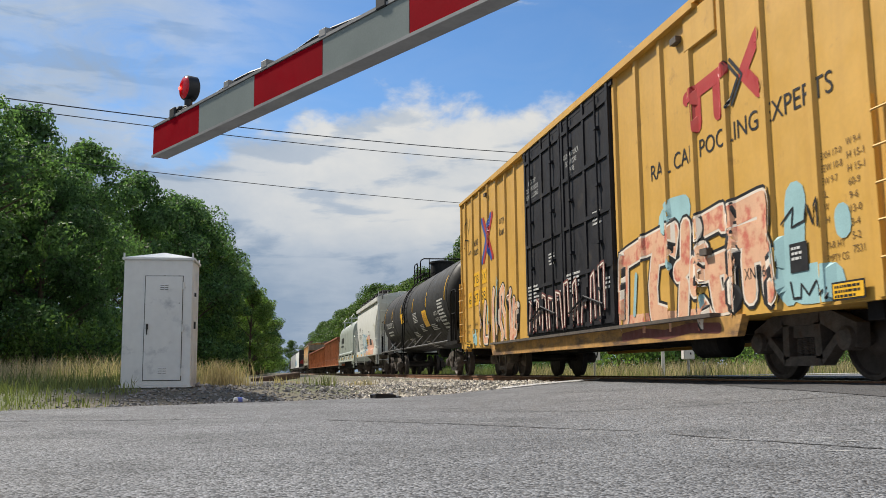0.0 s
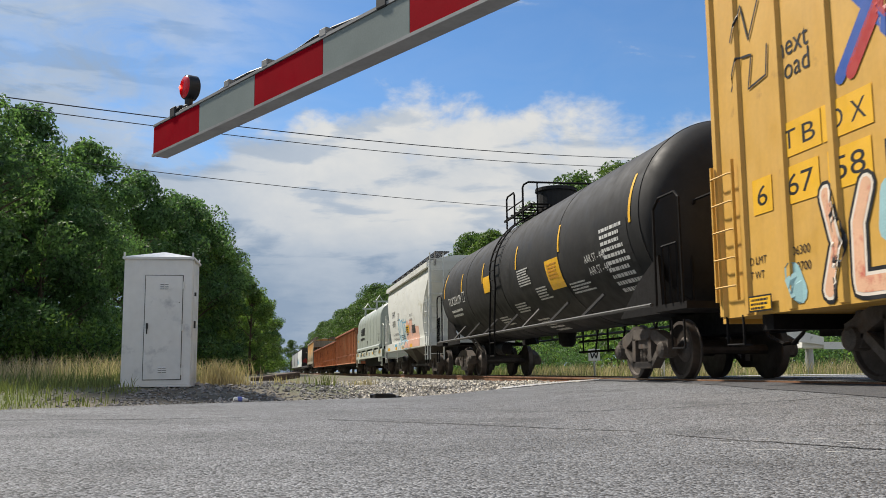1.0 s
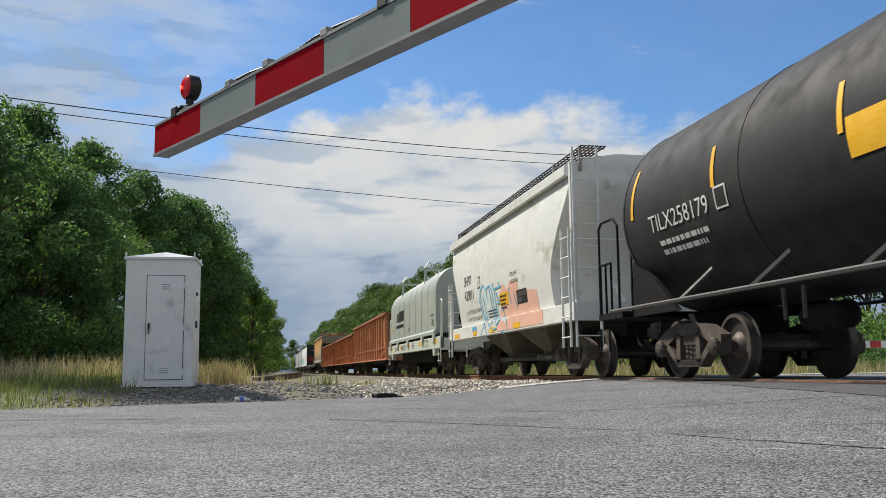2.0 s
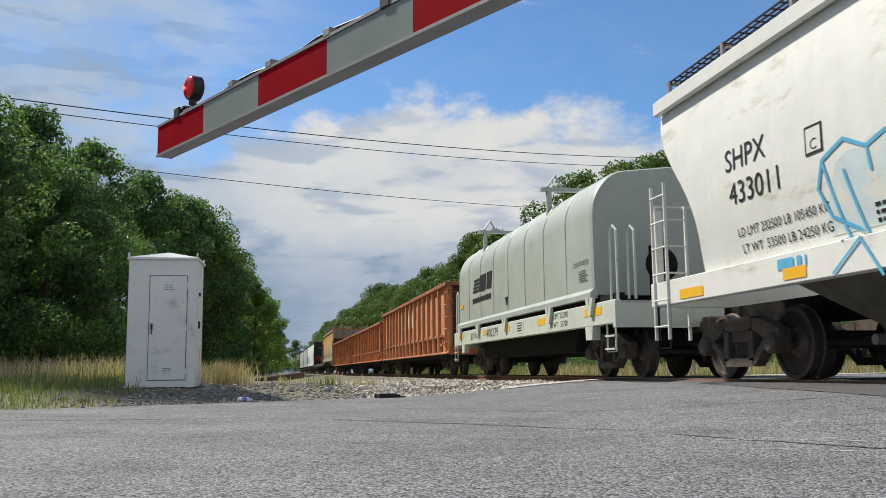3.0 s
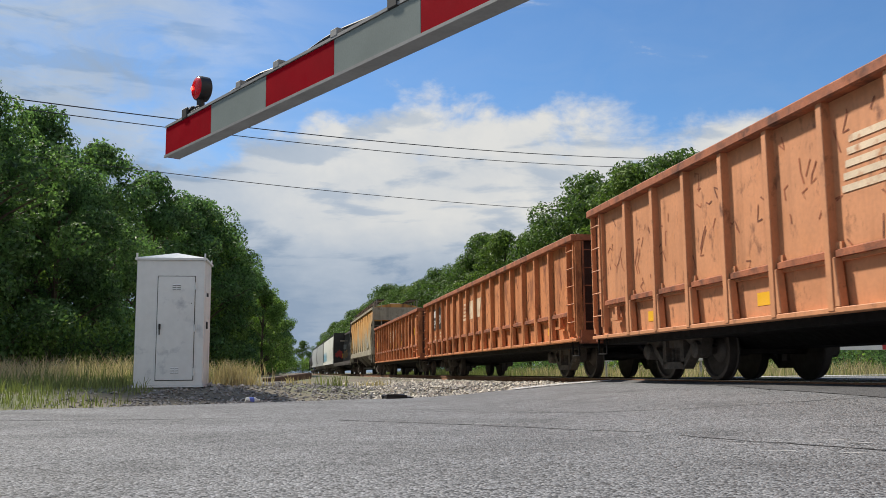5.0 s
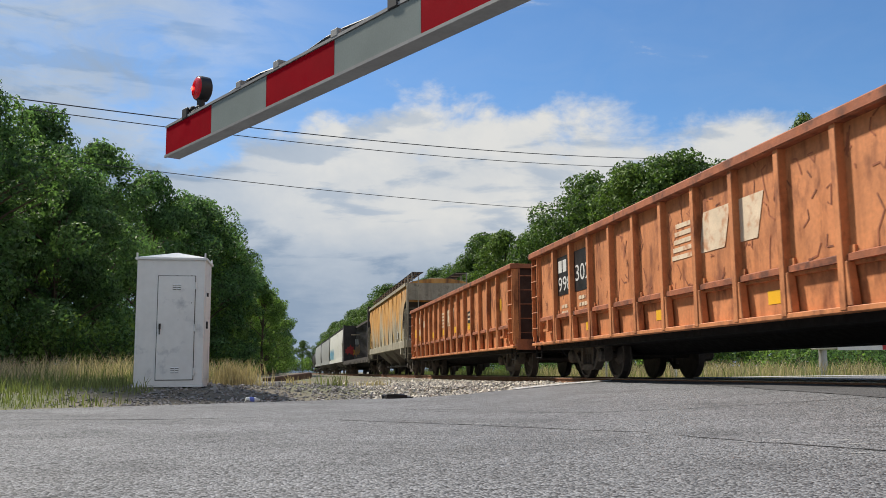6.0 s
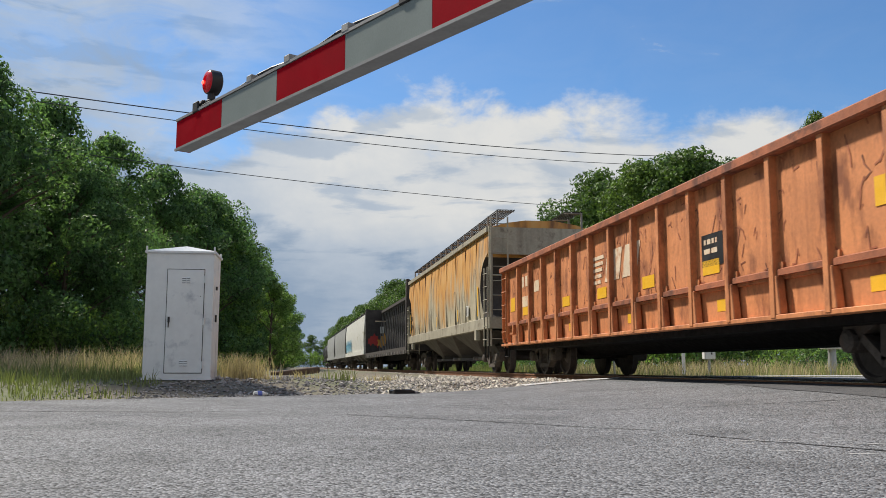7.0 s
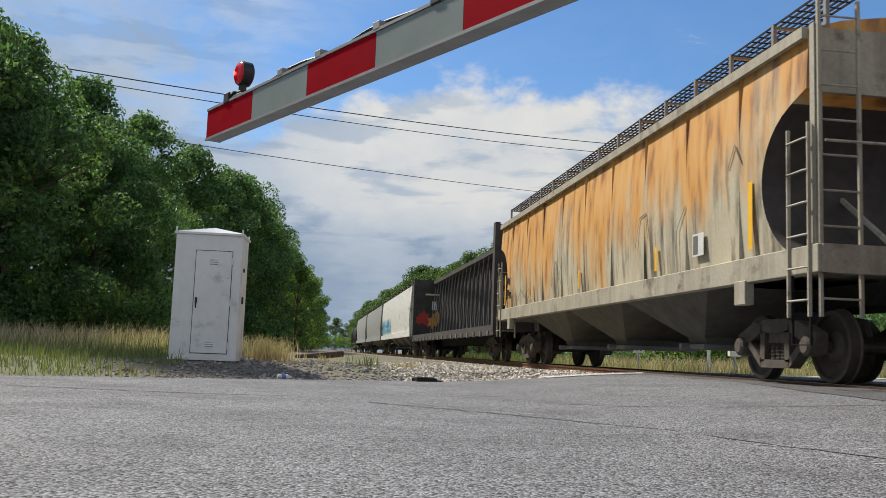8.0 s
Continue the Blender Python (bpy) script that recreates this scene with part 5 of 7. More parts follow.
    for y in (0.22,):
        bm = bmesh.new()
        bm_tube(bm, [(-1.0, y, 3.9), (-1.0, y, 4.72), (-0.97, y, 4.80), (-0.85, y, 4.87), (0.85, y, 4.87), (0.97, y, 4.80), (1.0, y, 4.72), (1.0, y, 3.9)], 0.026, 6)
        bm_tube(bm, [(-0.62, y, 4.0), (-0.62, y, 4.87)], 0.02, 5)
        part("top_rail", bm, "frame_black", car)
    for x in (-1.0, 1.0):
        bm = bmesh.new()
        bm_tube(bm, [(x, 1.8, 3.9), (x, 1.8, 4.68), (x, 1.72, 4.76), (x, 1.1, 4.76), (x, 1.02, 4.68), (x, 1.02, 3.9)], 0.024, 6)
        bm_tube(bm, [(x, 1.8, 4.4), (x, 0.22, 4.4)], 0.018, 5)
        part("top_rail", bm, "frame_black", car)
    bm = bmesh.new()
    bm_lathe(bm, [(4.0, 0.5), (4.70, 0.5), (4.70, 0.54), (4.78, 0.54), (4.80, 0.48), (4.86, 0.1)], "z", 24, (0, 0.6, 0))
    part("dome", bm, "tank_black", car, "black manway dome")
    if detail:
        def on(y, z, dx=0.006):
            return -(math.sqrt(max(0.01, R * R - (z - zc) ** 2)) + dx)
        def patch(ya, yb, z0, z1, material, name="marking", dx=0.010, label=""):
            bm = bmesh.new()
            k = 6
            rows = [[bm.verts.new((on(0, z0 + (z1 - z0) * i / k, dx), y, z0 + (z1 - z0) * i / k)) for y in (ya, yb)] for i in range(k + 1)]
            for a, b in zip(rows, rows[1:]):
                bm.faces.new((a[0], a[1], b[1], b[0]))
            return part(name, bm, material, car, label)
        def print_on(s, ya, yb, z0, z1, material="ink_white"):
            ob = lettering(car, s, ya, yb, z0, z1, 0.0, material)
            for v in ob.data.vertices:
                v.co.x = on(0, v.co.z, 0.012)
        def bars_on(ya, yb, z1, rows, size, seed):
            ob = bars(car, ya, yb, z1, rows, size, 0.0, "ink_white", seed)
            for v in ob.data.vertices:
                v.co.x = on(0, v.co.z, 0.014) + v.co.x
        print_on("TILX258179", 7.3, 5.4, 2.2, 2.45)
        bars_on(7.1, 5.5, 2.05, 2, 0.07, 1)
        patch(5.2, 4.88, 2.2, 2.5, "ink_white")
        patch(5.17, 4.91, 2.23, 2.47, "tank_black", dx=0.013)
        for y in (7.9, 5.2, 2.45, -0.98, -4.2, -7.9):
            patch(y + 0.045, y - 0.045, 2.5, 3.05 if abs(y) < 7 else 3.3, "ink_yellow", "hazard_strip", 0.011, "yellow reflective strip")
        patch(2.36, 1.6, 2.22, 2.64, "ink_yellow", "placard", label="yellow warning placard")
        patch(-3.2, -4.1, 1.82, 2.42, "ink_yellow", "placard", label="yellow warning placard")
        placard_bars = bars(car, -3.3, -3.95, 2.34, 5, 0.035, 0.0, "spray_ochre", 31)
        for v in placard_bars.data.vertices:
            v.co.x += on(0, v.co.z, 0.014)
        for yy in ((2.2, 1.2, 1.55, 4), (0.05, -1.0, 1.75, 4), (-1.05, -2.0, 2.45, 7), (-2.1, -3.0, 1.95, 5), (-0.6, -1.7, 1.35, 5), (-4.3, -5.5, 1.85, 4)):
            bars_on(yy[0], yy[1], yy[2], yy[3], 0.03, int(yy[2] * 100))
        print_on("AAR ST - 446", -5.55, -6.6, 2.1, 2.24)
        print_on("AAR ST - 445", -5.6, -6.65, 1.88, 2.02)
        bm = bmesh.new()
        patch(-6.5, -7.75, 1.75, 2.62, "tank_black", "data_table", 0.008)
        bars_on(-6.52, -7.7, 2.58, 10, 0.06, 63)
    trucks(car, (-(L - 2.6), L - 2.6))
    coupler(car, L, 0.5)
    return car


# ---- covered hoppers ----
def hopper_shell(ends, profile, n_y=24):
    """A hopper's body: at each height z its half length and half width; closed ends."""
    bm = bmesh.new()
    rows = []
    for (z, ye, w) in profile:
        ring = [bm.verts.new((-w, -ye + 2 * ye * i / n_y, z)) for i in range(n_y + 1)] + [bm.verts.new((w, ye - 2 * ye * i / n_y, z)) for i in range(n_y + 1)]
        rows.append(ring)
    k = len(rows[0])
    for a, b in zip(rows, rows[1:]):
        for j in range(k):
            bm.faces.new((a[j], a[(j + 1) % k], b[(j + 1) % k], b[j]))
    bm.faces.new(rows[0][::-1])
    bm.faces.new(rows[-1])
    return bm


def roof_walk(car, L, z, posts, material="strap", x0=-1.28, x1=-0.78):
    """Open grating along the roof's edge on stub posts."""
    for s in (-1, 1):
        bm = bmesh.new()
        a, b = sorted((s * x0, s * x1))
        for i in range(int((b - a) / 0.083) + 1):
            x = a + i * 0.083
            bm_box(bm, x - 0.005, x + 0.005, -L, L, z - 0.03, z)
        k = int(2 * L / 0.2)
        for i in range(k + 1):
            y = -L + 2 * L * i / k
            bm_box(bm, a, b, y - 0.005, y + 0.005, z - 0.026, z - 0.008)
        part("roof_grating", bm, "frame_black", car, "dark open steel grating")
        for i in range(posts):
            y = -L + 0.1 + (2 * L - 0.2) * i / (posts - 1)
            bm = bmesh.new()
            bm_box(bm, *sorted((s * (abs(x0) - 0.02), s * (abs(x0) + 0.03))), y - 0.03, y + 0.03, z - 0.5, z)
            part("grating_post", bm, material, car)
            box_part("grating_bracket", (a, b, y - 0.03, y + 0.03, z - 0.06, z - 0.03), material, car)


def hopper_common(car, L, top, material, sill_z, truck_y, walk_z, posts, lad_material):
    for s in (-1, 1):
        a, b = sorted((s * 1.44, s * 1.60))
        sill = box_part("side_sill", (a, b, -L - 0.1, L + 0.1, sill_z[0], sill_z[1]), material, car, bevel=0.01)
        box_part("end_sill", (-1.55, 1.55, *sorted((s * (L + 0.0), s * (L + 0.12))), sill_z[0], sill_z[1]), material, car)
        for yy in (s * (L - 0.05),):
            for x in (-1.52, 1.52):
                box_part("corner_post", (x - 0.05, x + 0.05, yy - 0.05, yy + 0.05, sill_z[1], top + 0.02 if s < 0 else sill_z[1] + 1.1), material, car)
            for k, yq in ((-1, yy),):
                bm = bmesh.new()
                bm_box(bm, -0.5, 0.5, *sorted((yy, s * (L - 2.6))), sill_z[0] - 0.3, sill_z[0] - 0.02)
                part("centre_sill", bm, "frame_black", car)
        ladder(car, s * (L + 0.03), sill_z[0] - 0.5, top + 0.3 if s < 0 else sill_z[1] + 1.2, 0.5, -1.28, 9 if s < 0 else 5, lad_material, across="x", r=0.014, rail=0.02)
        ladder(car, s * (L - 0.3), sill_z[0] - 0.5, sill_z[1] + 1.45, 0.46, -1.62, 6, lad_material, r=0.014)
        stirrup(car, s * (L - 0.3), -1.58, sill_z[0])
        for x in (-0.5, 0.5):
            bm = bmesh.new()
            bm_tube(bm, [(x, s * (L - 0.1), sill_z[1]), (x * 0.9, s * (L - 1.6), sill_z[1] + 1.0)], 0.04, 5)
            part("end_brace", bm, material, car)
        bm = bmesh.new()
        bm_tube(bm, [(-1.5, s * (L + 0.1), sill_z[1] + 1.2), (1.5, s * (L + 0.1), sill_z[1] + 1.2)], 0.018, 5)
        part("hand_rail", bm, lad_material, car)
    roof_walk(car, L - 0.1, walk_z, posts)
    box_part("hatch_cover", (-0.32, 0.32, -L + 1.0, L - 1.0, top + 0.25, top + 0.36), material, car, bevel=0.02)
    trucks(car, (-truck_y, truck_y))
    coupler(car, L + 0.1, 0.45)


def bay(car, y, half, z_top, z_bot, material):
    bm = bmesh.new()
    vs = []
    for z, h, w in ((z_top, half, 1.42), (z_bot + 0.18, 0.34, 0.75), (z_bot + 0.05, 0.34, 0.7)):
        vs.append([bm.verts.new(p) for p in ((-w, y - h, z), (w, y - h, z), (w, y + h, z), (-w, y + h, z))])
    for a, b in zip(vs, vs[1:]):
        for j in range(4):
            bm.faces.new((a[j], a[(j + 1) % 4], b[(j + 1) % 4], b[j]))
    bm.faces.new(vs[0])
    bm.faces.new(vs[-1][::-1])
    b = part("hopper_bay", bm, material, car)
    box_part("outlet_gate", (-0.8, 0.8, y - 0.42, y + 0.42, z_bot - 0.02, z_bot + 0.06), "strap", b)
    bm = bmesh.new()
    bm_lathe(bm, [(-0.95, 0.06), (-0.75, 0.06)], "x", 8, (0, y + 0.2, z_bot + 0.02))
    part("gate_shaft", bm, "strap", b)


def white_hopper():
    car, L = rail_car("covered_hopper", 48.15, 60.45, "off-white covered hopper car with blue and pink graffiti")
    prof = []
    for i in range(15):
        t = i / 14
        z = 1.35 + t * 2.78
        w = 1.36 + 0.23 * math.sin(math.pi * min(1.0, 0.12 + t * 0.8)) ** 0.8
        ye = 4.65 + 1.2 * smooth01(0.18, 0.92, t) ** 1.15
        prof.append((z, ye, min(w, 1.585)))
    prof += [(4.16, 5.86, 1.53), (4.3, 5.84, 1.1), (4.4, 5.82, 0.5)]
    part("body", hopper_shell(0, prof), "white_car", car, "off-white rounded steel body", smooth=True)
    box_part("eave_band", (-1.6, -1.5, -5.86, 5.86, 3.93, 4.14), "white_car", car, bevel=0.01)
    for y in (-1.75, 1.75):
        bay(car, y, 1.72, 1.42, 0.42, "bay_shaded_grey")
    hopper_common(car, L - 0.05, 4.14, "white_car", (1.07, 1.42), 4.6, 4.52, 8, "white_car")

    def wx(z):
        t = (z - 1.35) / 2.78
        return -min(1.585, 1.36 + 0.23 * math.sin(math.pi * min(1.0, 0.12 + t * 0.8)) ** 0.8)

    def bend(obs, dx):
        for k, ob in enumerate(obs if isinstance(obs, list) else [obs]):
            for v in ob.data.vertices:
                v.co.x = (wx(v.co.z) if v.co.z > 1.42 else -1.602) - dx - 0.0003 * k
    bend(lettering(car, "SHPX", 3.75, 2.8, 2.6, 2.88, 0, "ink_black"), 0.008)
    bend(lettering(car, "433011", 3.7, 2.55, 2.17, 2.45, 0, "ink_black"), 0.008)
    bend(rect(car, 2.0, 1.68, 2.4, 2.72, 0, "ink_black"), 0.006)
    bend(rect(car, 1.97, 1.71, 2.43, 2.69, 0, "white_car"), 0.009)
    bend(lettering(car, "C", 1.9, 1.78, 2.45, 2.57, 0, "ink_black"), 0.012)
    bend(lettering(car, "LD LMT 232500 LB 105450 KG", 3.6, 1.7, 1.76, 1.87, 0, "ink_black"), 0.008)
    bend(lettering(car, "LT WT  53500 LB 24250 KG", 3.55, 1.7, 1.55, 1.66, 0, "ink_black"), 0.008)
    bend(bars(car, 2.65, 1.85, 1.36, 1, 0.12, 0, "spray_cyan", 2), 0.008)
    for ya, yb in ((5.2, 4.5), (2.55, 2.1), (0.6, 0.0), (-1.8, -2.4)):
        bend(rect(car, ya, yb, 1.12, 1.25, 0, "ink_yellow", "reflector", "yellow reflective strip"), 0.008)
    def fill(y_hi, z_low, material, name, label, dx=0.006, flat_x=None):
        """A sprayed area on the curved side: columns from z_low up to the outline's height."""
        y_a, y_b = y_hi[0][0], y_hi[-1][0]
        k = int((y_a - y_b) / 0.06)
        bm = bmesh.new()
        prev = None
        for i in range(k + 1):
            y = y_a + (y_b - y_a) * i / k
            z1 = next(p[1] + (q[1] - p[1]) * (p[0] - y) / max(1e-6, p[0] - q[0]) for p, q in zip(y_hi, y_hi[1:]) if y >= q[0] - 1e-6)
            z1 += 0.03 * noise.noise((y * 5, 1, 2))
            col = [z_low + (z1 - z_low) * j / 8 for j in range(9)]
            row = [bm.verts.new(((wx(z) if flat_x is None else flat_x) - dx, y, z)) for z in col]
            if prev:
                for j in range(8):
                    bm.faces.new((prev[j], row[j], row[j + 1], prev[j + 1]))
            prev = row
        part(name, bm, material, car, label)

    fill([(-0.20, 1.56), (-0.45, 1.75), (-0.50, 2.15), (-0.65, 2.30), (-1.26, 2.10), (-1.31, 2.27), (-2.08, 2.23), (-2.20, 1.97), (-3.60, 1.90)], 1.43, "spray_pink", "graffiti_fill", "pink sprayed fill")
    fill([(-0.20, 1.28), (-0.20 - 0.35, 1.40), (-0.20 - 0.9, 1.30), (-0.20 - 1.3, 1.41), (-4.2, 1.41)], 1.12, "spray_pink", "graffiti_fill", "pink sprayed fill", 0.006, -1.602)
    fill([(1.75, 1.75), (1.5, 2.25), (0.9, 2.35), (0.2, 2.4), (-0.1, 2.1)], 1.5, "spray_haze", "graffiti_fill", "pale blue sprayed haze", 0.004)
    cy = [[(1.84, 2.02), (1.72, 2.30), (1.34, 2.44), (0.99, 2.28), (0.96, 2.05)], [(1.72, 2.27), (1.45, 1.43)], [(0.99, 2.28), (0.69, 2.37), (0.56, 2.04), (0.37, 1.32)], [(1.38, 2.12), (1.15, 1.40)], [(0.62, 2.37), (0.38, 2.20), (0.21, 1.35)], [(0.26, 2.39), (0.22, 2.22), (-0.42, 2.23)], [(0.12, 2.20), (0.06, 1.70), (-0.17, 1.26)], [(-0.07, 2.09), (-0.37, 1.83), (-0.04, 1.84)], [(-0.37, 2.36), (-0.46, 2.22), (-0.60, 2.23)], [(1.84, 2.02), (1.68, 1.70), (1.26, 1.50)], [(0.64, 1.35), (0.23, 1.17), (-0.16, 1.21)], [(-0.41, 1.73), (-0.66, 1.57), (-0.55, 1.41), (-0.17, 1.26)], [(-1.37, 2.12), (-1.30, 2.00), (-1.41, 1.75)], [(-1.73, 1.96), (-1.91, 1.62)]]
    bend(strokes(car, cy, 0.042, 0, "spray_cyan", None, "graffiti_outline", "blue sprayed outline letters"), 0.011)
    cy = [[(1.15, 1.40), (0.84, 1.01)], [(1.15, 1.40), (1.61, 1.10)], [(0.63, 1.40), (0.75, 1.14)], [(-1.14, 1.38), (-1.29, 1.05)], [(-0.60, 1.07), (-0.80, 1.12), (-0.94, 1.03)]]
    bend(strokes(car, cy, 0.035, 0, "spray_cyan", None, "graffiti_outline", "blue sprayed drips on the sill"), 0.012)
    bend(rect(car, -0.37, -1.21, 1.75, 2.06, 0, "ink_yellow", "placard", "yellow notice plate"), 0.013)
    bend(bars(car, -0.37 - 0.06, -1.21 + 0.06, 2.06 - 0.06, 4, 0.05, 0, "ink_black", 12), 0.016)
    bend(rect(car, -1.97, -2.82, 1.68, 2.00, 0, "ink_black", "stencil_panel", "black stencil panel"), 0.013)
    for a, b, c, d in ((0.04, 0.36, 0.52, 0.92), (0.40, 0.66, 0.52, 0.92), (0.70, 0.96, 0.52, 0.92), (0.04, 0.5, 0.1, 0.44)):
        bend(rect(car, -1.97 + (-2.82 - -1.97) * a, -1.97 + (-2.82 - -1.97) * b, 1.68 + (2.00 - 1.68) * c, 1.68 + (2.00 - 1.68) * d, 0, "rail_grey", "stencil_panel"), 0.016)
    bend(lettering(car, "EXTERIOR PAINT", -1.48, -2.11, 2.38, 2.38 + 0.10, 0, "ink_black"), 0.008)
    bend(lettering(car, "CARBOLINE 858", -1.48, -2.11 - 0.05, 2.38 - 0.18, 2.38 - 0.08, 0, "ink_black"), 0.008)
    bend(bars(car, 1.0, 0.0, 1.72, 3, 0.04, 0, "ink_black", 14), 0.009)


def rusty_hopper():
    car, L = rail_car("covered_hopper", 136.5, 154.75, "tan covered hopper car streaked with orange rust")
    prof = []
    for i in range(27):
        t = i / 26
        z = 1.55 + t * 2.65
        w = 1.50 + 0.085 * math.sin(math.pi * min(1, 0.1 + 0.8 * t))
        q = (z - 2.45) / 0.98
        ye = 8.9 - 1.08 * math.sqrt(max(0.0, 1 - q * q))
        prof.append((z, ye, w))
    prof += [(4.22, 8.9, 1.55), (4.36, 8.9, 1.1), (4.46, 8.9, 0.45)]
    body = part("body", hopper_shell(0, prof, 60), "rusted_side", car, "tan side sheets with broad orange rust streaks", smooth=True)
    for s in (-1, 1):
        for i in range(9):
            y = -7.2 + i * 14.4 / 8
            bm = bmesh.new()
            bm_prism(bm, [(s * 1.5, y - 0.03), (s * 1.584, y), (s * 1.5, y + 0.03)], "z", 1.6, 4.1)
            part("weld_seam", bm, "rusted_side", car)
    box_part("eave_band", (-1.62, -1.54, -8.9, 8.9, 4.1, 4.24), "tan_car", car)
    # recessed ends near-black by facing: dark paint plus deep shade put into the colour
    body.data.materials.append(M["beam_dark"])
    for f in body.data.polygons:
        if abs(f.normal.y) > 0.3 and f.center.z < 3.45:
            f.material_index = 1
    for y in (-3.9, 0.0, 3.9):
        bay(car, y, 1.95, 1.35, 0.45, "bay_shaded_grey")
    hopper_common(car, L - 0.05, 4.22, "tan_car", (1.27, 1.6), 7.2, 4.76, 15, "tan_car")
    for s in (-1, 1):
        box_part("end_sheet", (-1.5, 1.5, *sorted((s * 8.89, s * 8.925)), 3.44, 4.24), "tan_car", car, "grey-tan upper end sheet")
        box_part("hand_brake_panel", (-1.5, 1.5, *sorted((s * 8.93, s * 8.96)), 3.44, 3.5), "tan_car", car)
    x = -1.6
    for y in (-7.55, 8.0):
        rect(car, y + 0.06, y - 0.06, 1.7, 2.6, x, "ink_yellow", "hazard_strip", "yellow reflective strip")
    for y in (-4.2, 0.3, 4.6):
        rect(car, y + 0.05, y - 0.05, 1.7, 2.1, x, "ink_yellow", "hazard_strip")
    rect(car, -5.7, -6.1, 1.78, 2.12, x, "ink_white", "stencil_panel")
    rect(car, -5.73, -5.9, 1.81, 2.09, x - 0.003, "tan_dark", "stencil_panel")
    bars(car, 8.3, 7.3, 2.5, 2, 0.18, x, "ink_black", 4, 2.0)
    strokes(car, [[(7.0, 1.75), (6.6, 2.0), (6.3, 1.75), (5.9, 2.05), (5.5, 1.8), (5.0, 2.0), (4.6, 1.75)], [(2.6, 1.9), (2.3, 2.5), (2.0, 2.0), (1.7, 2.5)], [(-3.2, 2.2), (-3.4, 2.7), (-3.7, 2.75), (-3.8, 2.3)], [(-5.0, 1.7), (-5.1, 2.3), (-5.4, 2.6)], [(-6.9, 2.9), (-7.1, 3.2), (-7.3, 2.9)]],
            0.025, x, "tan_dark", None, "graffiti_tag", "faint dark marker scrawls")
    for y in (-7.3, 7.3):
        box_part("jacking_pad", (-1.63, -1.5, y - 0.16, y + 0.16, 0.98, 1.3), "tan_car", car, bevel=0.01)


def plain_hopper(y0, y1, material, label, tag=None):
    car, L = rail_car("covered_hopper", y0, y1, label)
    prof = [(1.45 + 2.75 * i / 8, (L - 1.1) + 0.9 * smooth01(0.1, 0.7, i / 8), 1.5 + 0.08 * math.sin(math.pi * i / 8)) for i in range(9)] + [(4.4, L - 0.2, 0.9), (4.5, L - 0.2, 0.4)]
    part("body", hopper_shell(0, prof), material, car, smooth=True)
    for s in (-1, 1):
        box_part("side_sill", (*sorted((s * 1.45, s * 1.6)), -L, L, 1.15, 1.48), material, car)
        for x in (-1.3, 1.3):
            ladder(car, s * L, 1.0, 4.5, 0.45, x, 7, "strap", across="x", r=0.02)
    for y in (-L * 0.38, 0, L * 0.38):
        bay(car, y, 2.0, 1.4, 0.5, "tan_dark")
    roof_walk(car, L - 0.3, 4.55, 10)
    if tag:
        strokes(car, [[(L - 1.5 - i * 1.3, 1.7), (L - 1.9 - i * 1.3, 2.6), (L - 2.3 - i * 1.3, 1.7)] for i in range(6)], 0.3, -1.6, tag, None, "graffiti_stroke", "blue sprayed letters")
    trucks(car, (-L + 2.2, L - 2.2), False)
    coupler(car, L, 0.5)


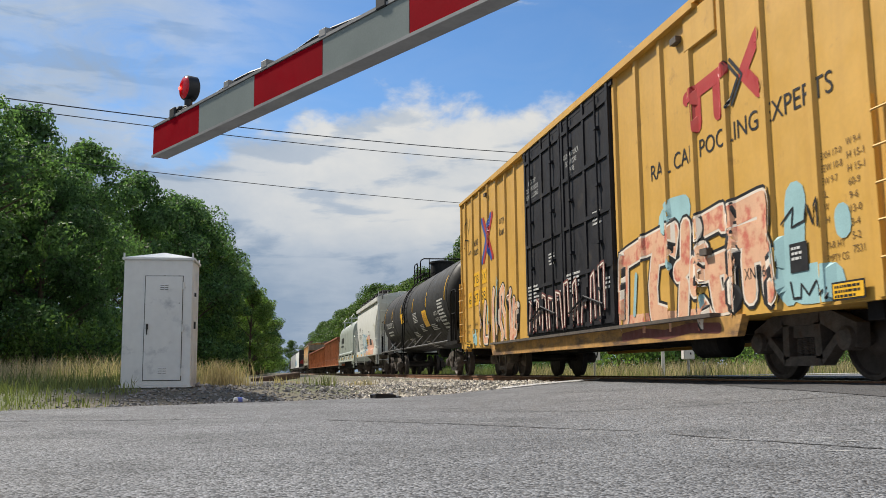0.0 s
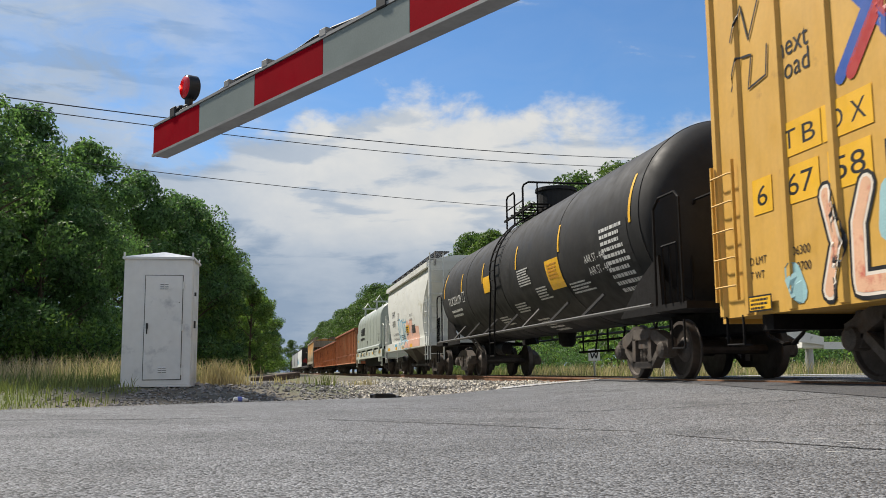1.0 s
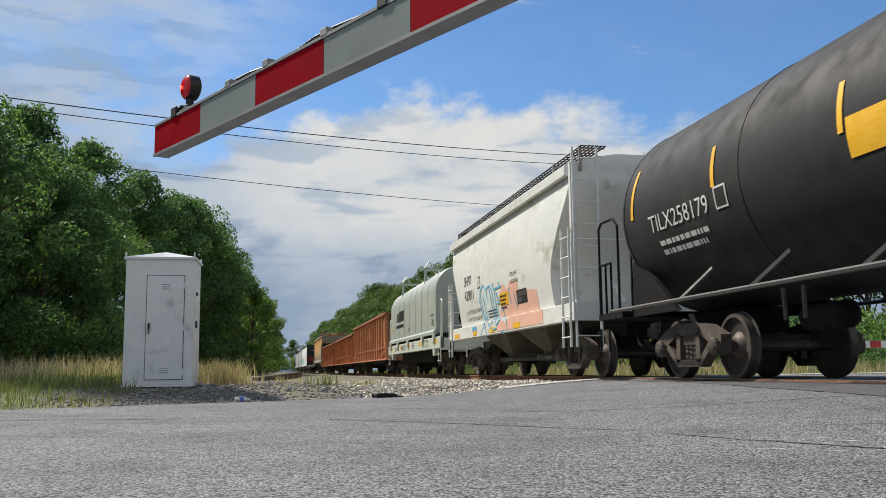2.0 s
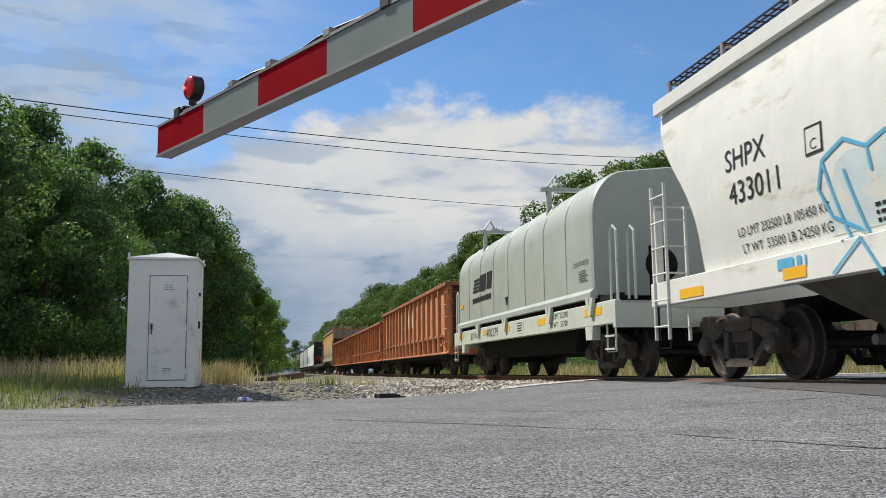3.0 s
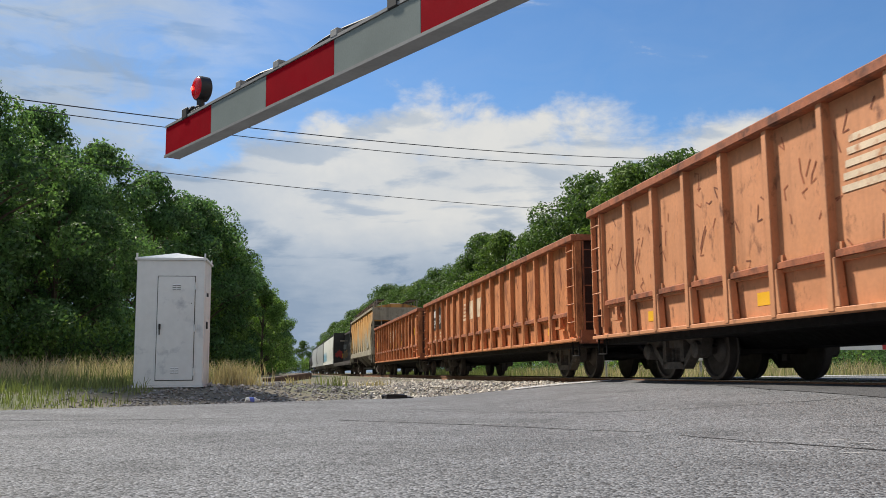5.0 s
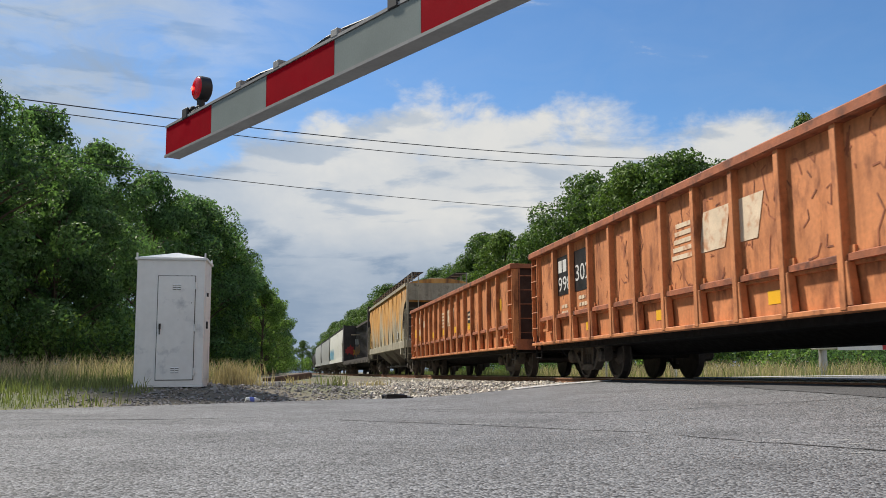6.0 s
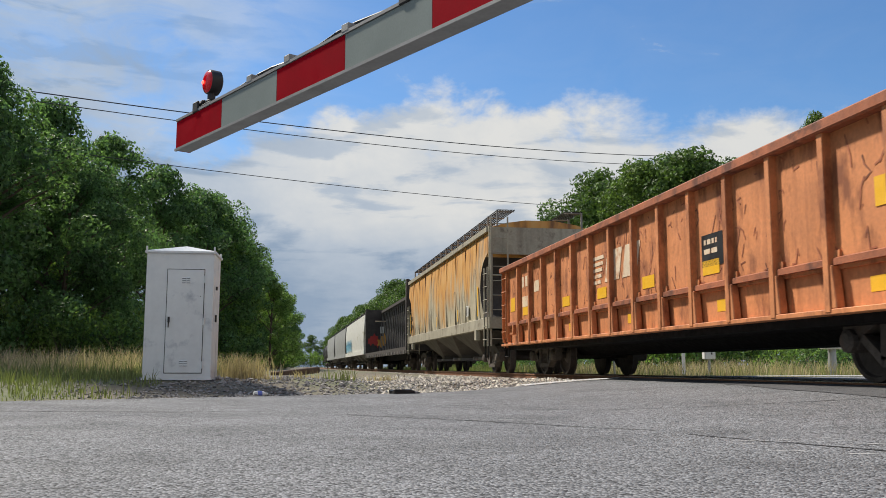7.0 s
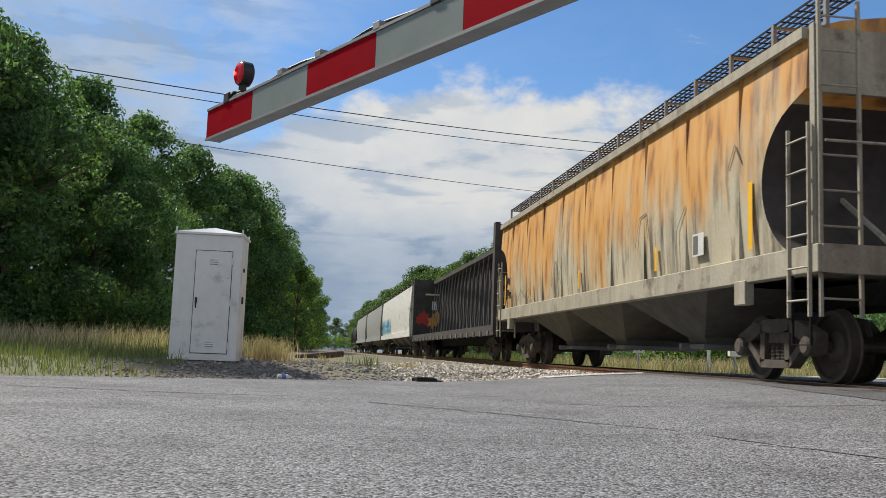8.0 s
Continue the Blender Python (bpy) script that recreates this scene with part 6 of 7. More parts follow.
# ---- coil car ----
def coil_car():
    car, L = rail_car("coil_car", 62.0, 75.85, "pale green covered steel coil car")
    C, Wc = 6.05, 1.56
    # cover: section with rounded shoulders
    sec = [(-Wc, 1.48), (-Wc, 2.95)] + [(-Wc + 0.72 - 0.72 * math.cos(radians(a)), 2.95 + 0.86 * math.sin(radians(a))) for a in range(10, 91, 10)]
    sec += [(0, 3.9)] + [(-x, z) for x, z in reversed(sec)]
    bm = bmesh.new()
    stations = [(-C, 0.985, -0.05), (-C + 0.05, 0.996, -0.012), (-C + 0.14, 1, 0)] + [(-C + 0.14 + (2 * C - 0.28) * i / 10, 1, 0) for i in range(1, 10)] + [(C - 0.14, 1, 0), (C - 0.05, 0.996, -0.012), (C, 0.985, -0.05)]
    rows = [[bm.verts.new((x * k, y, 1.48 + (z - 1.48) * k)) for x, z in sec] for y, k, d in stations]
    for a, b in zip(rows, rows[1:]):
        for j in range(len(sec) - 1):
            bm.faces.new((a[j], a[j + 1], b[j + 1], b[j]))
    bm.faces.new(rows[0])
    bm.faces.new(rows[-1][::-1])
    cover = part("cover", bm, "coil_green", car, "smooth pale green lift-off cover", smooth=True)
    for i in range(1, 8):
        y = -C + 2 * C * i / 8
        bm = bmesh.new()
        ra = [bm.verts.new((x * 1.004, y - 0.022, 1.48 + (z - 1.48) * 1.004)) for x, z in sec]
        rm = [bm.verts.new((x * 1.009, y, 1.48 + (z - 1.48) * 1.008)) for x, z in sec]
        rb = [bm.verts.new((x * 1.004, y + 0.022, 1.48 + (z - 1.48) * 1.004)) for x, z in sec]
        for a, b in ((ra, rm), (rm, rb)):
            for j in range(len(sec) - 1):
                bm.faces.new((a[j], a[j + 1], b[j + 1], b[j]))
        part("seam", bm, "coil_green", cover)
    for s in (-1, 1):
        bm = bmesh.new()
        bm_prism(bm, [(s * 1.5, 1.42), (s * 1.64, 1.42), (s * 1.64, 1.52), (s * 1.57, 1.6), (s * 1.5, 1.6)], "y", -C - 0.05, C + 0.05)
        part("cover_lip", bm, "coil_green", cover)
    for y in (-2.9, 3.2):
        bm = bmesh.new()
        for x in (-1.37, 1.37):
            bm_box(bm, x - 0.05, x + 0.05, y - 0.05, y + 0.05, 3.4, 4.02)
        bm_box(bm, -1.55, 1.55, y - 0.07, y + 0.07, 4.0, 4.08)
        for q in (-1, 1):
            bm_tube(bm, [(q * 1.42, y - 0.1, 4.08), (q * 1.22, y, 4.36), (q * 1.02, y + 0.1, 4.08)], 0.03, 5)
        part("lifting_bracket", bm, "coil_green", cover, "steel lifting frame on the cover")
    for y in (-1.0, -0.3, 1.6):
        bm = bmesh.new()
        bm_tube(bm, [(-0.5, y + 0.3 * math.cos(a), 3.88 + 0.32 * math.sin(a)) for a in [math.pi * k / 8 for k in range(9)]], 0.022, 5)
        part("stacking_hoop", bm, "coil_green", cover)
    cover.location.y = 0.25
    # frame
    for s in (-1, 1):
        box_part("side_sill", (*sorted((s * 1.46, s * 1.6)), -L, L, 0.92, 1.32), "coil_sill", car, "pale green side sill", bevel=0.012)
        box_part("shadow_gap", (*sorted((s * 1.38, s * 1.5)), -L + 0.1, L - 0.1, 1.3, 1.44), "frame_black", car)
        for y in (-5.8, -3.3, 0.4, 3.4, 5.9):
            bm = bmesh.new()
            bm_prism(bm, [(y - 0.06, 1.1), (y + 0.06, 1.1), (y + 0.2, 1.42), (y + 0.05, 1.42), (y, 1.25), (y - 0.05, 1.42), (y - 0.2, 1.42)], "x", *sorted((s * 1.6, s * 1.66)))
            part("guide_bracket", bm, "coil_sill", car)
        box_part("end_sill", (-1.6, 1.6, *sorted((s * L, s * (L - 0.12))), 0.85, 1.3), "coil_sill", car)
        box_part("end_platform", (-1.5, 1.5, *sorted((s * L, s * (C + 0.05))), 1.26, 1.32), "frame_black", car)
        for x in (-1.52, -1.2):
            bm = bmesh.new()
            bm_tube(bm, [(x, s * (L - 0.05), 0.9), (x, s * (L - 0.05), 2.5), (x, s * (L - 0.2), 2.6), (x, s * (L - 0.35), 2.5), (x, s * (L - 0.35), 1.3)], 0.024, 6)
            part("grab_post", bm, "coil_sill", car, smooth=True)
        stirrup(car, s * (L - 0.25), -1.58, 0.95, "coil_sill")
        for i in (0.5, 0.72):
            bm = bmesh.new()
            bm_box(bm, -1.62, -1.56, s * (L - 0.25) - 0.22, s * (L - 0.25) + 0.22, i - 0.02, i + 0.01)
            part("step_tread", bm, "coil_sill", car)
        bm = bmesh.new()
        bm_prism(bm, [(s * 5.6 - 0.2, 0.92), (s * 5.6 + 0.2, 0.92), (s * 5.6 + 0.16, 0.68), (s * 5.6 - 0.16, 0.68)], "x", -1.6, -1.45)
        part("jacking_pad", bm, "coil_sill", car)
    bm = bmesh.new()
    bm_prism(bm, [(-0.9, 0.95), (-0.6, 0.55), (0.6, 0.55), (0.9, 0.95)], "y", -L + 0.4, L - 0.4)
    part("centre_sill", bm, "frame_black", car)
    bm = bmesh.new()
    bm_prism(bm, [(-4.3, 0.95), (-3.9, 0.5), (3.9, 0.5), (4.3, 0.95)], "x", -1.3, 1.3)
    part("trough", bm, "frame_black", car, "black coil trough below the sill")
    # brake wheel on the near end
    bm = bmesh.new()
    bm_lathe(bm, [(-0.02, 0.27), (0.0, 0.30), (0.02, 0.27), (0.0, 0.24)], "y", 20, (-0.6, -L + 0.3, 1.95))
    for k in range(5):
        a = 2 * math.pi * k / 5
        bm_tube(bm, [(-0.6, -L + 0.3, 1.95), (-0.6 + 0.26 * math.cos(a), -L + 0.3, 1.95 + 0.26 * math.sin(a))], 0.015, 5)
    bm_box(bm, -0.75, -0.45, -L + 0.33, -L + 0.5, 1.3, 2.3)
    part("brake_wheel", bm, "frame_black", car)
    x = -Wc - 0.012
    d = -0.3
    for i in range(4):
        z = 2.36 + i * 0.1
        decal(car, [(4.55 + d - i * 0.05, z), (3.85 + d - i * 0.05 - 0.03 * i, z), (3.80 + d - i * 0.05, z + 0.06), (4.50 + d - i * 0.05, z + 0.06)], x, "ink_black", "emblem", "black slanted bar emblem")
    for pts in ([(3.75, 2.34), (3.0, 2.34), (2.86, 2.78), (3.6, 2.78)], [(2.86, 2.34), (2.32, 2.34), (2.2, 2.78), (2.74, 2.78)]):
        decal(car, [(a + d, z) for a, z in pts], x, "ink_black", "emblem")
    bars(car, 4.6 + d, 2.2 + d, 2.2, 1, 0.14, x, "ink_black", 3)
    lettering(car, "COVER WT 6000 LBS", -4.42 + d, -5.3 + d, 2.08, 2.17, x, "ink_black")
    bars(car, -4.75 + d, -5.25 + d, 1.98, 5, 0.016, x, "ink_black", 6, 3.0)
    xs = -1.603
    lettering(car, "NKLX", 4.42 + d, 3.52 + d, 1.05, 1.24, xs, "ink_black")
    lettering(car, "400279", 2.8 + d, 1.5 + d, 1.03, 1.25, xs, "ink_black")
    lettering(car, "LD LMT 232300", -2.95 + d, -4.15 + d, 1.17, 1.28, xs, "ink_black")
    lettering(car, "LT WT   53700", -2.95 + d, -4.1 + d, 1.0, 1.11, xs, "ink_black")
    bars(car, 4.78 + d, 4.5 + d, 1.2, 3, 0.035, xs, "ink_black", 9)
    for ya, yb in ((6.2, 5.75), (3.22, 2.9), (0.75, 0.35), (-2.05, -2.6), (-5.1, -6.0)):
        rect(car, ya + d, yb + d, 1.1, 1.24, xs, "ink_yellow", "reflector", "yellow reflective strip")
    rect(car, 6.05, 5.6, 2.02, 2.14, x, "ink_yellow", "reflector")
    rect(car, -0.6, -1.2, 1.0, 1.28, xs, "ink_white", "stencil_panel")
    bars(car, -0.65, -1.15, 1.25, 4, 0.03, xs - 0.003, "ink_black", 10)
    decal(car, [(0.55, 1.95), (0.25, 1.95), (0.4, 1.72)], x, "ink_black")
    trucks(car, (-5.15, 5.15))
    coupler(car, L, 0.5)


# ---- gondolas ----
def gondola(y0, y1, top, ledge, material, label, deco):
    car, L = rail_car("gondola", y0, y1, label)
    X, bot = 1.5, 0.72
    for s in (-1, 1):
        box_part("side_sheet", (*sorted((s * (X - 0.06), s * X)), -L, L, ledge - 0.1, top - 0.05), material, car, "orange steel side sheet, scratched and rusty")
        box_part("lower_sheet", (*sorted((s * (X - 0.1), s * (X - 0.045))), -L, L, bot + 0.04, ledge), material, car)
        box_part("top_chord", (*sorted((s * (X - 0.12), s * (X + 0.14))), -L - 0.02, L + 0.02, top - 0.1, top + 0.04), "gon_rust", car, "rust-chipped top rail", bevel=0.02)
        box_part("bottom_chord", (*sorted((s * (X - 0.12), s * (X + 0.09))), -L, L, bot, bot + 0.06), material, car, bevel=0.008)
    k = round((2 * L - 2.3) / 1.135)
    posts = [-L + 1.75 + (2 * L - 3.5) * i / (k - 1) for i in range(k)]
    for y in posts:
        bm = bmesh.new()
        bm_box(bm, -X - 0.10, -X + 0.04, y - 0.055, y + 0.055, bot + 0.02, top - 0.08)
        part("side_post", bm, material, car, bevel=0.008)
        bm = bmesh.new()
        bm_box(bm, X - 0.04, X + 0.10, y - 0.055, y + 0.055, bot + 0.02, top - 0.08)
        part("side_post", bm, material, car)
        bm = bmesh.new()
        bm_prism(bm, [(y - 0.15, bot + 0.06), (y - 0.05, bot + 0.06), (y - 0.05, ledge - 0.06), (y - 0.09, ledge - 0.06)], "x", -X - 0.085, -X + 0.02)
        part("gusset", bm, material, car, bevel=0.01)
        box_part("bolt_pad", (-X - 0.03, -X, y - 0.16, y - 0.05, ledge - 0.02, ledge + 0.1), material, car)
    for a, b in zip([-L + 0.55] + posts, posts + [L - 0.55]):
        bm = bmesh.new()
        bm_prism(bm, [(-X - 0.012, ledge + 0.03), (-X - 0.06, ledge + 0.01), (-X - 0.06, ledge - 0.06), (-X + 0.02, ledge - 0.06)], "y", a + 0.07, b - 0.07)
        part("ledge", bm, "gon_rust", car)
    box_part("floor", (-X + 0.05, X - 0.05, -L, L, bot + 0.05, bot + 0.15), "gon_shaded_rust", car)
    bm = bmesh.new()
    bm_prism(bm, [(-0.9, bot), (-0.4, 0.45), (0.4, 0.45), (0.9, bot)], "y", -L + 2.6, L - 2.6)
    part("centre_sill", bm, "frame_black", car)
    box_part("underframe", (-1.42, 1.42, -L + 0.1, L - 0.1, bot - 0.1, bot + 0.04), "frame_black", car)
    for s in (-1, 1):
        box_part("end_sheet", (-X, X, *sorted((s * (L - 0.16), s * (L - 0.08))), bot + 0.05, top), "gon_shaded_rust", car, "rusty end sheet darkened for the shade between cars")
        box_part("end_rail", (-X - 0.05, X + 0.05, *sorted((s * (L - 0.2), s * (L + 0.04))), top - 0.08, top + 0.03), "gon_rust", car)
        for x in (-1.0, 0, 1.0):
            box_part("end_post", (x - 0.06, x + 0.06, *sorted((s * (L - 0.08), s * (L + 0.02))), bot, top - 0.08), "gon_shaded_rust", car)
        box_part("end_sill", (-X, X, *sorted((s * (L - 0.1), s * (L + 0.06))), bot - 0.04, bot + 0.22), "gon_rust", car)
        for yy in (s * (L - 0.05), s * (L - 0.52)):
            box_part("corner_post", (-X - 0.06, -X + 0.04, yy - 0.035, yy + 0.035, bot + 0.1, top - 0.1), material, car)
        ladder(car, s * (L - 0.29), bot + 0.2, top - 0.1, 0.42, -X - 0.075, 5, material, 0.05)
        ladder(car, s * (L + 0.06), bot + 0.2, top - 0.1, 0.45, -1.2, 5, "gon_rust", across="x")
        stirrup(car, s * (L - 0.29), -1.5, bot + 0.05)
        stirrup(car, s * (L - 0.29), 1.5, bot + 0.05)
        bm = bmesh.new()
        bm_box(bm, -X - 0.1, -X, s * (L - 1.15) - 0.16, s * (L - 1.15) + 0.16, bot + 0.28, bot + 0.33)
        bm_box(bm, -X - 0.06, -X, s * (L - 1.15) - 0.05, s * (L - 1.15) + 0.05, bot + 0.33, bot + 0.52)
        part("tie_down", bm, material, car)
    trucks(car, (-(L - 2.35), L - 2.35))
    coupler(car, L, 0.55)
    x = -X - 0.004
    xl = -X + 0.043
    for i, y in enumerate(posts[1::3]):
        rect(car, y - 0.55, y - 0.85, bot + 0.2, bot + 0.36, xl, "ink_yellow", "reflector", "yellow reflective patch")
    deco(car, x, posts, L, top, ledge)
    return car


def emblem_faded(car, x, y, z, s):
    """Faded pale emblem: slanted bars and two letter-like blocks."""
    for i in range(5):
        zz = z + i * 0.12 * s
        decal(car, [(y - 0.04 * i, zz), (y - (0.72 + 0.05 * i) * s, zz), (y - (0.70 + 0.05 * i) * s, zz + 0.07 * s), (y - 0.04 * i, zz + 0.07 * s)], x, "ink_faded", "emblem", "faded pale emblem")
    for pts in ([(0.95, 0), (1.72, 0), (1.92, 0.58), (1.12, 0.58)], [(1.9, 0), (2.6, 0), (2.8, 0.58), (2.08, 0.58)]):
        decal(car, [(y - a * s, z + b * s) for a, b in pts], x, "ink_faded", "emblem")


def scratches(car, x, L, z0, z1, count, seed, material="gon_rust"):
    r = random.Random(seed)
    lines = []
    for _ in range(count):
        y, z = r.uniform(-L + 0.7, L - 0.7), r.uniform(z0 + 0.1, z1 - 0.15)
        pts = [(y, z)]
        for _ in range(r.randint(1, 3)):
            y, z = y + r.uniform(-0.12, 0.12), max(z0 + 0.05, min(z1 - 0.1, z + r.uniform(-0.25, 0.1)))
            pts.append((y, z))
        lines.append(pts)
    strokes(car, lines, 0.022, x, material, None, "scratch", "dark rust scratches and drips")


def deco_a(car, x, posts, L, top, ledge):
    emblem_faded(car, x - 0.002, 1.5, 1.95, 1.05)
    rect(car, -5.72, -6.18, 1.5, 1.84, x - 0.002, "ink_white", "stencil_panel")
    rect(car, -5.75, -6.15, 1.55, 1.81, x - 0.005, "ink_black", "stencil_panel", "black stencil panel in a white frame")
    bars(car, -5.8, -6.1, 1.78, 2, 0.06, x - 0.008, "ink_white", 4)
    rect(car, -L + 0.42, -L + 0.15, 1.1, 1.45, -1.5 + -0.008, "ink_yellow", "reflector")
    scratches(car, x - 0.001, L, ledge, top, 170, 3)


def deco_b(car, x, posts, L, top, ledge):
    p = sorted(posts, reverse=True)
    for a, b in ((p[0], p[1]), (p[1], p[2])):
        rect(car, a - 0.07, b + 0.07, 1.7, 2.5, x - 0.002, "ink_black", "stencil_panel", "black panel behind white stencilled numbers")
    w = p[0] - p[1]
    for k in (0, 1):
        rect(car, p[0] - 0.15 - k * 0.3, p[0] - 0.38 - k * 0.3, 2.17, 2.42, x - 0.005, "ink_white", "stencil_block")
    lettering(car, "998", p[0] - 0.12, p[1] + 0.14, 1.78, 2.08, x - 0.005, "ink_white")
    lettering(car, "302", p[1] - 0.14, p[2] + 0.12, 1.9, 2.22, x - 0.005, "ink_white")
    emblem_faded(car, x - 0.002, 2.0, 1.75, 0.95)
    bars(car, p[0] - 0.3, p[1] + 0.3, 1.5, 2, 0.07, x - 0.002, "ink_faded", 5)
    bars(car, p[1] - 0.3, p[2] + 0.3, 1.6, 2, 0.07, x - 0.002, "ink_faded", 6)
    scratches(car, x - 0.001, L, ledge, top, 190, 4)


def deco_c(car, x, posts, L, top, ledge):
    p = sorted(posts, reverse=True)
    emblem_faded(car, x - 0.002, 1.9, 1.72, 0.95)
    c = (p[-4] + p[-5]) / 2
    rect(car, c + 0.32, c - 0.32, 1.55, 2.0, x - 0.002, "ink_black", "stencil_panel", "worn black stencil panel")
    bars(car, c + 0.24, c - 0.22, 1.93, 2, 0.07, x - 0.005, "ink_faded", 4)
    for i in (0, 3, 5, 7, 9):
        rect(car, p[i] - 0.25, p[i] - 0.75, ledge + 0.14, ledge + 0.34, x - 0.002, "ink_yellow", "reflector")
    rect(car, -6.9, -7.5, 1.75, 2.05, x - 0.002, "ink_yellow", "patch")
    rect(car, L - 0.75, L - 1.2, 1.6, 1.95, x - 0.002, "ink_yellow", "patch")
    bars(car, p[0] - 0.2, p[1] + 0.2, 2.4, 2, 0.26, x - 0.002, "ink_faded", 15)
    bars(car, p[1] - 0.2, p[2] + 0.2, 2.2, 1, 0.26, x - 0.002, "ink_faded", 16)
    scratches(car, x - 0.001, L, ledge, top, 210, 5)


# ---- centre-beam flat car ----
def centre_beam():
    car, L = rail_car("centre_beam_flat_car", 155.55, 179.95, "dark empty centre-beam lumber flat car with end bulkheads")
    box_part("deck", (-1.5, 1.5, -L, L, 1.0, 1.15), "beam_dark", car)
    box_part("centre_sill", (-0.4, 0.4, -L + 0.5, L - 0.5, 0.6, 1.0), "frame_black", car)
    for s in (-1, 1):
        box_part("side_sill", (*sorted((s * 1.42, s * 1.56)), -L, L, 0.85, 1.18), "beam_dark", car)
        y = s * (L - 0.15)
        b = box_part("bulkhead", (-1.5, 1.5, y - 0.12, y + 0.12, 1.1, 4.45), "beam_dark", car, "dark end bulkhead with graffiti")
        for x in (-1.5, 1.5):
            box_part("bulkhead_post", (x - 0.08, x + 0.08, y - 0.17, y + 0.17, 1.0, 4.5), "beam_dark", b)
        for i in range(18):
            yy = -L + 0.8 + i * (2 * L - 1.6) / 17
            bm = bmesh.new()
            bm_prism(bm, [(yy - 0.1, 1.0), (yy + 0.1, 1.0), (yy + 0.05, 0.82), (yy - 0.05, 0.82)], "x", *sorted((s * 1.5, s * 1.6)))
            part("winch", bm, "strap", car)
    bm = bmesh.new()
    bm_prism(bm, [(-0.42, 4.2), (0.42, 4.2), (0.42, 4.38), (0, 4.46), (-0.42, 4.38)], "y", -L + 0.2, L - 0.2)
    part("top_chord", bm, "beam_dark", car)
    n_ = 22
    for i in range(n_):
        y = -L + 0.9 + i * (2 * L - 1.8) / (n_ - 1)
        for s in (-1, 1):
            bm = bmesh.new()
            bm_tube(bm, [(s * 0.62, y + 0.12, 1.1), (s * 0.36, y, 4.3)], 0.024, 5)
            part("strap_cable", bm, "strap", car)
        bm = bmesh.new()
        bm_box(bm, -0.12, 0.12, y - 0.09, y + 0.09, 1.1, 4.25)
        part("centre_post", bm, "beam_dark", car)
        if i < n_ - 1 and i % 3 == 0:
            bm = bmesh.new()
            y2 = -L + 0.9 + (i + 1) * (2 * L - 1.8) / (n_ - 1)
            bm_tube(bm, [(0, y, 1.2), (0, y2, 4.2)], 0.04, 5)
            part("diagonal_brace", bm, "beam_dark", car)
    # flames and a pale panel on the inner face of the far bulkhead
    def face(pts, material, dy=0.0, label=""):
        bm = bmesh.new()
        bm_prism(bm, pts, "y", L - 0.276 - dy, L - 0.272 - dy)
        part("graffiti_patch", bm, material, car, label)
    r = random.Random(3)
    for i in range(9):
        cx, cz, q = -1.2 + i * 0.26, 2.1 + 0.18 * math.sin(i * 1.9), r.uniform(0.26, 0.42)
        face([(cx + q * math.cos(a) * (1 if k % 2 else 0.6), cz + q * math.sin(a) * (1.25 if k % 2 else 0.7)) for k, a in enumerate([2 * math.pi * k / 12 for k in range(12)])], "ink_red" if i < 3 else "spray_ochre", 0.001 * i, "orange and red flame shapes" if i == 0 else "")
    face([(-0.5, 2.7), (-0.2, 2.7), (-0.2, 3.2), (-0.5, 3.2)], "ink_white", 0.012)
    face([(-0.9, 3.55), (0.3, 3.55), (0.3, 3.65), (-0.9, 3.65)], "ink_faded", 0.012)
    trucks(car, (-L + 2.6, L - 2.6))
    coupler(car, L, 0.5)


boxcar()
tank_car("tank_car", 27.65, 47.05, "matt black tank car with yellow warning strips and placards")
white_hopper()
coil_car()
gondola(77.1, 95.3, 3.06, 1.36, "gon_orange", "high-sided orange gondola car with a faded emblem", deco_a)
gondola(96.25, 115.3, 2.78, 1.3, "gon_orange_worn", "rust-stained orange gondola car with black number panels", deco_b)
gondola(117.0, 135.0, 2.78, 1.3, "gon_orange_worn", "rust-stained orange gondola car with yellow patches", deco_c)
rusty_hopper()
centre_beam()
plain_hopper(181.2, 204.5, "white_car", "white covered hopper car with blue graffiti along the sill", "spray_cyan")
plain_hopper(205.7, 228.0, "grey_car", "grey covered hopper car")
plain_hopper(229.2, 251.0, "grey_car", "grey covered hopper car, dusty at the far end of the train")
tank_car("tank_car", 252.3, 271.0, "black tank car at the far end of the train", False)


# ---- trees, grass, wires ----
def leaf_cloud(centres, radii, per, size, rnd, flat=0.8):
    """Leaf sprays on the shells of many clumps: bent four-cornered blades with outward-leaning faces."""
    vs, fs, n_ = [], [], 0
    for c, r in zip(centres, radii):
        k = int(per * (r / 1.2) ** 2) + 30
        d = rnd.normal(0, 1, (k, 3))
        d /= np.linalg.norm(d, axis=1)[:, None]
        rad = r * (0.55 + 0.5 * rnd.rand(k) ** 0.6)
        p = c + d * rad[:, None] * np.array((1, 1, flat))
        nrm = d + rnd.normal(0, 0.55, (k, 3))
        nrm /= np.linalg.norm(nrm, axis=1)[:, None]
        a = np.cross(nrm, rnd.normal(0, 1, (k, 3)))
        a /= np.linalg.norm(a, axis=1)[:, None]
        b = np.cross(nrm, a)
        s = size * rnd.uniform(0.55, 1.35, (k, 1))
        q = np.stack((p + a * s, p + b * s * 0.55 + nrm * s * 0.18, p - a * s * 0.9, p - b * s * 0.55 + nrm * s * 0.12), 1)
        vs.append(q.reshape(-1, 3))
        fs.append(np.arange(4 * k).reshape(k, 4) + n_)
        n_ += 4 * k
    return np.concatenate(vs).tolist(), np.concatenate(fs).tolist()


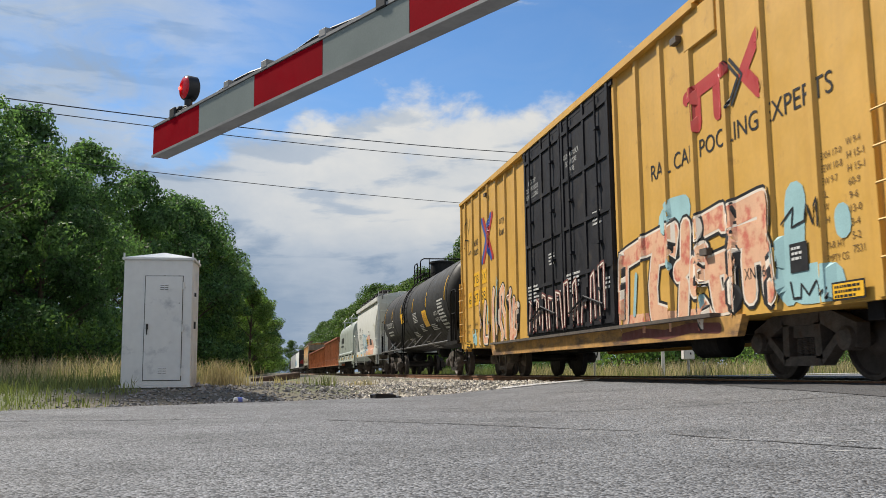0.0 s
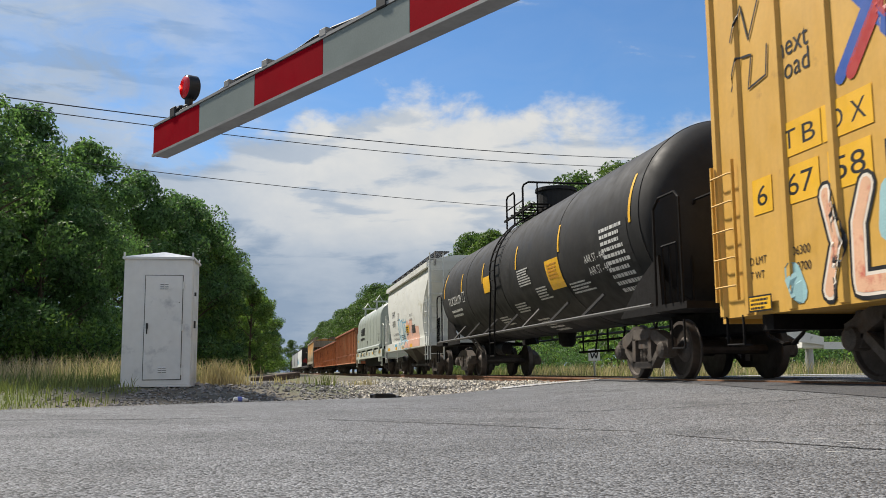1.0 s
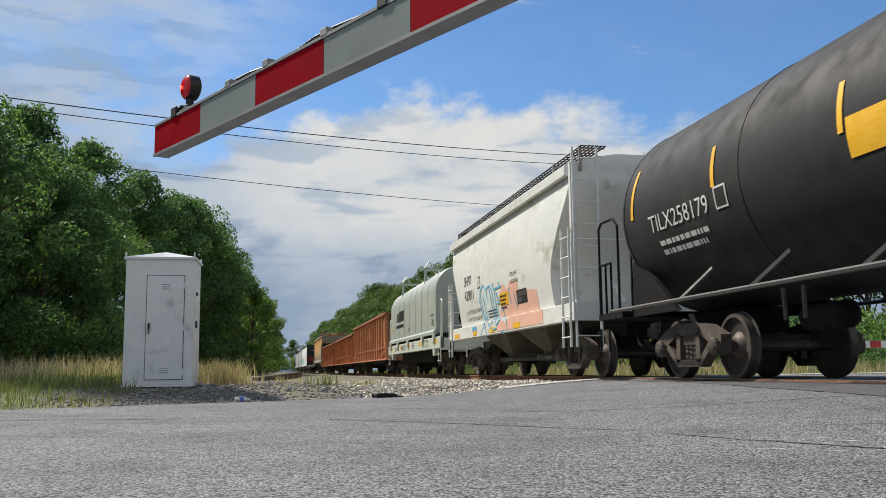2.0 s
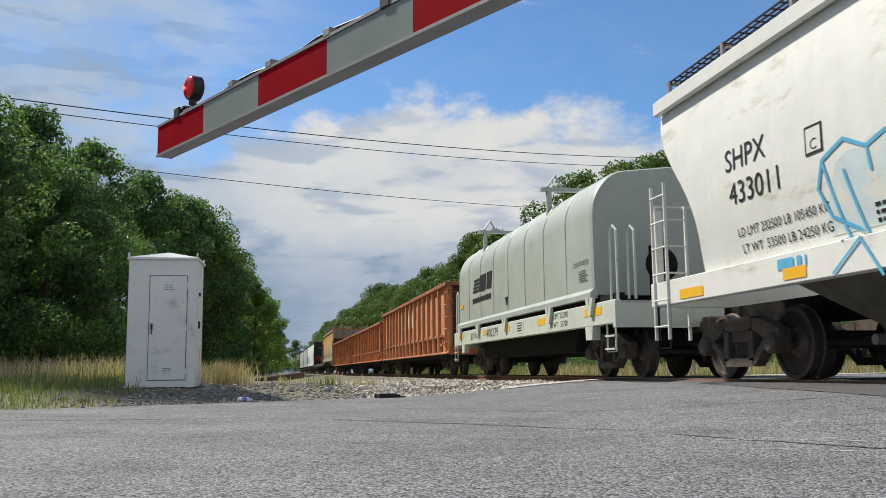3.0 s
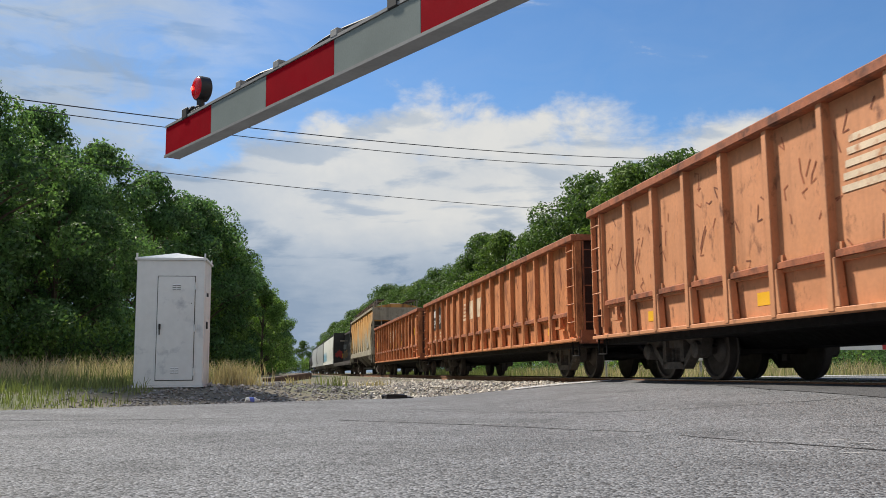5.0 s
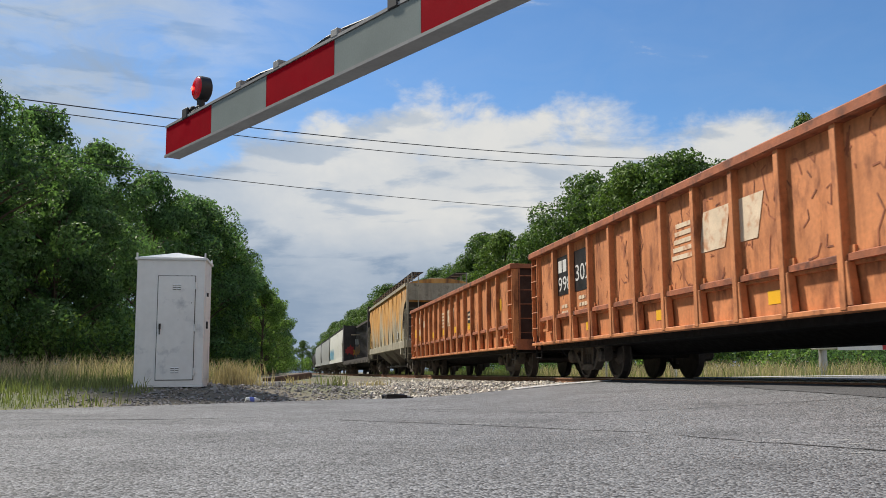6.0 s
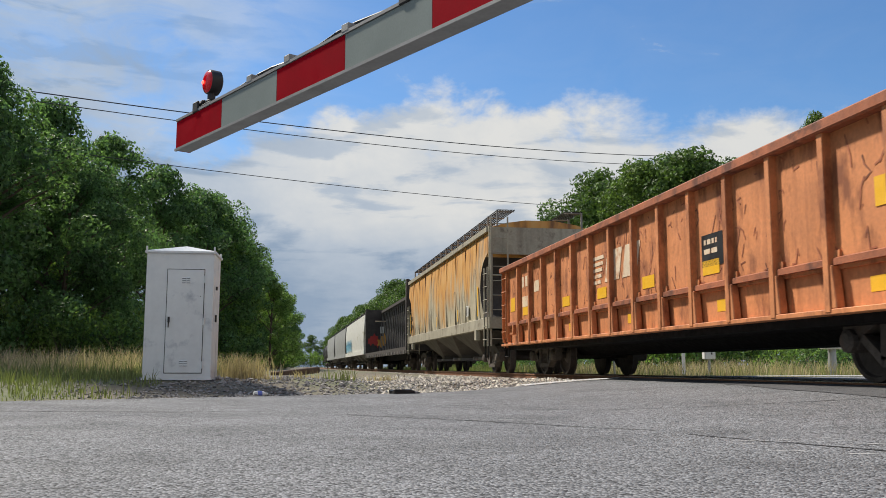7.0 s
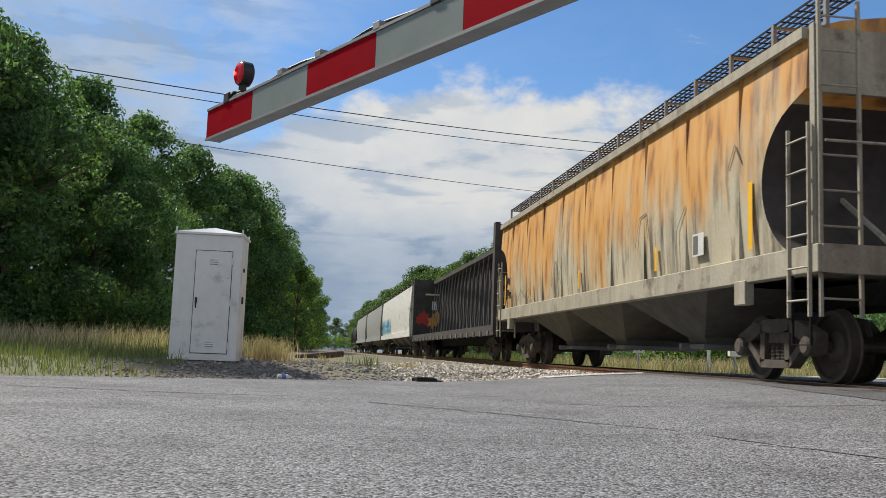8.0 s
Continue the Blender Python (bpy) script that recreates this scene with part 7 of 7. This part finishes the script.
def make_tree(h, w, seed, leaf, low=0.25, per=420, size=0.115, clumps=84):
    """A broad-leaved tree: trunk, limbs to the clumps, crown of leaf clumps. Stands at the origin."""
    rnd = np.random.RandomState(seed)
    tree = new("tree")
    cs, rs = [], []
    for i in range(clumps):
        t = rnd.rand() ** 0.8
        z = h * (low + (0.97 - low) * t)
        prof = math.sin(math.pi * min(1, max(0.05, (t * 0.80 + 0.2)))) ** 0.7
        a = rnd.uniform(0, 6.283)
        q = w * 0.5 * prof * math.sqrt(rnd.rand()) * rnd.uniform(0.85, 1.15)
        cs.append((math.cos(a) * q, math.sin(a) * q, z))
        rs.append(rnd.uniform(0.06, 0.125) * w)
    cs.append((rnd.uniform(-0.3, 0.3), rnd.uniform(-0.3, 0.3), h * 0.96))
    rs.append(0.1 * w)
    v, f = leaf_cloud(np.array(cs), np.array(rs), per, size, rnd)
    ob = new("crown", mesh_of("crown", v, f, leaf))
    ob.parent = tree
    bm = bmesh.new()
    bm_tube(bm, [(0, 0, -0.3), (0.08, 0, h * 0.25), (-0.05, 0.1, h * 0.55), (0, 0, h * 0.9)], h * 0.018, 8, h * 0.004)
    for c in cs[:22]:
        z0 = max(h * 0.15, c[2] - h * 0.2)
        bm_tube(bm, [(0, 0, z0), (c[0] * 0.5, c[1] * 0.5, (z0 + c[2]) / 2 + 0.2), c], h * 0.006, 5, h * 0.0015)
    part("trunk", bm, "bark", tree)
    return tree


def make_shrub(h, w, seed, leaf, size=0.09, per=260, clumps=16):
    rnd = np.random.RandomState(seed)
    ob_e = new("shrub")
    cs = [(rnd.uniform(-0.5, 0.5) * w, rnd.uniform(-0.5, 0.5) * w, h * rnd.uniform(0.15, 0.85)) for _ in range(clumps)]
    rs = [rnd.uniform(0.16, 0.3) * h for _ in range(clumps)]
    v, f = leaf_cloud(np.array(cs), np.array(rs), per, size, rnd, 0.9)
    o = new("foliage", mesh_of("foliage", v, f, leaf))
    o.parent = ob_e
    bm = bmesh.new()
    for c in cs[:8]:
        bm_tube(bm, [(c[0] * 0.2, c[1] * 0.2, -0.1), (c[0] * 0.6, c[1] * 0.6, c[2] * 0.5), c], 0.025, 4, 0.006)
    part("stem", bm, "bark", ob_e)
    return ob_e


LEFT = "dense green broadleaf tree at the edge of the wood"
RIGHT = "green broadleaf tree standing beyond the railway"
protos = []
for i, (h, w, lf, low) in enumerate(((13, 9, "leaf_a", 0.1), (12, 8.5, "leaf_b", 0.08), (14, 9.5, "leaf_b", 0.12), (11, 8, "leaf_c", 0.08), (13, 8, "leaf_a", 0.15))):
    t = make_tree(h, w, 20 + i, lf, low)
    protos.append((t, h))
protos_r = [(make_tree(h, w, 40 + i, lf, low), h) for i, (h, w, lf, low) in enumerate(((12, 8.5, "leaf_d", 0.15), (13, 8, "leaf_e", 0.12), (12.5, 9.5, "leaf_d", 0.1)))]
shrubs = [(make_shrub(2.6, 3.2, 50 + i, lf), 2.6) for i, lf in enumerate(("leaf_c", "leaf_a", "leaf_b"))]
used = set()


def plant(kind, i, x, y, h, turn, label, category, group, squash=1.0):
    src, h0 = kind[i % len(kind)]
    s = h / h0
    m = pose(x, y, ground_z(x, y) - 0.1, 0, 0, turn)
    if id(src) in used:
        ob = copy_thing(src, m)
    else:
        ob = src
        used.add(id(src))
        ob.matrix_world = m
    ob.scale = (s * squash, s * squash, s)
    return tagged(ob, label, category, group)


rnd_t = random.Random(11)
# wood edge on the near side of the line: (x, y, height)
WOOD = ((-6.6, 80, 15.0), (-6.8, 74, 14.2), (-5.8, 87, 13.2), (-1.9, 93, 9.4), (-1.3, 106, 9.4), (-19.5, 33.5, 15.5), (-16.0, 40.0, 14.0), (-11.8, 50.5, 11.5), (-16.5, 36, 13.2), (-22, 40, 16.0), (-14.5, 44, 13.6), (-20, 48, 16.4), (-13.5, 53, 14.2), (-18, 57, 14.2), (-11.5, 60, 14.0), (-16, 66, 15.4), (-9.6, 68, 14.6),
        (-14, 76, 15), (-7.8, 76, 14.6), (-12, 86, 15), (-7.9, 85, 15.4), (-7.2, 93, 15.0), (-10, 97, 15), (-3.4, 104, 11.6), (-8, 110, 15), (-3.2, 114, 11.4),
        (-2.2, 124, 10.6), (-6, 126, 14), (-1.8, 136, 10.0), (-27, 36, 16), (-25, 30, 15), (-30, 44, 17), (-1.2, 150, 9.5), (-4, 150, 13), (-24, 56, 16), (-22, 66, 16),
        (-3.4, 255, 12), (-2.4, 278, 12.5), (-2.5, 305, 13), (-6, 240, 13), (-17.5, 27, 15), (-21, 22, 15.5), (-15.5, 24, 13), (-26, 20, 16), (-20, 16, 14))
plant(protos, 2, -15.4, 37.5, 16.2, 30, LEFT, "tree", "wood edge trees", 0.72)
# two tall trees, mostly out of view, added to shade the hut
for i, (x, y, h, q) in enumerate(((-11.9, 26.2, 17.6, 0.52), (-14.0, 28.6, 18.6, 0.60))):
    plant(protos, i + 1, x, y, h, 70 * i, LEFT, "tree", "wood edge trees", q)
for i, (x, y, h) in enumerate(WOOD):
    plant(protos, i, x, y, h * (1.07 if y < 62 else 1.0), rnd_t.uniform(0, 360), LEFT, "tree", "wood edge trees", 1.0)
FAR_RIGHT = ((26.2, 66, 16.6), (23, 78, 13.6), (27, 58, 14.2), (30.8, 60, 16.2), (21.5, 88, 13), (19.5, 97, 12.6), (18.2, 108, 12.4), (17, 120, 12.4), (16.2, 132, 12.6), (15.5, 144, 12.6), (14.2, 158, 12.6), (14, 175, 12.6), (13.5, 165, 12.5), (15, 150, 12.5), (16, 138, 13), (16.5, 126, 12), (17.5, 114, 12.2), (18.5, 102, 12), (20, 92, 12.2), (20.5, 82, 12.4), (22, 74, 13.4), (23.5, 68, 14.2),
             (24.5, 60, 13.4), (28, 62, 16.8), (29.5, 55, 13.0), (26, 80, 13), (25, 95, 13), (33.5, 58, 13.5), (36, 50, 12.0), (40, 47, 12.0), (24.6, 70, 15.2), (22.6, 82, 14.4), (21.0, 93, 13.8), (22, 120, 13), (20, 150, 13), (14.5, 190, 12), (14, 208, 12), (14.5, 230, 12.5), (15, 255, 13), (16, 285, 14), (17, 320, 15), (-9, 235, 14), (-8, 265, 14), (-9, 300, 15), (-16, 440, 17), (-6, 446, 16), (2, 440, 17), (10, 445, 16.5), (18, 440, 17), (26, 446, 17), (34, 440, 18))
plant(protos_r, 1, 32.6, 51.5, 16.6, 10, RIGHT, "tree", "trees beyond the line", 0.5)
for i, (x, y, h) in enumerate(FAR_RIGHT):
    plant(protos_r, i, x, y, h * rnd_t.uniform(0.9, 1.12), rnd_t.uniform(0, 360), RIGHT, "tree", "trees beyond the line", 1.05)
for i in range(30):
    y = 37 + i * 3.1
    x = 13.2 + 0.055 * y + rnd_t.uniform(-0.6, 2.6)
    plant(shrubs, i, x, y, rnd_t.uniform(1.5, 2.6), rnd_t.uniform(0, 360), "leafy green shrub in the rough beyond the rails", "shrub", "shrubs beyond the line")
for i in range(16):
    plant(shrubs, i, 17.5 + i * 1.9, 30.5 + i * 0.95 + rnd_t.uniform(-0.8, 1.2), rnd_t.uniform(1.5, 2.3), rnd_t.uniform(0, 360), "leafy green shrub in the rough beyond the rails", "shrub", "shrubs beyond the line")
for i in range(26):
    x = 15 + i * 1.7
    plant(shrubs, i, x, 37 + i * 0.75 + rnd_t.uniform(-1.5, 2.5), rnd_t.uniform(2.6, 4.2), rnd_t.uniform(0, 360), "tall leafy thicket beyond the crossing", "shrub", "thicket beyond the crossing")
for i in range(14):
    plant(shrubs, i, -15 + i * 1.0, 158 + (i % 3) * 4, rnd_t.uniform(3.5, 4.8), rnd_t.uniform(0, 360), "leafy thicket far along the line", "shrub", "far thicket")
for i in range(9):
    plant(shrubs, i, -5.5 + i * 0.75, 246 + (i % 3) * 6, rnd_t.uniform(3.6, 4.8), rnd_t.uniform(0, 360), "leafy thicket far along the line", "shrub", "far thicket")
for i in range(8):
    plant(shrubs, i, -15 + i * 1.9, 345 + (i % 3) * 7, rnd_t.uniform(6.0, 7.5), rnd_t.uniform(0, 360), "leafy thicket far along the line", "shrub", "far thicket")
for i in range(12):
    plant(shrubs, i, -7.5 + (i % 4) * 1.3, 178 + i * 13, rnd_t.uniform(3.2, 5.0), rnd_t.uniform(0, 360), "leafy thicket far along the line", "shrub", "far thicket")
for i in range(10):
    plant(shrubs, 3 * i, -8 + i * 3.0, 428 + (i % 3) * 3, rnd_t.uniform(6.0, 8.0), rnd_t.uniform(0, 360), "leafy thicket far along the line", "shrub", "far thicket")
for i in range(16):
    plant(shrubs, i, -22 + i * 1.0, 45 + (i % 3) * 3, rnd_t.uniform(2.6, 3.6), rnd_t.uniform(0, 360), "dark leafy undergrowth below the wood edge", "shrub", "undergrowth")
for i in range(22):
    y = 34 + i * 4.6
    x = -15.0 + (y - 34) * 0.155 + rnd_t.uniform(-0.8, 0.8)
    plant(shrubs, i, x, y, rnd_t.uniform(2.0, 3.6), rnd_t.uniform(0, 360), "dark leafy undergrowth below the wood edge", "shrub", "undergrowth")


def grass(name, label, count, place, h, width, material, seed, lean=0.25):
    rnd = np.random.RandomState(seed)
    vs, fs = [], []
    for _ in range(count):
        p = place(rnd)
        if p is None:
            continue
        hh = h * rnd.uniform(0.5, 1.25)
        a = rnd.uniform(0, 6.283)
        dx, dy = math.cos(a) * width, math.sin(a) * width
        lx, ly = rnd.normal(0, lean * hh, 2)
        x, y, z = p
        n_ = len(vs)
        vs += [(x - dx, y - dy, z - 0.03), (x + dx, y + dy, z - 0.03), (x + dx * 0.7 + lx * 0.35, y + dy * 0.7 + ly * 0.35, z + hh * 0.6),
               (x - dx * 0.7 + lx * 0.35, y - dy * 0.7 + ly * 0.35, z + hh * 0.6), (x + lx, y + ly, z + hh)]
        fs += [(n_, n_ + 1, n_ + 2, n_ + 3), (n_ + 3, n_ + 2, n_ + 4)]
    return tagged(new(name, mesh_of(name, vs, fs, material)), label, "grass", kind="stuff")


def tuft(cx, cy, r):
    def f(rn):
        x, y = rn.normal(cx, r), rn.normal(cy, r)
        return (x, y, ground_z(x, y))
    return f


def meadow(x0, x1, y0, y1, dmin=0.5, clump=0.0):
    def f(rn):
        x, y = rn.uniform(x0, x1), rn.uniform(y0, y1)
        if off_road(x, y) < dmin or (-2.6 < x < -1.1 and 15.6 < y < 17.2):
            return None
        if clump and noise.noise((x * 0.8, y * 0.8, 7)) < clump:
            return None
        return (x, y, ground_z(x, y))
    return f


grass("tall_dry_grass", "tall straw-coloured grass gone to seed", 9000, meadow(-17, -2.3, 19.5, 36, 3.5), 0.62, 0.008, "dry_grass", 4)
grass("green_grass", "green weedy grass on the verge", 12000, meadow(-12, -2.1, 11, 26, 0.5, -0.1), 0.22, 0.008, "green_grass", 5)
grass("tall_green_grass", "rank green grass below the trees", 7000, meadow(-16, -2.3, 18, 40, 3.0), 0.42, 0.009, "green_grass", 6)
grass("verge_weeds", "low green weeds along the road's edge", 16000, meadow(-14, -2.0, 9, 24, 0.15, -0.25), 0.085, 0.008, "green_grass", 15)
grass("dry_tuft", "clump of straw-coloured grass beside the hut", 700, tuft(-0.85, 17.2, 0.25), 0.42, 0.006, "dry_grass", 7)
grass("weeds", "green weeds growing through the gravel", 90, tuft(1.05, 18.4, 0.16), 0.24, 0.008, "green_grass", 8)
grass("weeds", "brownish weeds growing through the gravel", 80, tuft(1.9, 19.4, 0.2), 0.16, 0.008, "dry_grass", 9)
grass("weeds", "brownish weeds growing through the gravel", 60, tuft(0.3, 18.8, 0.2), 0.16, 0.008, "dry_grass", 13)
grass("verge_grass", "tall straw-coloured grass beyond the rails", 9000, meadow(10.8, 24, 21, 44, 1.4), 0.62, 0.010, "dry_grass", 10)
grass("verge_green", "green grass beyond the rails", 7000, meadow(10.6, 24, 20, 50, 1.2), 0.5, 0.010, "green_grass", 11)
grass("line_grass", "patchy grass along the line beyond the rails", 6000, meadow(10.2, 15, 40, 110, 1.2), 0.6, 0.012, "green_grass", 12)


def wires():
    """Three wires in one upright plane, each with its sag."""
    for i, (c2, c1, c0) in enumerate(((1.93, 3.68, 13.55), (1.99, 3.23, 13.10), (1.71, 1.66, 10.84))):
        bm = bmesh.new()
        pts = []
        for k in range(41):
            t = -0.6 + 1.75 * k / 40
            pts.append((-12.77 + 41.87 * t, 45 + 30 * t, c0 + c1 * t + c2 * t * t))
        bm_tube(bm, pts, (0.030, 0.024, 0.020)[i], 5)
        tagged(part("overhead_wire", bm, "wire"), "thin dark overhead wire strung across the sky", "wire", "overhead wires")


wires()


# ---- what moves ----
def motions():
    for car, yc in train:
        walk(car, [(t, pose(TRACK, yc - SPEED * t, RAIL)) for t in (0.0, 2.0, 4.0, 6.0, 8.0)])
    turn = math.degrees(SPEED / WHEEL_R) / FPS
    for w, y in wheelsets:
        walk(w, [(k / FPS, pose(0, y, WHEEL_R, (turn * k) % 360)) for k in range(0, 241)])


motions()
